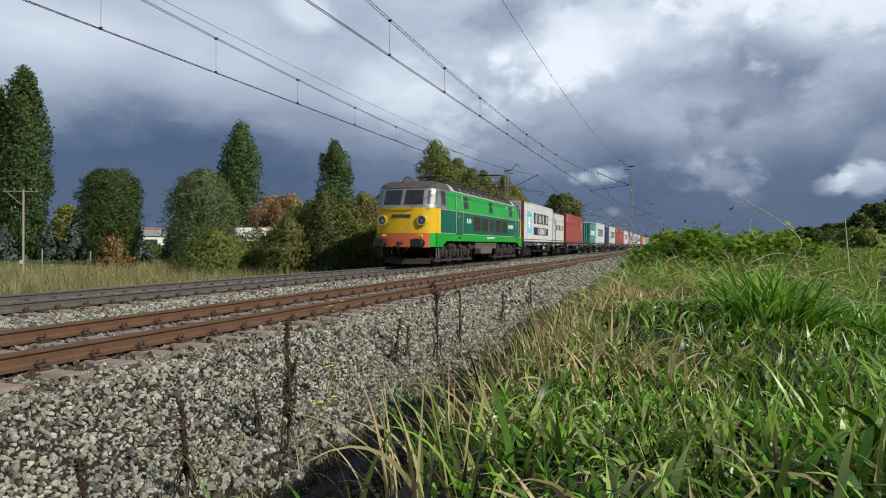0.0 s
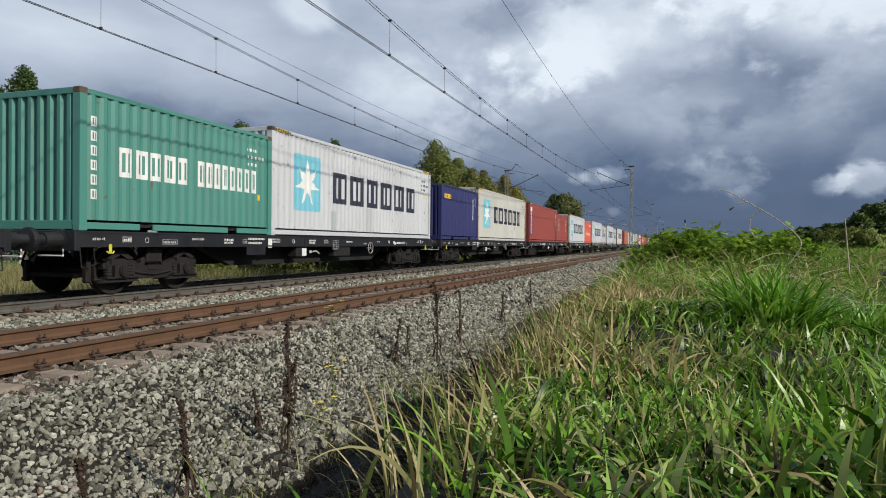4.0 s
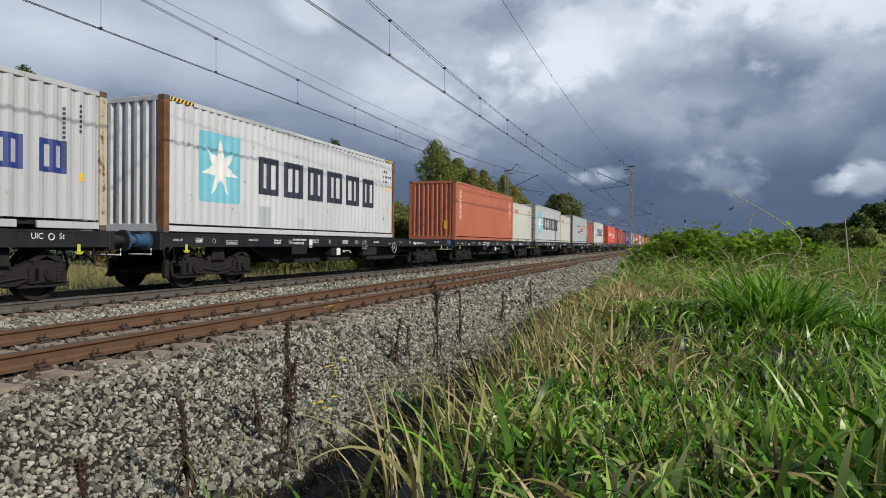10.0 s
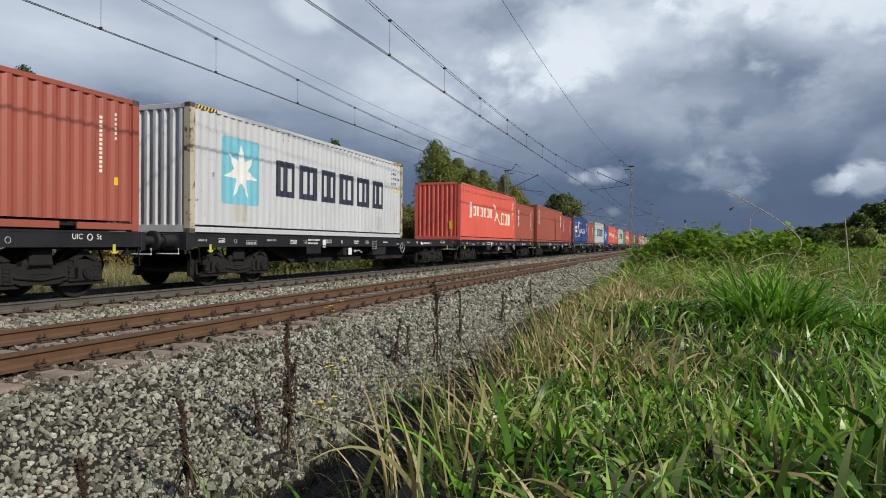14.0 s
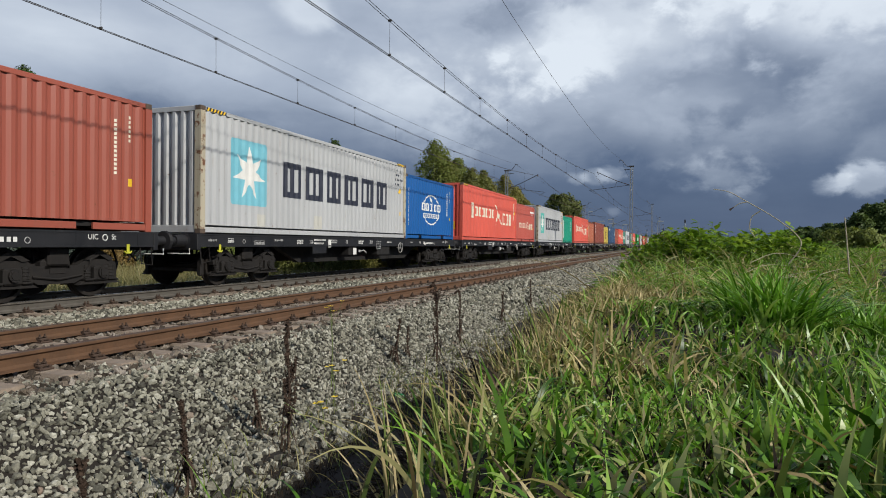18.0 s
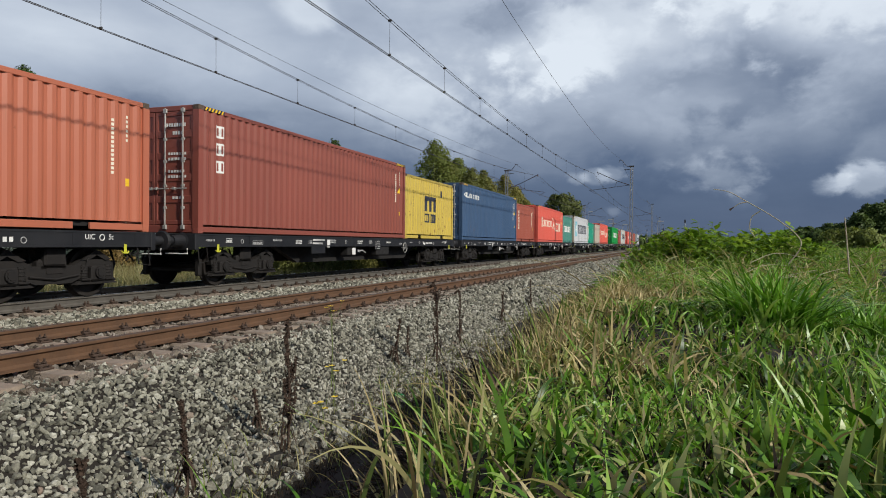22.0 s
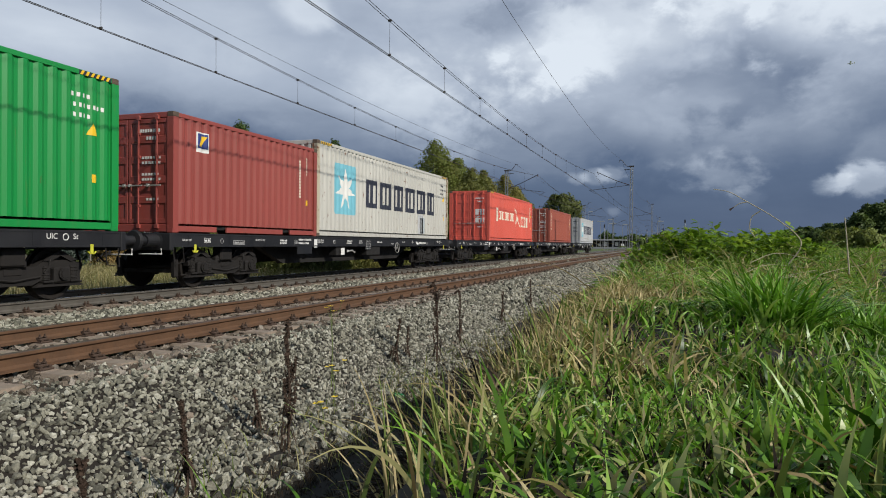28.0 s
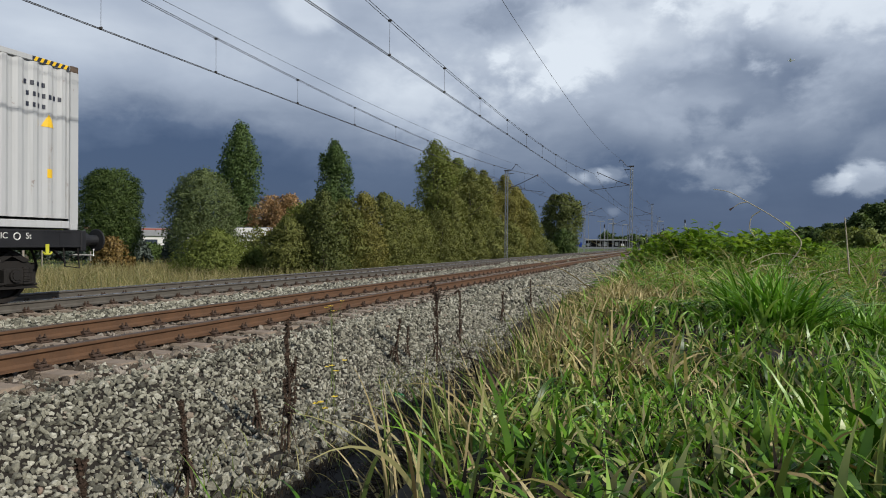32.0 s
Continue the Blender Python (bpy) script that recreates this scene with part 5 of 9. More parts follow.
def build_trees():
    tall = "tall columnar dark green poplar beyond the railway"
    tree("poplar", -55.2, 44.8, 17.1, 2.45, POPLAR, G_POPLAR, tall, 15000, 0.115, 0.14, 0.03, group="poplars")
    tree("poplar", -58.6, 45.2, 15.6, 1.25, POPLAR, G_POPLAR, tall, 8000, 0.115, 0.14, 0.03, group="poplars")
    tree("poplar", -52.0, 72.0, 16.8, 3.05, POPLAR, G_POPLAR, tall, 11000, 0.14, 0.10, 0.04, group="poplars")
    tree("poplar", -47.9, 89.3, 16.8, 3.1, POPLAR, G_POPLAR, tall, 10000, 0.15, 0.10, 0.04, group="poplars")
    tree("round_tree", -39.6, 39.2, 7.3, 2.3, BROAD, G_DARK, "dense rounded dark green tree on the lawn", 15000, 0.066, 0.05, 0.08, even=0.8)
    tree("willow", -31.8, 39.8, 7.1, 3.0, EGG, G_WILLOW, "grey-green bushy willow behind the grass", 14000, 0.066, 0.10, 0.05, even=0.6)
    tree("shrub", -24.0, 31.0, 2.55, 2.3, BUSH, G_SHRUB, "light green spreading shrub in the dry grass", 9000, 0.06, 0.2, 0.0, category="shrub", group="lineside shrubs")
    tree("shrub", -21.4, 32.0, 1.8, 1.3, BUSH, G_SHRUB, "light green spreading shrub in the dry grass", 3000, 0.08, 0.2, 0.0, category="shrub", group="lineside shrubs")
    tree("autumn_tree", -42.5, 64.7, 6.8, 2.9, ROUND, G_ORANGE, "orange autumn tree among the bushes", 4200, 0.13, 0.3, 0.15, even=0.1)
    tree("autumn_tree", -40.0, 64.0, 7.2, 2.3, ROUND, G_ORANGE, "orange autumn tree among the bushes", 3600, 0.13, 0.3, 0.15, even=0.1)
    tree("shrub", -25.8, 44.5, 4.9, 1.9, ROUND, G_YELLOW, "yellowing bush behind the hedge", 2000, 0.15, 0.2, 0.0, category="shrub", group="lineside shrubs")
    hedge = "olive green autumn bush beside the far track"
    for x, y, h, r in ((-19.0, 30.4, 3.2, 1.5), (-18.6, 32.2, 4.2, 1.7), (-17.4, 31.3, 4.6, 1.5), (-16.9, 32.8, 4.4, 1.6), (-16.2, 33.6, 4.7, 1.5), (-16.0, 35.8, 4.9, 1.7),
                       (-15.9, 37.6, 4.4, 1.5), (-16.0, 40.0, 4.3, 1.6), (-16.6, 43.0, 4.2, 1.7), (-16.2, 46.5, 4.4, 1.6)):
        tree("shrub", x, y, h, r, BUSH, random.choice((G_OLIVE, G_OLIVE, G_HEDGE, G_YELLOW)), hedge, 5600, 0.06, 0.22, 0.0, category="shrub", group="lineside shrubs")
    for x, y, h, r, m in ((-18.5, 51.5, 10.4, 2.2, G_SHRUB), (-18.0, 52.4, 9.6, 2.0, G_OLIVE), (-18.6, 58.0, 9.7, 2.2, G_SHRUB), (-17.2, 57.4, 8.7, 2.0, G_OLIVE),
                          (-16.9, 60.5, 8.9, 1.3, G_OLIVE), (-17.4, 64.0, 8.6, 1.8, G_YELLOW), (-16.6, 67.5, 9.0, 1.8, G_YELLOW), (-16.3, 71.5, 8.2, 1.8, G_YELLOW), (-15.9, 75.0, 7.0, 1.6, G_OLIVE),
                          (-16.5, 80.0, 6.0, 1.8, G_OLIVE)):
        tree("lineside_tree", x, y, h, r, EGG, m, "olive and yellow autumn tree beside the railway", 7500, 0.078, 0.2, 0.04, group="lineside trees")
    for y in (50, 54, 58, 62, 66, 70, 75, 81):
        tree("shrub", -15.6 - 0.8 * random.random(), y, 3.6 + random.random(), 1.6, BUSH, G_OLIVE, hedge, 2800, 0.10, 0.26, 0.0, category="shrub", group="lineside shrubs")
    tree("round_tree", -19.2, 121, 11.0, 3.9, BROAD, G_HEDGE, "rounded dark green tree beside the railway", 6500, 0.18, 0.10, 0.06, even=0.4)
    tree("shrub", -17.6, 112, 4.4, 2.6, BUSH, G_DARK, "dark green bush beside the railway", 1300, 0.2, 0.2, 0.0, category="shrub", group="lineside shrubs")
    tree("spruce", -52.0, 47.6, 4.6, 1.9, CONE, G_SPRUCE, "blue-grey spruce on the lawn", 1800, 0.17, 0.15, 0.02)
    tree("spruce", -49.0, 47.0, 3.9, 1.7, CONE, G_SPRUCE, "blue-grey spruce on the lawn", 1500, 0.17, 0.15, 0.02)
    tree("spruce", -38.0, 44.5, 4.2, 1.6, CONE, G_SPRUCE, "blue-grey spruce on the lawn", 1500, 0.16, 0.15, 0.02)
    tree("shrub", -32.9, 32.7, 2.2, 1.15, BUSH, G_RUSTY, "rusty orange bush before the round tree", 1500, 0.11, 0.15, 0.0, category="shrub")
    tree("round_tree", -62.7, 56.0, 5.8, 1.75, ROUND, G_LIGHT, "light green rounded tree behind the lawn", 2600, 0.14, 0.08, 0.15)
    for k in range(9):
        tree("shrub", -58 + 5.0 * k, 50 + 1.0 * k, 1.7, 2.6, BUSH, G_DARK, "dark clipped hedge along the lawn", 900, 0.17, 0.08, 0.0, category="hedge", group="lawn hedges")
    # wooded rise over the field, far away
    r = np.random.default_rng(5)
    for k in range(15):
        q = k / 14
        px = 1378 + 250 * q
        d = 165 + r.uniform(-10, 25)
        w = view_way(px, 430)
        s = d / math.hypot(w.x, w.y)
        top = np.interp(px, [1350, 1390, 1450, 1500, 1540, 1568, 1640], [424, 414, 404, 393, 374, 366, 352]) + r.uniform(-3, 6)
        h = (434 - top) / 1190 * d + 0.4
        tree("far_tree", w.x * s, w.y * s, h, 2.6 + 0.1 * h, ROUND, G_DARK, "dark wood on a rise beyond the field", 2600, 0.34, 0.16, 0.02, group="far woods", z=0.7)
    for px, h in ((1475, 2.7), (1505, 3.1), (1535, 2.9)):
        w = view_way(px, 430)
        s = 112 / math.hypot(w.x, w.y)
        tree("shrub", w.x * s, w.y * s, h, 2.6, BUSH, G_SHRUB, "yellowing bush before the far wood", 1500, 0.25, 0.15, 0.0, category="shrub", z=0.7)
    for k in range(10):
        tree("far_tree", -40 + 5.5 * k, 430 + 30 * (k % 3), 7 + 3 * r.random(), 6, ROUND, G_DARK, "low dark trees on the horizon", 500, 0.9, 0.2, 0.0, group="far woods")
    # bushes round the foot of the lineside tree, spruces and thin bushes before the white buildings
    for x, y, h, q, m, words in ((-20.4, 108, 3.0, 2.4, G_HEDGE, "low green bush at the tree's foot"), (-16.9, 114, 4.6, 1.9, G_WILLOW, "grey-green bush at the tree's foot"), (-18.8, 104, 2.4, 2.0, G_HEDGE, "low green bush at the tree's foot")):
        tree("shrub", x, y, h, q, BUSH, m, words, 1800, 0.16, 0.2, 0.0, category="shrub", group="lineside shrubs")
    for px, d, h, q in ((8, 70, 3.3, 1.5), (88, 72, 3.2, 1.3), (243, 64, 3.5, 1.2), (304, 60, 2.7, 1.0)):
        w = view_way(px, 430)
        s = d / math.hypot(w.x, w.y)
        tree("spruce", w.x * s, w.y * s, h, q, CONE, G_SPRUCE, "blue-grey spruce on the lawn", 1500, 0.15, 0.15, 0.02, even=0.3)
    for px, d, h, q, m, n in ((455, 49, 2.9, 1.5, G_OLIVE, 700), (486, 50, 3.2, 1.3, G_ORANGE, 500), (532, 46, 4.6, 1.6, G_LIGHT, 3200)):
        w = view_way(px, 430)
        s = d / math.hypot(w.x, w.y)
        tree("shrub", w.x * s, w.y * s, h, q, ROUND, m, "thin autumn bush before the white building" if n < 1000 else "yellow-green bush behind the hedge", n, 0.09, 0.3, 0.0, category="shrub", group="lineside shrubs")
    for k in range(8):
        tree("far_tree", -190 + 17 * k, 150 + 6 * k, 6 + 2 * r.random(), 6, ROUND, G_DARK, "low dark trees behind the buildings", 600, 0.8, 0.2, 0.0, group="far woods")


build_trees()
# ---- the train ----
PAINT = dict(
    white=((0.535, 0.55, 0.568), 0.3, 0.22), stained=((0.545, 0.555, 0.55), 0.5, 0.55), oldwhite=((0.52, 0.515, 0.47), 0.45, 0.35), cream=((0.53, 0.54, 0.475), 0.3, 0.25), grey=((0.45, 0.464, 0.475), 0.2, 0.2),
    redbrown=((0.29, 0.062, 0.050), 0.15, 0.2), brown=((0.25, 0.068, 0.048), 0.12, 0.2), rust=((0.33, 0.085, 0.055), 0.12, 0.2), orange=((0.44, 0.135, 0.075), 0.1, 0.15),
    fadedred=((0.47, 0.10, 0.075), 0.2, 0.25), red=((0.67, 0.115, 0.08), 0.12, 0.15), teal=((0.07, 0.24, 0.195), 0.2, 0.25), green=((0.012, 0.28, 0.18), 0.15, 0.12), emerald=((0.006, 0.25, 0.05), 0.06, 0.1),
    blue=((0.022, 0.058, 0.20), 0.15, 0.2), azure=((0.006, 0.10, 0.34), 0.1, 0.1), navy=((0.028, 0.032, 0.12), 0.1, 0.1), slate=((0.042, 0.088, 0.175), 0.15, 0.15),
    yellow=((0.56, 0.42, 0.075), 0.55, 0.5), pale=((0.38, 0.425, 0.44), 0.3, 0.2), beige=((0.46, 0.41, 0.34), 0.25, 0.2))
M_PAINT = {k: paint_mat("paint_" + k, c, r, d) for k, (c, r, d) in PAINT.items()}
M_POSTRUST = paint_mat("rusty_cream_post", (0.48, 0.43, 0.32), 1.1, 0.5)
M_POSTDARK = plain_mat("rusted_post", (0.17, 0.078, 0.034), 0.85, 0, 0.75, 3.0, 0.3)
M_CAST = plain_mat("casting_steel", (0.11, 0.08, 0.06), 0.8, 0.2, 0.4, 12)
# near-black; on undersides and in recesses it carries their shade
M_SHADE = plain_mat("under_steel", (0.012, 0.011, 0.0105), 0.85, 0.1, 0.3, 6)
M_INK = plain_mat("marking_black", (0.022, 0.026, 0.045), 0.5, 0, 0.25, 4)
M_WHITE = plain_mat("marking_white", (0.72, 0.72, 0.69), 0.5, 0, 0.1, 4)
M_CREAMINK = plain_mat("marking_cream", (0.72, 0.68, 0.55), 0.5, 0, 0.1, 4)
M_SKYBLUE = plain_mat("marking_light_blue", (0.17, 0.47, 0.57), 0.5, 0, 0.12, 3)
M_AQUA = plain_mat("marking_aqua", (0.10, 0.42, 0.38), 0.5, 0, 0.12, 3)
M_DEEPBLUE = plain_mat("marking_blue", (0.02, 0.042, 0.19), 0.5, 0, 0.15, 4)
M_ORANGEINK = plain_mat("marking_orange", (0.75, 0.36, 0.13), 0.5, 0, 0.1, 4)
M_REDINK = plain_mat("marking_red", (0.62, 0.04, 0.06), 0.5, 0, 0.15, 4)
M_YELLOWINK = plain_mat("sticker_yellow", (0.80, 0.50, 0.02), 0.5, 0, 0.1, 6)
M_GREYROD = plain_mat("galvanised_rod", (0.45, 0.44, 0.41), 0.5, 0.5, 0.25, 6)

LEN = {20: 6.058, 40: 12.192}
POST, OUT, DEEP = 0.165, 1.214, 0.036


def wave(L):
    """Plan line of a corrugated side wall: (along, out)."""
    y0, y1 = POST, L - POST
    n = round((y1 - y0) / 0.278)
    p = (y1 - y0) / n
    line = [(y0, OUT - DEEP)]
    for i in range(n):
        a = y0 + i * p
        line += [(a + p * 0.12, OUT - DEEP), (a + p * 0.37, OUT), (a + p * 0.63, OUT), (a + p * 0.88, OUT - DEEP)]
    return line + [(y1, OUT - DEEP)]


def end_wave(pitch=0.235):
    x0, x1 = -1.07, 1.07
    n = round((x1 - x0) / pitch)
    p = (x1 - x0) / n
    line = [(x0, 0.078)]
    for i in range(n):
        a = x0 + i * p
        line += [(a + p * 0.1, 0.078), (a + p * 0.30, 0.014), (a + p * 0.60, 0.014), (a + p * 0.80, 0.078)]
    return line + [(x1, 0.078)]


MESHES = {}
PATCHED = []


def cached(key, build):
    if key not in MESHES:
        MESHES[key] = build()
    return MESHES[key]


def sheet(line, z0, z1, put, back):
    """A bent sheet with thickness, from a plan line; put maps (along, out, z) into space."""
    b = B()
    n = len(line)
    vs = [put(a, o, z) for a, o in line for z in (z0, z1)] + [put(a, o - back, z) for a, o in line for z in (z0, z1)]
    fs = []
    for i in range(n - 1):
        fs += [(2 * i, 2 * i + 2, 2 * i + 3, 2 * i + 1), (2 * n + 2 * i, 2 * n + 2 * i + 1, 2 * n + 2 * i + 3, 2 * n + 2 * i + 2),
               (2 * i + 1, 2 * i + 3, 2 * n + 2 * i + 3, 2 * n + 2 * i + 1), (2 * i, 2 * n + 2 * i, 2 * n + 2 * i + 2, 2 * i + 2)]
    return b.add(vs, fs)


def side_mesh(size, H, s):
    return sheet(wave(LEN[size]), 0.20, H - 0.10, lambda a, o, z: (s * o, a, z), 0.004).mesh("side_wall", M_SHADE)


def end_mesh(H, L, front):
    return sheet([(a, -o) for a, o in end_wave()], 0.19, H - 0.11, lambda a, o, z: (a, -o if front else L + o, z), 0.004).mesh("end_wall", M_SHADE)


def frame_bits(size, H):
    """Meshes of the frame: rails, roof, floor, posts, castings."""
    L = LEN[size]
    out = {}
    for s in (-1, 1):
        a, b_ = sorted((s * 1.16, s * 1.219))
        out["top_rail", s] = B().box(a, b_, 0.17, L - 0.17, H - 0.105, H - 0.012, 0.008)
        low = B()
        a2, b2 = sorted((s * 1.165, s * 1.216))
        if size == 20:
            cuts = [0.17, 1.45, 1.82, 4.24, 4.61, L - 0.17]
            for i in (0, 2, 4):
                low.box(a2, b2, cuts[i], cuts[i + 1], 0.03, 0.155, 0.006)
        else:
            low.box(a2, b2, 0.17, L - 0.17, 0.03, 0.155, 0.006)
        out["bottom_rail", s] = low
    out["roof"] = sheet([(y, z) for y, z in roof_line(L)], -1.16, 1.16, lambda a, o, z: (z, a, H - 0.03 + o), 0.004)
    out["underframe"] = B().box(-1.12, 1.12, 0.1, L - 0.1, 0.09, 0.17)
    out["sill"] = [B().box(-1.06, 1.06, *sorted(yy), 0.02, 0.19, 0.01) for yy in ((0.01, 0.07), (L - 0.07, L - 0.01))]
    out["header"] = [B().box(-1.06, 1.06, *sorted(yy), H - 0.125, H - 0.006, 0.01) for yy in ((0.008, 0.07), (L - 0.07, L - 0.008))]
    return out


def roof_line(L):
    line, n = [], int((L - 0.3) / 0.21)
    for i in range(n):
        a = 0.15 + i * (L - 0.3) / n
        line += [(a, 0.0), (a + 0.06, 0.018), (a + 0.12, 0.018), (a + 0.17, 0.0)]
    return line + [(L - 0.15, 0.0)]


def post_mesh(H):
    sec = [(-0.0, 0.0), (0.165, 0.0), (0.165, 0.03), (0.06, 0.045), (0.045, 0.165), (0.0, 0.165)]
    return B().prism(sec, "z", 0.11, H - 0.11)


def cast_mesh():
    b = B().box(-0.002, 0.178, -0.002, 0.162, 0, 0.118, 0.012)
    b.box(0.045, 0.115, -0.004, 0.0, 0.035, 0.085)
    b.box(-0.004, 0.0, 0.045, 0.115, 0.035, 0.085)
    return b


def door_leaf(H):
    """One leaf of the doors, with pressed panels; hinge at x = 0, closing edge at x = 1.06."""
    b = B().box(0.0, 1.06, 0.03, 0.05, 0.2, H - 0.135)
    b.box(0.0, 0.07, 0.012, 0.04, 0.2, H - 0.135, 0.006)
    b.box(0.99, 1.06, 0.012, 0.04, 0.2, H - 0.135, 0.006)
    n = 5
    for i in range(n + 1):
        z = 0.2 + (H - 0.335 - 0.1) * i / n
        b.box(0.06, 1.0, 0.012, 0.04, z, z + (0.1 if i in (0, n) else 0.16), 0.008)
    return b


def rod_mesh(H):
    b = B().cyl((0, -0.018, 0.1), (0, -0.018, H - 0.06), 0.019, 8)
    for z in (0.14, H - 0.12):
        b.box(-0.05, 0.05, -0.04, 0.012, z - 0.05, z + 0.05, 0.01)
    for z in (0.55, 1.05, 1.6, 2.1):
        b.box(-0.045, 0.045, -0.03, 0.012, z, z + 0.06, 0.006)
    return b


def handle_mesh():
    b = B().box(-0.02, 0.42, -0.045, -0.028, 1.0, 1.03, 0.005)
    b.box(0.30, 0.36, -0.05, 0.012, 0.985, 1.05, 0.008)
    return b


def clip_strip(poly, lo, hi):
    """Cuts a polygon (along, height) to lo..hi along."""
    for edge, sign in ((lo, 1), (hi, -1)):
        out = []
        for i in range(len(poly)):
            a, b = poly[i], poly[(i + 1) % len(poly)]
            ia, ib = sign * (a[0] - edge) >= 0, sign * (b[0] - edge) >= 0
            if ia:
                out.append(a)
            if ia != ib:
                t = (edge - a[0]) / (b[0] - a[0])
                out.append((edge, a[1] + t * (b[1] - a[1])))
        poly = out
        if len(poly) < 3:
            return []
    return poly


def on_wall(size, polys, lift=0.003):
    """Paint lying on the folds of the near side wall."""
    line = wave(LEN[size])
    b = B()
    for poly in polys:
        known = {}
        lo, hi = min(p[0] for p in poly), max(p[0] for p in poly)
        for (a0, o0), (a1, o1) in zip(line, line[1:]):
            if a1 <= lo or a0 >= hi or a1 - a0 < 1e-6:
                continue
            c = clip_strip(poly, a0, a1)
            if len(c) >= 3:
                face = []
                for y, z in c:
                    key = (round(y, 5), round(z, 5))
                    if key not in known:
                        known[key] = len(b.v)
                        b.v.append((o0 + (o1 - o0) * (y - a0) / (a1 - a0) + lift, y, z))
                    if known[key] not in face:
                        face.append(known[key])
                if len(face) >= 3:
                    b.f.append(tuple(face))
    return b


def rect(y0, y1, z0, z1):
    return [(y0, z0), (y1, z0), (y1, z1), (y0, z1)]


def rrect(y0, y1, z0, z1, r=0.09):
    """A rectangle with rounded corners."""
    out = []
    for cy, cz, a0 in ((y1 - r, z1 - r, 0), (y0 + r, z1 - r, 90), (y0 + r, z0 + r, 180), (y1 - r, z0 + r, 270)):
        out += [(cy + r * math.cos(radians(a0 + k * 22.5)), cz + r * math.sin(radians(a0 + k * 22.5))) for k in range(5)]
    return out


def star(cy, cz, r, points=7, inner=0.36, squeeze=1.0):
    out = []
    for k in range(points * 2):
        a = math.pi / 2 + math.pi * k / points
        q = r if k % 2 == 0 else r * inner
        out.append((cy + q * squeeze * math.cos(a), cz + q * math.sin(a)))
    return [out]


def oval(cy, cz, ry, rz, w, n=28, arc=(0, 1)):
    out = []
    for k in range(n):
        a0, a1 = (2 * math.pi * (arc[0] + (arc[1] - arc[0]) * j / n) for j in (k, k + 1))
        out.append([(cy + ry * math.cos(a0), cz + rz * math.sin(a0)), (cy + ry * math.cos(a1), cz + rz * math.sin(a1)),
                    (cy + (ry - w) * math.cos(a1), cz + (rz - w) * math.sin(a1)), (cy + (ry - w) * math.cos(a0), cz + (rz - w) * math.sin(a0))])
    return out


# a plain barred box, the same for every letter, stands for lettering
def barred_box(w=0.17):
    k = 1.2 * w
    return [rect(0, k, 0, 1), rect(1 - k, 1, 0, 1), rect(k, 1 - k, 1 - w, 1), rect(k, 1 - k, 0, w), rect(0.5 - k / 2, 0.5 + k / 2, w, 1 - w)]


def strokes(n, y0, y1, z0, z1, gap=0.22):
    """A row of n lettering places, each a barred box."""
    p = (y1 - y0 + gap * (y1 - y0) / n) / n
    w = p * (1 - gap)
    return [[[(y0 + i * p + w * a, z0 + (z1 - z0) * b) for a, b in q] for q in barred_box()] for i in range(n)]


def column(n, y0, y1, z1, z0, gap=0.3):
    """Lettering blocks one under the other, from z1 down to z0."""
    p = (z1 - z0) / n
    return [q for i in range(n) for q in strokes(1, y0, y1, z1 - (i + 1) * p + gap * p, z1 - i * p)]


def small_text(y0, y1, z0, z1, n):
    """Writing too small to read: bars."""
    p = (y1 - y0) / n
    return [rect(y0 + i * p, y0 + i * p + p * 0.5, z0 + 0.15 * (z1 - z0), z1 - 0.15 * (z1 - z0)) for i in range(n)]


def rear_codes(size, up):
    """Upright strips of code and small plates near the rear end."""
    L = LEN[size]
    b = [rect(L - 0.945, L - 0.90, up - 1.40 + 0.083 * i, up - 1.40 + 0.083 * i + 0.055) for i in range(13)]
    return b + [rect(L - 0.615, L - 0.57, up - 0.75 + 0.09 * i, up - 0.75 + 0.09 * i + 0.055) for i in range(6)]


def top_codes(size, up):
    L = LEN[size]
    return small_text(L - 1.05, L - 0.6, up - 0.42, up - 0.31, 4) + small_text(L - 1.0, L - 0.3, up - 0.60, up - 0.49, 7) + small_text(L - 1.0, L - 0.6, up - 0.78, up - 0.67, 4)


def bird(y, z, k):
    return [[(y, z + 1.25 * k), (y + 0.55 * k, z + 1.15 * k), (y + 0.95 * k, z + 0.72 * k), (y + 0.55 * k, z + 0.95 * k)],
            [(y + 0.72 * k, z + 0.78 * k), (y + 1.35 * k, z + 0.62 * k), (y + 1.2 * k, z + 0.38 * k), (y + 0.6 * k, z + 0.42 * k)],
            [(y + 0.6 * k, z + 0.42 * k), (y + 0.95 * k, z + 0.45 * k), (y + 0.55 * k, z + 0.15 * k), (y + 0.3 * k, z - 0.1 * k)],
            [(y + 1.05 * k, z + 0.42 * k), (y + 1.25 * k, z + 0.42 * k), (y + 2.1 * k, z + 0.0 * k), (y + 1.9 * k, z - 0.05 * k)]]


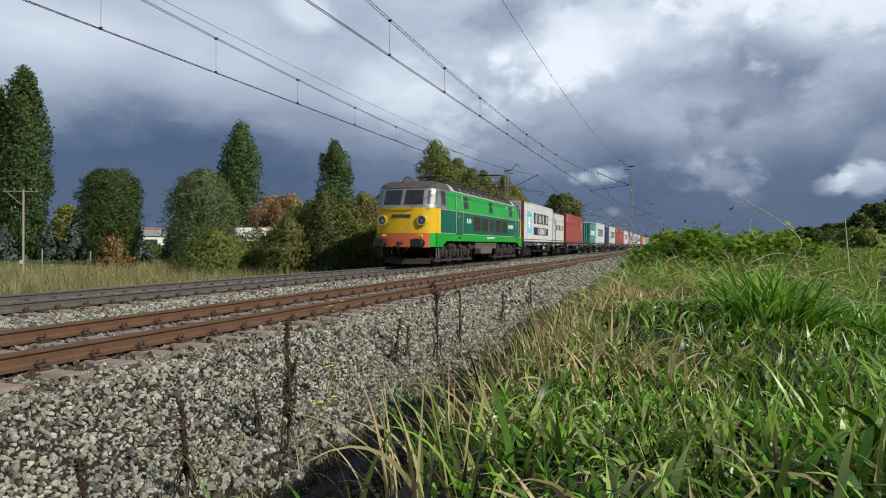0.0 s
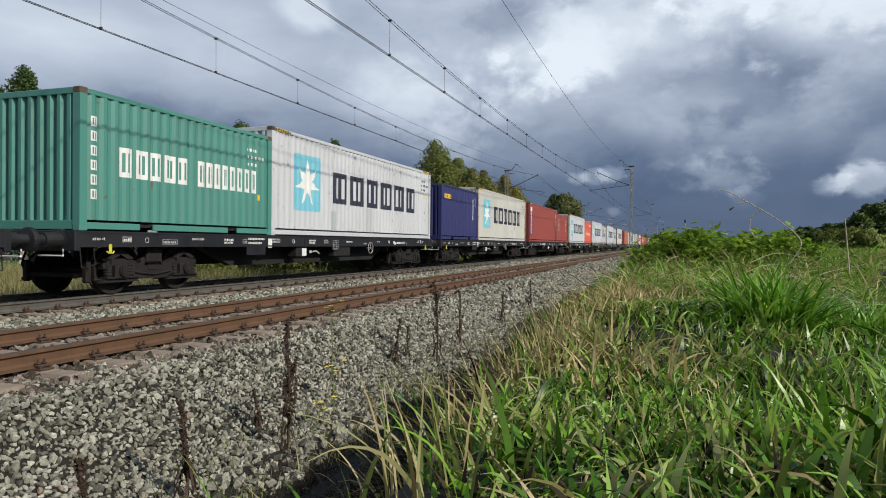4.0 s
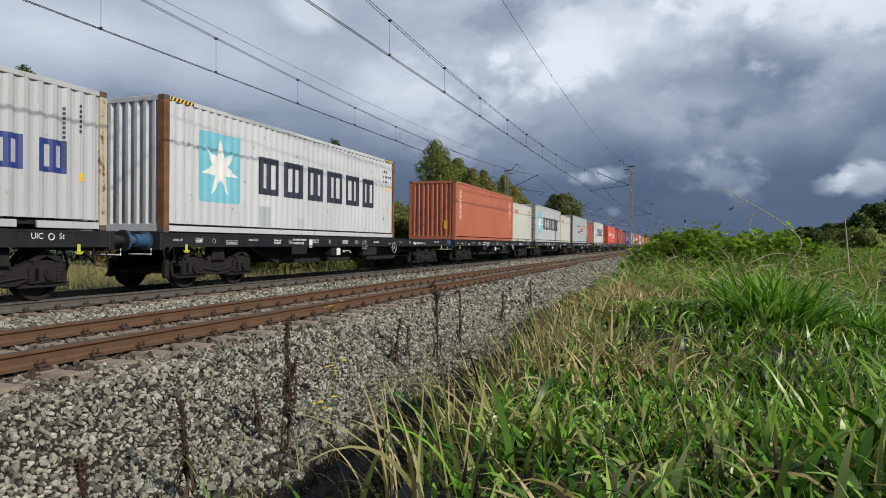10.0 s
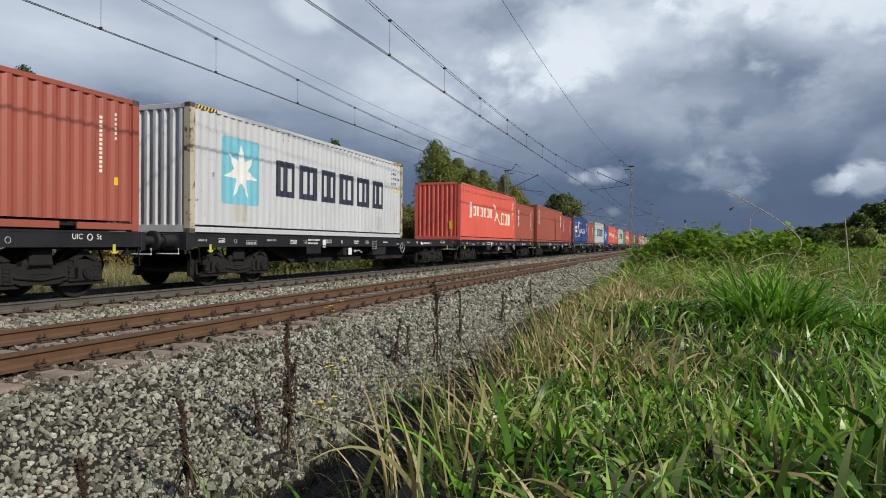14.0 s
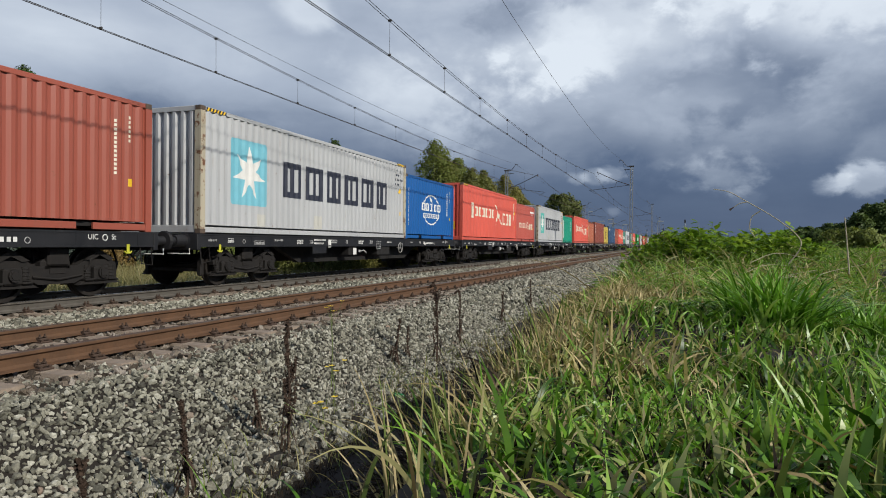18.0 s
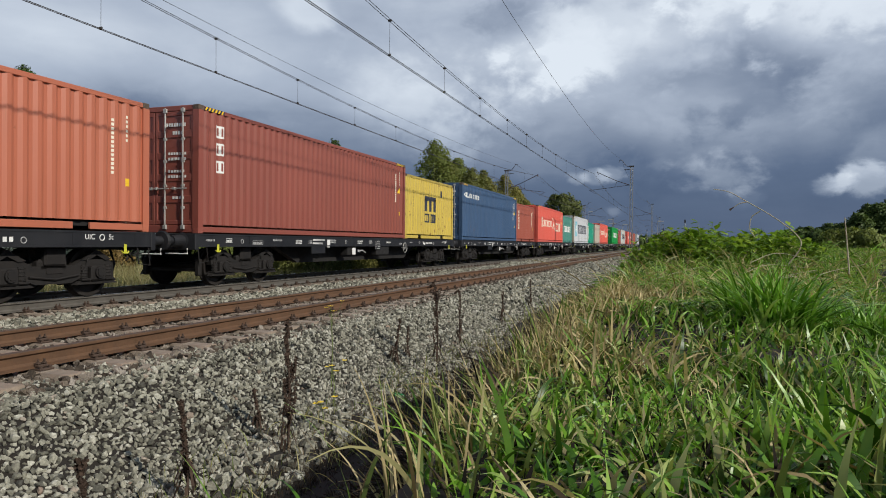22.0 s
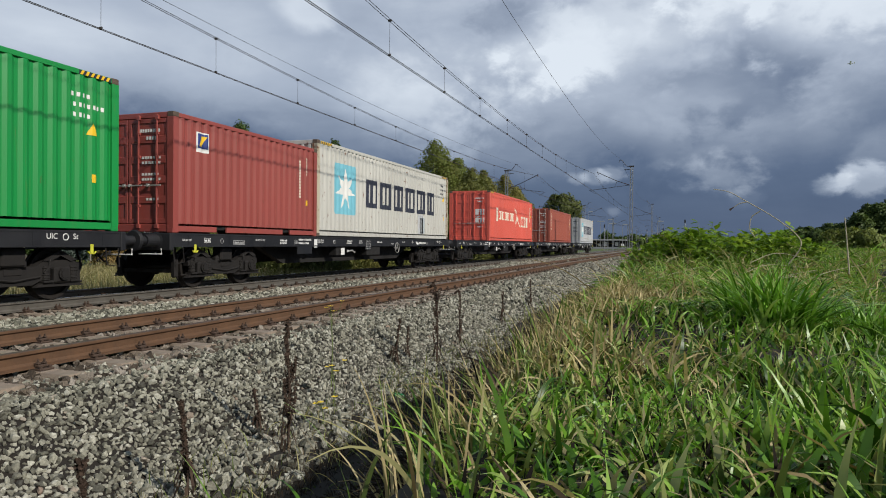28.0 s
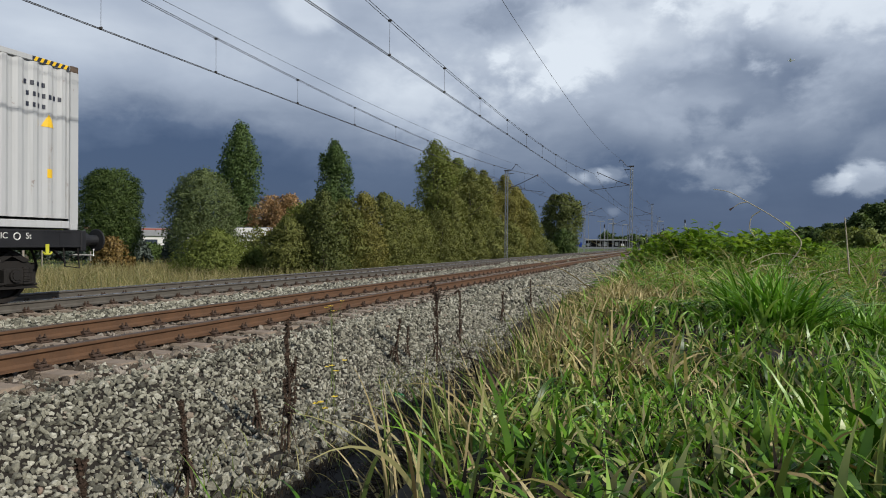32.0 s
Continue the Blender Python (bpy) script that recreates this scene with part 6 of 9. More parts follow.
def marks_for(style, size, H):
    """The painted marks of a container side: list of (name, material, shapes, label)."""
    L, up = LEN[size], H - 0.1
    if style == "star40":
        sq, a = M_SKYBLUE, (1.09, 2.65, 0.73, 2.34)
        return [("emblem", sq, [rrect(*a)], "light blue square with rounded corners"), ("star", M_WHITE, star(1.87, 1.53, 0.68, 7, 0.40), "white seven-pointed star"),
                ("lettering", M_INK, strokes(6, 3.4, 10.4, 1.05, 2.02), "large dark lettering blocks"),
                ("code_marking", M_INK, top_codes(40, up), "small dark code bars")]
    if style == "star40aqua":
        q = marks_for("star40", size, H)
        q[0] = ("emblem", M_AQUA, [rrect(1.09, 2.65, 0.73, 2.34)], "sea-green square with rounded corners")
        return q
    if style == "star40two":
        return [("emblem_border", M_WHITE, [rrect(1.15, 2.84, 0.56, 2.28)], "white border"), ("emblem", M_SKYBLUE, [rrect(1.19, 2.8, 0.60, 2.24)], "light blue square with rounded corners"), ("star", M_WHITE, star(2.0, 1.45, 0.68, 7, 0.40), "white seven-pointed star"),
                ("lettering", M_INK, strokes(6, 3.75, 9.67, 1.40, 2.22) + strokes(7, 3.75, 9.67, 0.53, 1.13), "two rows of large dark lettering blocks"),
                ("patch", M_PAINT["cream"], [rect(2.9, 3.9, 0.22, 0.5)], "cream repair patch")]
    if style == "star20":
        return [("emblem", M_SKYBLUE, [rect(0.35, 1.15, 0.95, 1.75)], "light blue square"), ("star", M_WHITE, star(0.75, 1.35, 0.35, 7, 0.40), "white star"),
                ("lettering", M_INK, strokes(6, 1.6, 5.2, 1.12, 1.58), "dark lettering blocks")]
    if style == "bird40":
        return [("lettering", M_CREAMINK, strokes(7, 1.61, 6.25, 1.32, 1.83, 0.3) + strokes(1, 1.61, 2.0, 1.2, 2.0), "cream lettering blocks"),
                ("bird_shape", M_CREAMINK, bird(6.3, 1.0, 0.95), "cream winged shape"),
                ("lettering", M_CREAMINK, strokes(3, 8.4, 10.5, 1.0, 1.72, 0.25), "cream lettering blocks"),
                ("code_marking", M_CREAMINK, rear_codes(40, up), "small code bars")]
    if style == "bird20":
        return [("lettering", M_CREAMINK, strokes(7, 0.9, 3.3, 0.98, 1.3, 0.3), "cream lettering blocks"), ("bird_shape", M_CREAMINK, bird(3.3, 0.85, 0.48), "cream winged shape"),
                ("lettering", M_CREAMINK, strokes(3, 4.3, 5.4, 0.9, 1.3, 0.25), "cream lettering blocks"), ("code_marking", M_WHITE, [rect(4.4, 5.8, 2.1, 2.22), rect(5.0, 5.4, 1.92, 2.04)], "small white bars")]
    if style == "blue20":
        return [("lettering", M_DEEPBLUE, strokes(5, 1.3, 5.2, 0.98, 1.55, 0.35), "blue lettering blocks"),
                ("emblem", M_DEEPBLUE, oval(0.75, 1.95, 0.28, 0.3, 0.03) + [rect(0.72, 0.8, 1.72, 2.3), rect(0.3, 1.2, 1.6, 1.68)], "blue round emblem"),
                ("lettering", M_INK, strokes(4, 1.4, 2.9, 1.78, 2.08), "dark lettering blocks"), ("code_marking", M_INK, rear_codes(20, up), "small dark code bars")]
    if style == "red20":
        return [("lettering", M_REDINK, strokes(4, 0.75, 1.75, 1.93, 2.13), "small red lettering blocks"), ("code_marking", M_INK, top_codes(20, up), "small code bars")]
    if style == "col40":
        return [("lettering", M_CREAMINK, column(6, 0.67, 1.05, 2.5, 1.0), "cream lettering blocks one under the other"), ("code_marking", M_CREAMINK, rear_codes(40, up), "small code bars")]
    if style == "col20":
        return [("lettering", M_CREAMINK, column(6, 0.72, 1.05, 2.12, 0.8), "cream lettering blocks one under the other"), ("code_marking", M_CREAMINK, rear_codes(20, up), "small code bars")]
    if style == "three40":
        return [("lettering", M_WHITE, column(3, 0.62, 0.95, 2.52, 1.3), "white lettering blocks one under the other"), ("code_marking", M_CREAMINK, rear_codes(40, up), "small code bars")]
    if style == "three20":
        return [("lettering", M_WHITE, column(3, 0.85, 1.2, 2.15, 0.95), "white lettering blocks one under the other"), ("code_marking", M_CREAMINK, rear_codes(20, up), "small code bars")]
    if style == "panel40":
        return [("panel", M_WHITE, [rect(0.42, 0.9, 2.27, 2.58)], "white square"), ("panel", M_DEEPBLUE, [rect(0.42, 0.9, 0.48, 2.27)], "blue upright panel"),
                ("lettering", M_WHITE, column(6, 0.52, 0.8, 2.18, 0.55), "white lettering blocks"), ("code_marking", M_CREAMINK, rear_codes(40, up), "small code bars")]
    if style == "flag40":
        return [("panel", M_WHITE, [rect(0.56, 0.96, 2.17, 2.62)], "white square plate"), ("panel", M_DEEPBLUE, [rect(0.59, 0.93, 2.26, 2.59)], "blue square"),
                ("emblem", M_YELLOWINK, [[(0.63, 2.3), (0.72, 2.3), (0.90, 2.54), (0.7, 2.54)]], "yellow slanted shape"), ("code_marking", M_CREAMINK, rear_codes(40, up), "small code bars")]
    if style == "flag20":
        q = marks_for("flag40", 20, H)
        q[-1] = ("code_marking", M_CREAMINK, rear_codes(20, up), "small code bars")
        return [(n, m, [[(y + 0.2, z - 0.35) for y, z in p] for p in s], lb) if n != "code_marking" else (n, m, s, lb) for n, m, s, lb in q]
    if style == "script40":
        return [("emblem", M_WHITE, oval(2.05, 1.47, 0.95, 0.86, 0.06), "white oval line"), ("flag", M_WHITE, [rect(1.45, 1.52, 0.85, 2.1), rect(1.52, 2.75, 1.15, 1.85)], "white flag"),
                ("flag_cross", M_REDINK, [rect(1.9, 2.12, 1.15, 1.85), rect(1.52, 2.75, 1.42, 1.58)], "orange-red cross"),
                ("lettering", M_WHITE, oval(4.3, 1.95, 0.62, 0.45, 0.16, 14, (0.05, 0.62)) + oval(4.35, 1.1, 0.6, 0.42, 0.16, 14, (-0.42, 0.25)) + [[(3.75, 2.0), (3.95, 1.95), (4.95, 1.2), (4.85, 1.05)]] +
                 [q for i in range(9) for q in oval(5.3 + 0.5 * i, 1.36, 0.3, 0.27, 0.10, 10, (0.0, 0.5) if i % 2 else (0.5, 1.0))] + oval(6.05, 1.85, 0.2, 0.42, 0.09, 16), "white flowing lettering shapes"),
                ("patch", M_INK, [rect(6.0, 6.85, 0.12, 1.15)], "dark replaced panel"), ("code_marking", M_WHITE, rear_codes(40, up), "small code bars")]
    if style == "globe20":
        return [("emblem", M_WHITE, oval(3.0, 1.28, 1.05, 0.66, 0.06, 16, (0.03, 0.47)) + oval(3.0, 1.28, 1.05, 0.66, 0.06, 16, (0.53, 0.97)) + [[(2.7, 1.9), (2.82, 1.93), (3.2, 1.55), (3.05, 1.55)]], "white globe lines"),
                ("lettering", M_WHITE, strokes(5, 1.85, 4.15, 1.22, 1.55, 0.25) + strokes(8, 2.0, 4.05, 0.92, 1.12), "white lettering blocks"),
                ("code_marking", M_WHITE, rear_codes(20, up) + column(9, 0.28, 0.42, 2.05, 0.5), "small white code bars")]
    if style == "shipping20":
        return [("lettering", M_WHITE, strokes(5, 0.95, 2.85, 1.05, 1.62) + strokes(8, 3.2, 5.4, 1.05, 1.62, 0.2), "white lettering blocks"),
                ("code_marking", M_WHITE, top_codes(20, up) + column(6, 0.25, 0.42, 2.1, 0.5), "small white code bars")]
    if style == "label20":
        return [("panel", M_WHITE, [rect(0.5, 0.78, 0.45, 2.15)], "white upright panel"), ("lettering", M_DEEPBLUE, column(9, 0.56, 0.72, 2.1, 0.5), "dark letter shapes"),
                ("code_marking", M_WHITE, rear_codes(20, up), "small code bars")]
    if style == "yellow20":
        return [("emblem", M_INK, [rect(2.2, 2.5, 1.2, 1.75), rect(2.75, 3.05, 1.2, 1.7), rect(3.3, 3.6, 1.2, 1.75), rect(2.2, 3.6, 1.66, 1.85)] + strokes(2, 2.2, 3.6, 0.72, 1.1, 0.2), "black letter shapes"),
                ("code_marking", M_INK, column(12, 0.85, 0.98, 2.0, 0.5), "dark code bars"), ("streak", M_INK, [rect(4.3, 4.42, 1.9, 2.2)], "black scorch mark")]
    if style == "two40":
        return [("panel", M_DEEPBLUE, [rect(4.24, 5.7, 1.10, 1.93)], "deep blue panel"), ("panel", M_ORANGEINK, [rect(5.7, 8.51, 1.12, 1.86)], "orange panel"),
                ("lettering", M_WHITE, strokes(3, 4.4, 5.55, 1.3, 1.75), "white lettering blocks"), ("lettering", M_DEEPBLUE, strokes(8, 5.85, 8.35, 1.3, 1.68), "blue lettering blocks"),
                ("code_marking", M_WHITE, small_text(5.75, 7.77, 0.7, 0.8, 12) + rear_codes(40, up), "small white bars")]
    if style == "word40":
        return [("emblem", M_WHITE, oval(0.75, 2.33, 0.3, 0.13, 0.05, 12, (0.1, 0.8)) + [rect(0.85, 1.2, 2.2, 2.26), rect(0.7, 0.85, 2.24, 2.46)], "white wavy emblem"),
                ("lettering", M_WHITE, strokes(6, 1.32, 3.03, 2.2, 2.42, 0.25), "white lettering blocks"), ("code_marking", M_WHITE, rear_codes(40, up), "small code bars")]
    if style == "wide40":
        return [("lettering", M_WHITE, strokes(9, 2.52, 9.39, 1.15, 1.95, 0.06), "large white lettering blocks"), ("code_marking", M_WHITE, top_codes(40, up), "small white code bars")]
    if style == "code20":
        return [("lettering", M_YELLOWINK, strokes(4, 0.5, 1.4, 1.95, 2.15), "small yellow lettering blocks"), ("code_marking", M_WHITE, rear_codes(20, up), "small code bars")]
    return [("code_marking", M_CREAMINK, rear_codes(size, up), "small code bars")]


def container(size, colour, style, doors, label, post=None, stickers=True):
    """A freight container: front at y = 0, floor at z = 0, lit side at +x."""
    H = 2.896 if size == 40 else 2.591
    L = LEN[size]
    mat = M_PAINT[colour]
    pm = post or mat
    c = thing("shipping_container", label, "container", "containers on the train")
    bits = cached(("frame", size), lambda: {k: ([x.mesh("beam", M_SHADE) for x in v] if isinstance(v, list) else v.mesh("beam", M_SHADE)) for k, v in frame_bits(size, H).items()})
    for s in (-1, 1):
        painted(part("side_wall", cached(("side", size, s), lambda: side_mesh(size, H, s)), None, c), mat)
        painted(part("top_rail", bits["top_rail", s], None, c), mat)
        painted(part("bottom_rail", bits["bottom_rail", s], None, c), mat)
    painted(part("roof", bits["roof"], None, c), mat)
    part("underframe", bits["underframe"], None, c)
    for i in range(2):
        painted(part("end_sill", bits["sill"][i], None, c), mat)
        painted(part("end_header", bits["header"][i], None, c), mat)
    pmesh, cmesh = cached(("post", H), lambda: post_mesh(H).mesh("corner_post", M_SHADE)), cached("cast", lambda: cast_mesh().mesh("corner_casting", M_CAST))
    for x, y, r in ((1.219, 0, 90), (-1.219, 0, 0), (1.219, L, 180), (-1.219, L, -90)):
        q = painted(part("corner_post", pmesh, None, c, at=(x, y, 0)), pm)
        q.rotation_euler.z = radians(r)
        for z in (0, H - 0.118):
            k = painted(part("corner_casting", cmesh, None, c, at=(x, y, z)), M_CAST if (post or z > 1) else mat)
            k.rotation_euler.z = radians(r)
    for front in (True, False):
        if front == doors:
            for s in (-1, 1):
                leaf = painted(part("door", cached(("leaf", H), lambda: door_leaf(H).mesh("door", M_SHADE)), None, c, at=(s * 1.07, 0 if front else L, 0)), mat)
                leaf.rotation_euler.z = 0 if s == -1 and front else 0
                leaf.scale = (-s, 1 if front else -1, 1)
                for x in (0.27, 0.76):
                    rod = part("lock_rod", cached(("rod", H), lambda: rod_mesh(H).mesh("lock_rod", M_GREYROD)), None, leaf, at=(x, 0, 0))
                    painted(rod, M_GREYROD if colour in ("white", "grey", "oldwhite", "brown", "slate", "rust") else mat)
                    painted(part("handle", cached("handle", lambda: handle_mesh().mesh("handle", M_GREYROD)), None, leaf, at=(x - 0.1, 0, 0)), M_GREYROD)
            if front:
                txt = B()
                for x0, x1, z0, z1, n in ((0.32, 0.88, 2.42, 2.50, 8), (0.5, 0.8, 2.24, 2.32, 4), (0.38, 0.9, 1.78, 1.84, 7), (0.38, 0.9, 1.66, 1.72, 6), (0.38, 0.85, 1.38, 1.44, 6), (0.38, 0.9, 1.26, 1.32, 7), (0.5, 0.85, 0.78, 0.84, 4)):
                    z0, z1 = z0 * H / 2.9, z1 * H / 2.9
                    for i in range(n):
                        a = x0 + (x1 - x0) * i / n
                        txt.box(a, a + (x1 - x0) / n * 0.65, 0.004, 0.0095, z0, z1)
                tagged(part("code_marking", txt, M_WHITE if colour not in ("white", "grey", "oldwhite") else M_INK, c, "small code bars"), kind="stuff")
                if colour == "red":
                    part("placard", B().box(0.36, 0.56, 0.002, 0.011, 1.5, 1.84).box(0.66, 0.9, 0.002, 0.011, 1.5, 1.84).box(0.36, 0.56, 0.002, 0.011, 1.06, 1.34).box(0.66, 0.9, 0.002, 0.011, 1.06, 1.34), M_WHITE, c, "white placards")
                if style.startswith("star"):
                    part("emblem", B().box(-0.62, -0.4, 0.002, 0.0105, 2.1, 2.36), M_SKYBLUE, c, "light blue square")
        else:
            painted(part("end_wall", cached(("end", size, front), lambda: end_mesh(H, L, front)), None, c), mat)
            if front and style == "panel40":
                for i in range(6):
                    part("letter_block", B().box(0.08 + 0.15 * i, 0.17 + 0.15 * i, 0.006, 0.0125, 2.36, 2.50), M_WHITE, c, "white lettering bar")
            if front and size == 40 and style in ("col40", "bird40"):
                part("sticker", B().box(0.62, 0.8, 0.006, 0.0125, 0.55, 0.95), M_YELLOWINK, c, "yellow sticker")
    for order, (name, m, shapes, lb) in enumerate(marks_for(style, size, H)):
        top = 0.002 + 0.0018 * order
        if name == "lettering":
            for q in shapes:
                part("letter_block", on_wall(size, q if isinstance(q[0], list) else [q], top), m, c, lb)
        else:
            ob = part(name, on_wall(size, [p for q in shapes for p in (q if isinstance(q[0], list) else [q])], top), m, c, lb)
            if name == "code_marking":
                tagged(ob, kind="stuff")
    if stickers:
        part("sticker", on_wall(size, [rect(L - 0.62, L - 0.51, 0.88, 1.03)], 0.004), M_YELLOWINK, c, "yellow sticker")
        if size == 40:
            part("warning_triangle", on_wall(size, [[(L - 0.72, 1.74), (L - 0.47, 1.74), (L - 0.595, 1.96)]], 0.004), M_YELLOWINK, c, "yellow warning triangle")
            base, hz = B(), B()
            for a in (0.19, L - 0.91):
                base.box(1.2185, 1.2205, a, a + 0.72, H - 0.098, H - 0.02)
                for i in range(6):
                    q = a + 0.02 + 0.115 * i
                    hz.prism([(q, H - 0.098), (q + 0.055, H - 0.098), (q + 0.1, H - 0.02), (q + 0.045, H - 0.02)], "x", 1.2206, 1.2222)
            tagged(part("hazard_ground", cached("hazard ground", lambda: base.mesh("hazard_ground", M_INK)), None, c, "black ground of the hazard stripes"), kind="stuff")
            tagged(part("hazard_stripe", cached("hazard stripes", lambda: hz.mesh("hazard_stripe", M_YELLOWINK)), None, c, "yellow hazard stripes"), kind="stuff")
    # sheets let in where the wall was mended, in a slightly different white
    if colour in ("white", "grey", "oldwhite", "cream") and size == 40:
        PATCHED.append(c)
        r = random.Random(70 + len(PATCHED))
        for k in range(r.choice((1, 2, 2, 3))):
            y, wide, z0 = r.uniform(0.6, L - 1.4), r.uniform(0.25, 0.6), r.choice((0.22, 0.22, 0.3))
            part("mended_patch", on_wall(size, [rect(y, y + wide, z0, z0 + r.uniform(0.25, 0.8))], 0.0012), M_PAINT[r.choice(("pale", "grey", "white", "oldwhite"))], c, "mended patch of another white")
    return c


# ---- container wagon ----
M_MARK = plain_mat("faded_marking", (0.42, 0.42, 0.41), 0.6, 0, 0.35, 9)
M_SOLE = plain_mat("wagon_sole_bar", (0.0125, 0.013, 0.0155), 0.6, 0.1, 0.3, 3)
# grime, darkened further: the bogies' shade is put into the colour
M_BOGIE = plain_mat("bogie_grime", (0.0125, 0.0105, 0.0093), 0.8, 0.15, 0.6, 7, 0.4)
M_TREAD = plain_mat("wheel_steel", (0.026, 0.022, 0.019), 0.6, 0.4, 0.3, 8)
M_BLUEBUFFER = plain_mat("blue_buffer_paint", (0.03, 0.085, 0.16), 0.6, 0.1, 0.4, 5)
M_NEON = plain_mat("bright_yellow_green", (0.52, 0.52, 0.04), 0.55, 0, 0.25, 12)


def wheelset_mesh(r, gauge=0.7175):
    b = B()
    for s in (-1, 1):
        x = s * gauge
        prof = [(-0.068, 0.0), (-0.068, r * 0.22), (-0.02, r * 0.24), (0.0, r * 0.55), (-0.005, r * 0.82), (-0.03, r * 0.86), (-0.03, r + 0.028), (-0.004, r + 0.028), (0.006, r), (0.105, r - 0.004),
                (0.105, r * 0.86), (0.045, r * 0.82), (0.035, r * 0.5), (0.07, r * 0.24), (0.12, r * 0.2), (0.12, 0.0)]
        b.lathe([(h * s, q) for h, q in prof], (x, 0, 0), "x", 26)
        b.box(x + s * 0.036, x + s * 0.05, -0.03, 0.03, r * 0.3, r * 0.78)
    b.cyl((-1.05, 0, 0), (1.05, 0, 0), 0.08, 12)
    return b.mesh("wheelset", M_TREAD, False)


def y_bogie_frame(s):
    """Side frame of a two-axle freight bogie, on side s."""
    b = B()
    x0, x1 = sorted((s * 0.93, s * 1.07))
    top = [(-1.32, 0.60), (-1.20, 0.70), (-0.62, 0.70), (-0.42, 0.60), (0.42, 0.60), (0.62, 0.70), (1.20, 0.70), (1.32, 0.60), (1.30, 0.50), (1.12, 0.56), (0.70, 0.56), (0.55, 0.36), (0.36, 0.28), (-0.36, 0.28), (-0.55, 0.36), (-0.70, 0.56), (-1.12, 0.56), (-1.30, 0.50)]
    b.prism(top, "x", x0, x1)
    for y in (-0.9, 0.9):
        a0, a1 = sorted((s * 0.98, s * 1.16))
        b.box(a0, a1, y - 0.17, y + 0.17, 0.30, 0.58, 0.03)
        b.cyl((s * 1.15, y, 0.46), (s * 1.2, y, 0.46), 0.11, 12)
        for k in (-0.27, 0.27):
            b.cyl((s * 1.05, y + k, 0.36), (s * 1.05, y + k, 0.60), 0.075, 10)
            for z in (0.39, 0.45, 0.51, 0.57):
                b.ring((s * 1.05, y + k, z), 0.07, 0.016, "z", 10, 4)
            b.box(*sorted((s * 0.95, s * 1.15)), y + k - 0.1, y + k + 0.1, 0.31, 0.35, 0.01)
        # link plate over the axle box, its guards and the brake block hangers
        b.prism([(y - 0.34, 0.70), (y - 0.05, 0.86), (y + 0.05, 0.86), (y + 0.34, 0.70), (y + 0.2, 0.68), (y, 0.78), (y - 0.2, 0.68)], "x", *sorted((s * 1.06, s * 1.10)))
        b.prism([(y - 0.5, 0.24), (y + 0.5, 0.24), (y + 0.36, 0.31), (y - 0.36, 0.31)], "x", *sorted((s * 1.0, s * 1.10)))
        for k in (-0.56, 0.56):
            b.box(*sorted((s * 0.76, s * 0.9)), y + k - 0.06, y + k + 0.06, 0.24, 0.66, 0.03)
            b.tube([(s * 0.84, y + k, 0.88), (s * 0.9, y + k * 1.1, 0.6), (s * 0.86, y + k, 0.34)], 0.022, 5)
        b.cyl((s * 1.18, y, 0.46), (s * 1.215, y, 0.46), 0.075, 10)
        for k in range(4):
            b.cyl((s * 1.2, y + 0.085 * math.cos(1.57 * k + 0.8), 0.46 + 0.085 * math.sin(1.57 * k + 0.8)), (s * 1.212, y + 0.085 * math.cos(1.57 * k + 0.8), 0.46 + 0.085 * math.sin(1.57 * k + 0.8)), 0.014, 6)
        b.tube([(s * 1.1, y - 0.2, 0.72), (s * 1.13, y - 0.25, 0.62), (s * 1.1, y - 0.33, 0.48)], 0.018, 5)
    b.box(*sorted((s * 0.86, s * 1.12)), -0.22, 0.22, 0.60, 0.93, 0.03)
    b.tube([(s * 1.09, -0.5, 0.42), (s * 1.1, 0.0, 0.36), (s * 1.09, 0.5, 0.42)], 0.02, 5)
    b.tube([(s * 0.98, -1.45, 0.30), (s * 0.98, 1.45, 0.30)], 0.022, 5)
    b.box(*sorted((s * 1.06, s * 1.085)), -0.16, 0.16, 0.46, 0.56, 0.004)
    return b.mesh("side_frame", M_BOGIE)


def brake_mesh():
    b = B()
    b.box(-1.0, 1.0, -0.3, 0.3, 0.5, 0.72, 0.05)
    return b.mesh("bolster", M_BOGIE)


def brake_beam_mesh():
    """Cross beam whose ends carry the brake blocks."""
    b = B().box(-0.70, 0.70, -0.035, 0.035, 0.34, 0.42, 0.01)
    for s in (-1, 1):
        b.box(s * 0.74 - 0.05, s * 0.74 + 0.05, -0.05, 0.05, 0.3, 0.62, 0.02)
    return b.mesh("brake_beam", M_BOGIE)


def buffer_mesh(sign):
    """A buffer reaching towards sign along y, its plate at y = 0."""
    b = B()
    s = -sign
    b.lathe([(0, 0.0), (0.0, 0.18), (s * 0.03, 0.215), (s * 0.045, 0.2), (s * 0.06, 0.10), (s * 0.26, 0.09), (s * 0.26, 0.125), (s * 0.58, 0.14), (s * 0.6, 0.19), (s * 0.62, 0.19), (s * 0.62, 0.0)], (0, 0, 0), "y", 18)
    return b.mesh("buffer", M_SOLE, False)


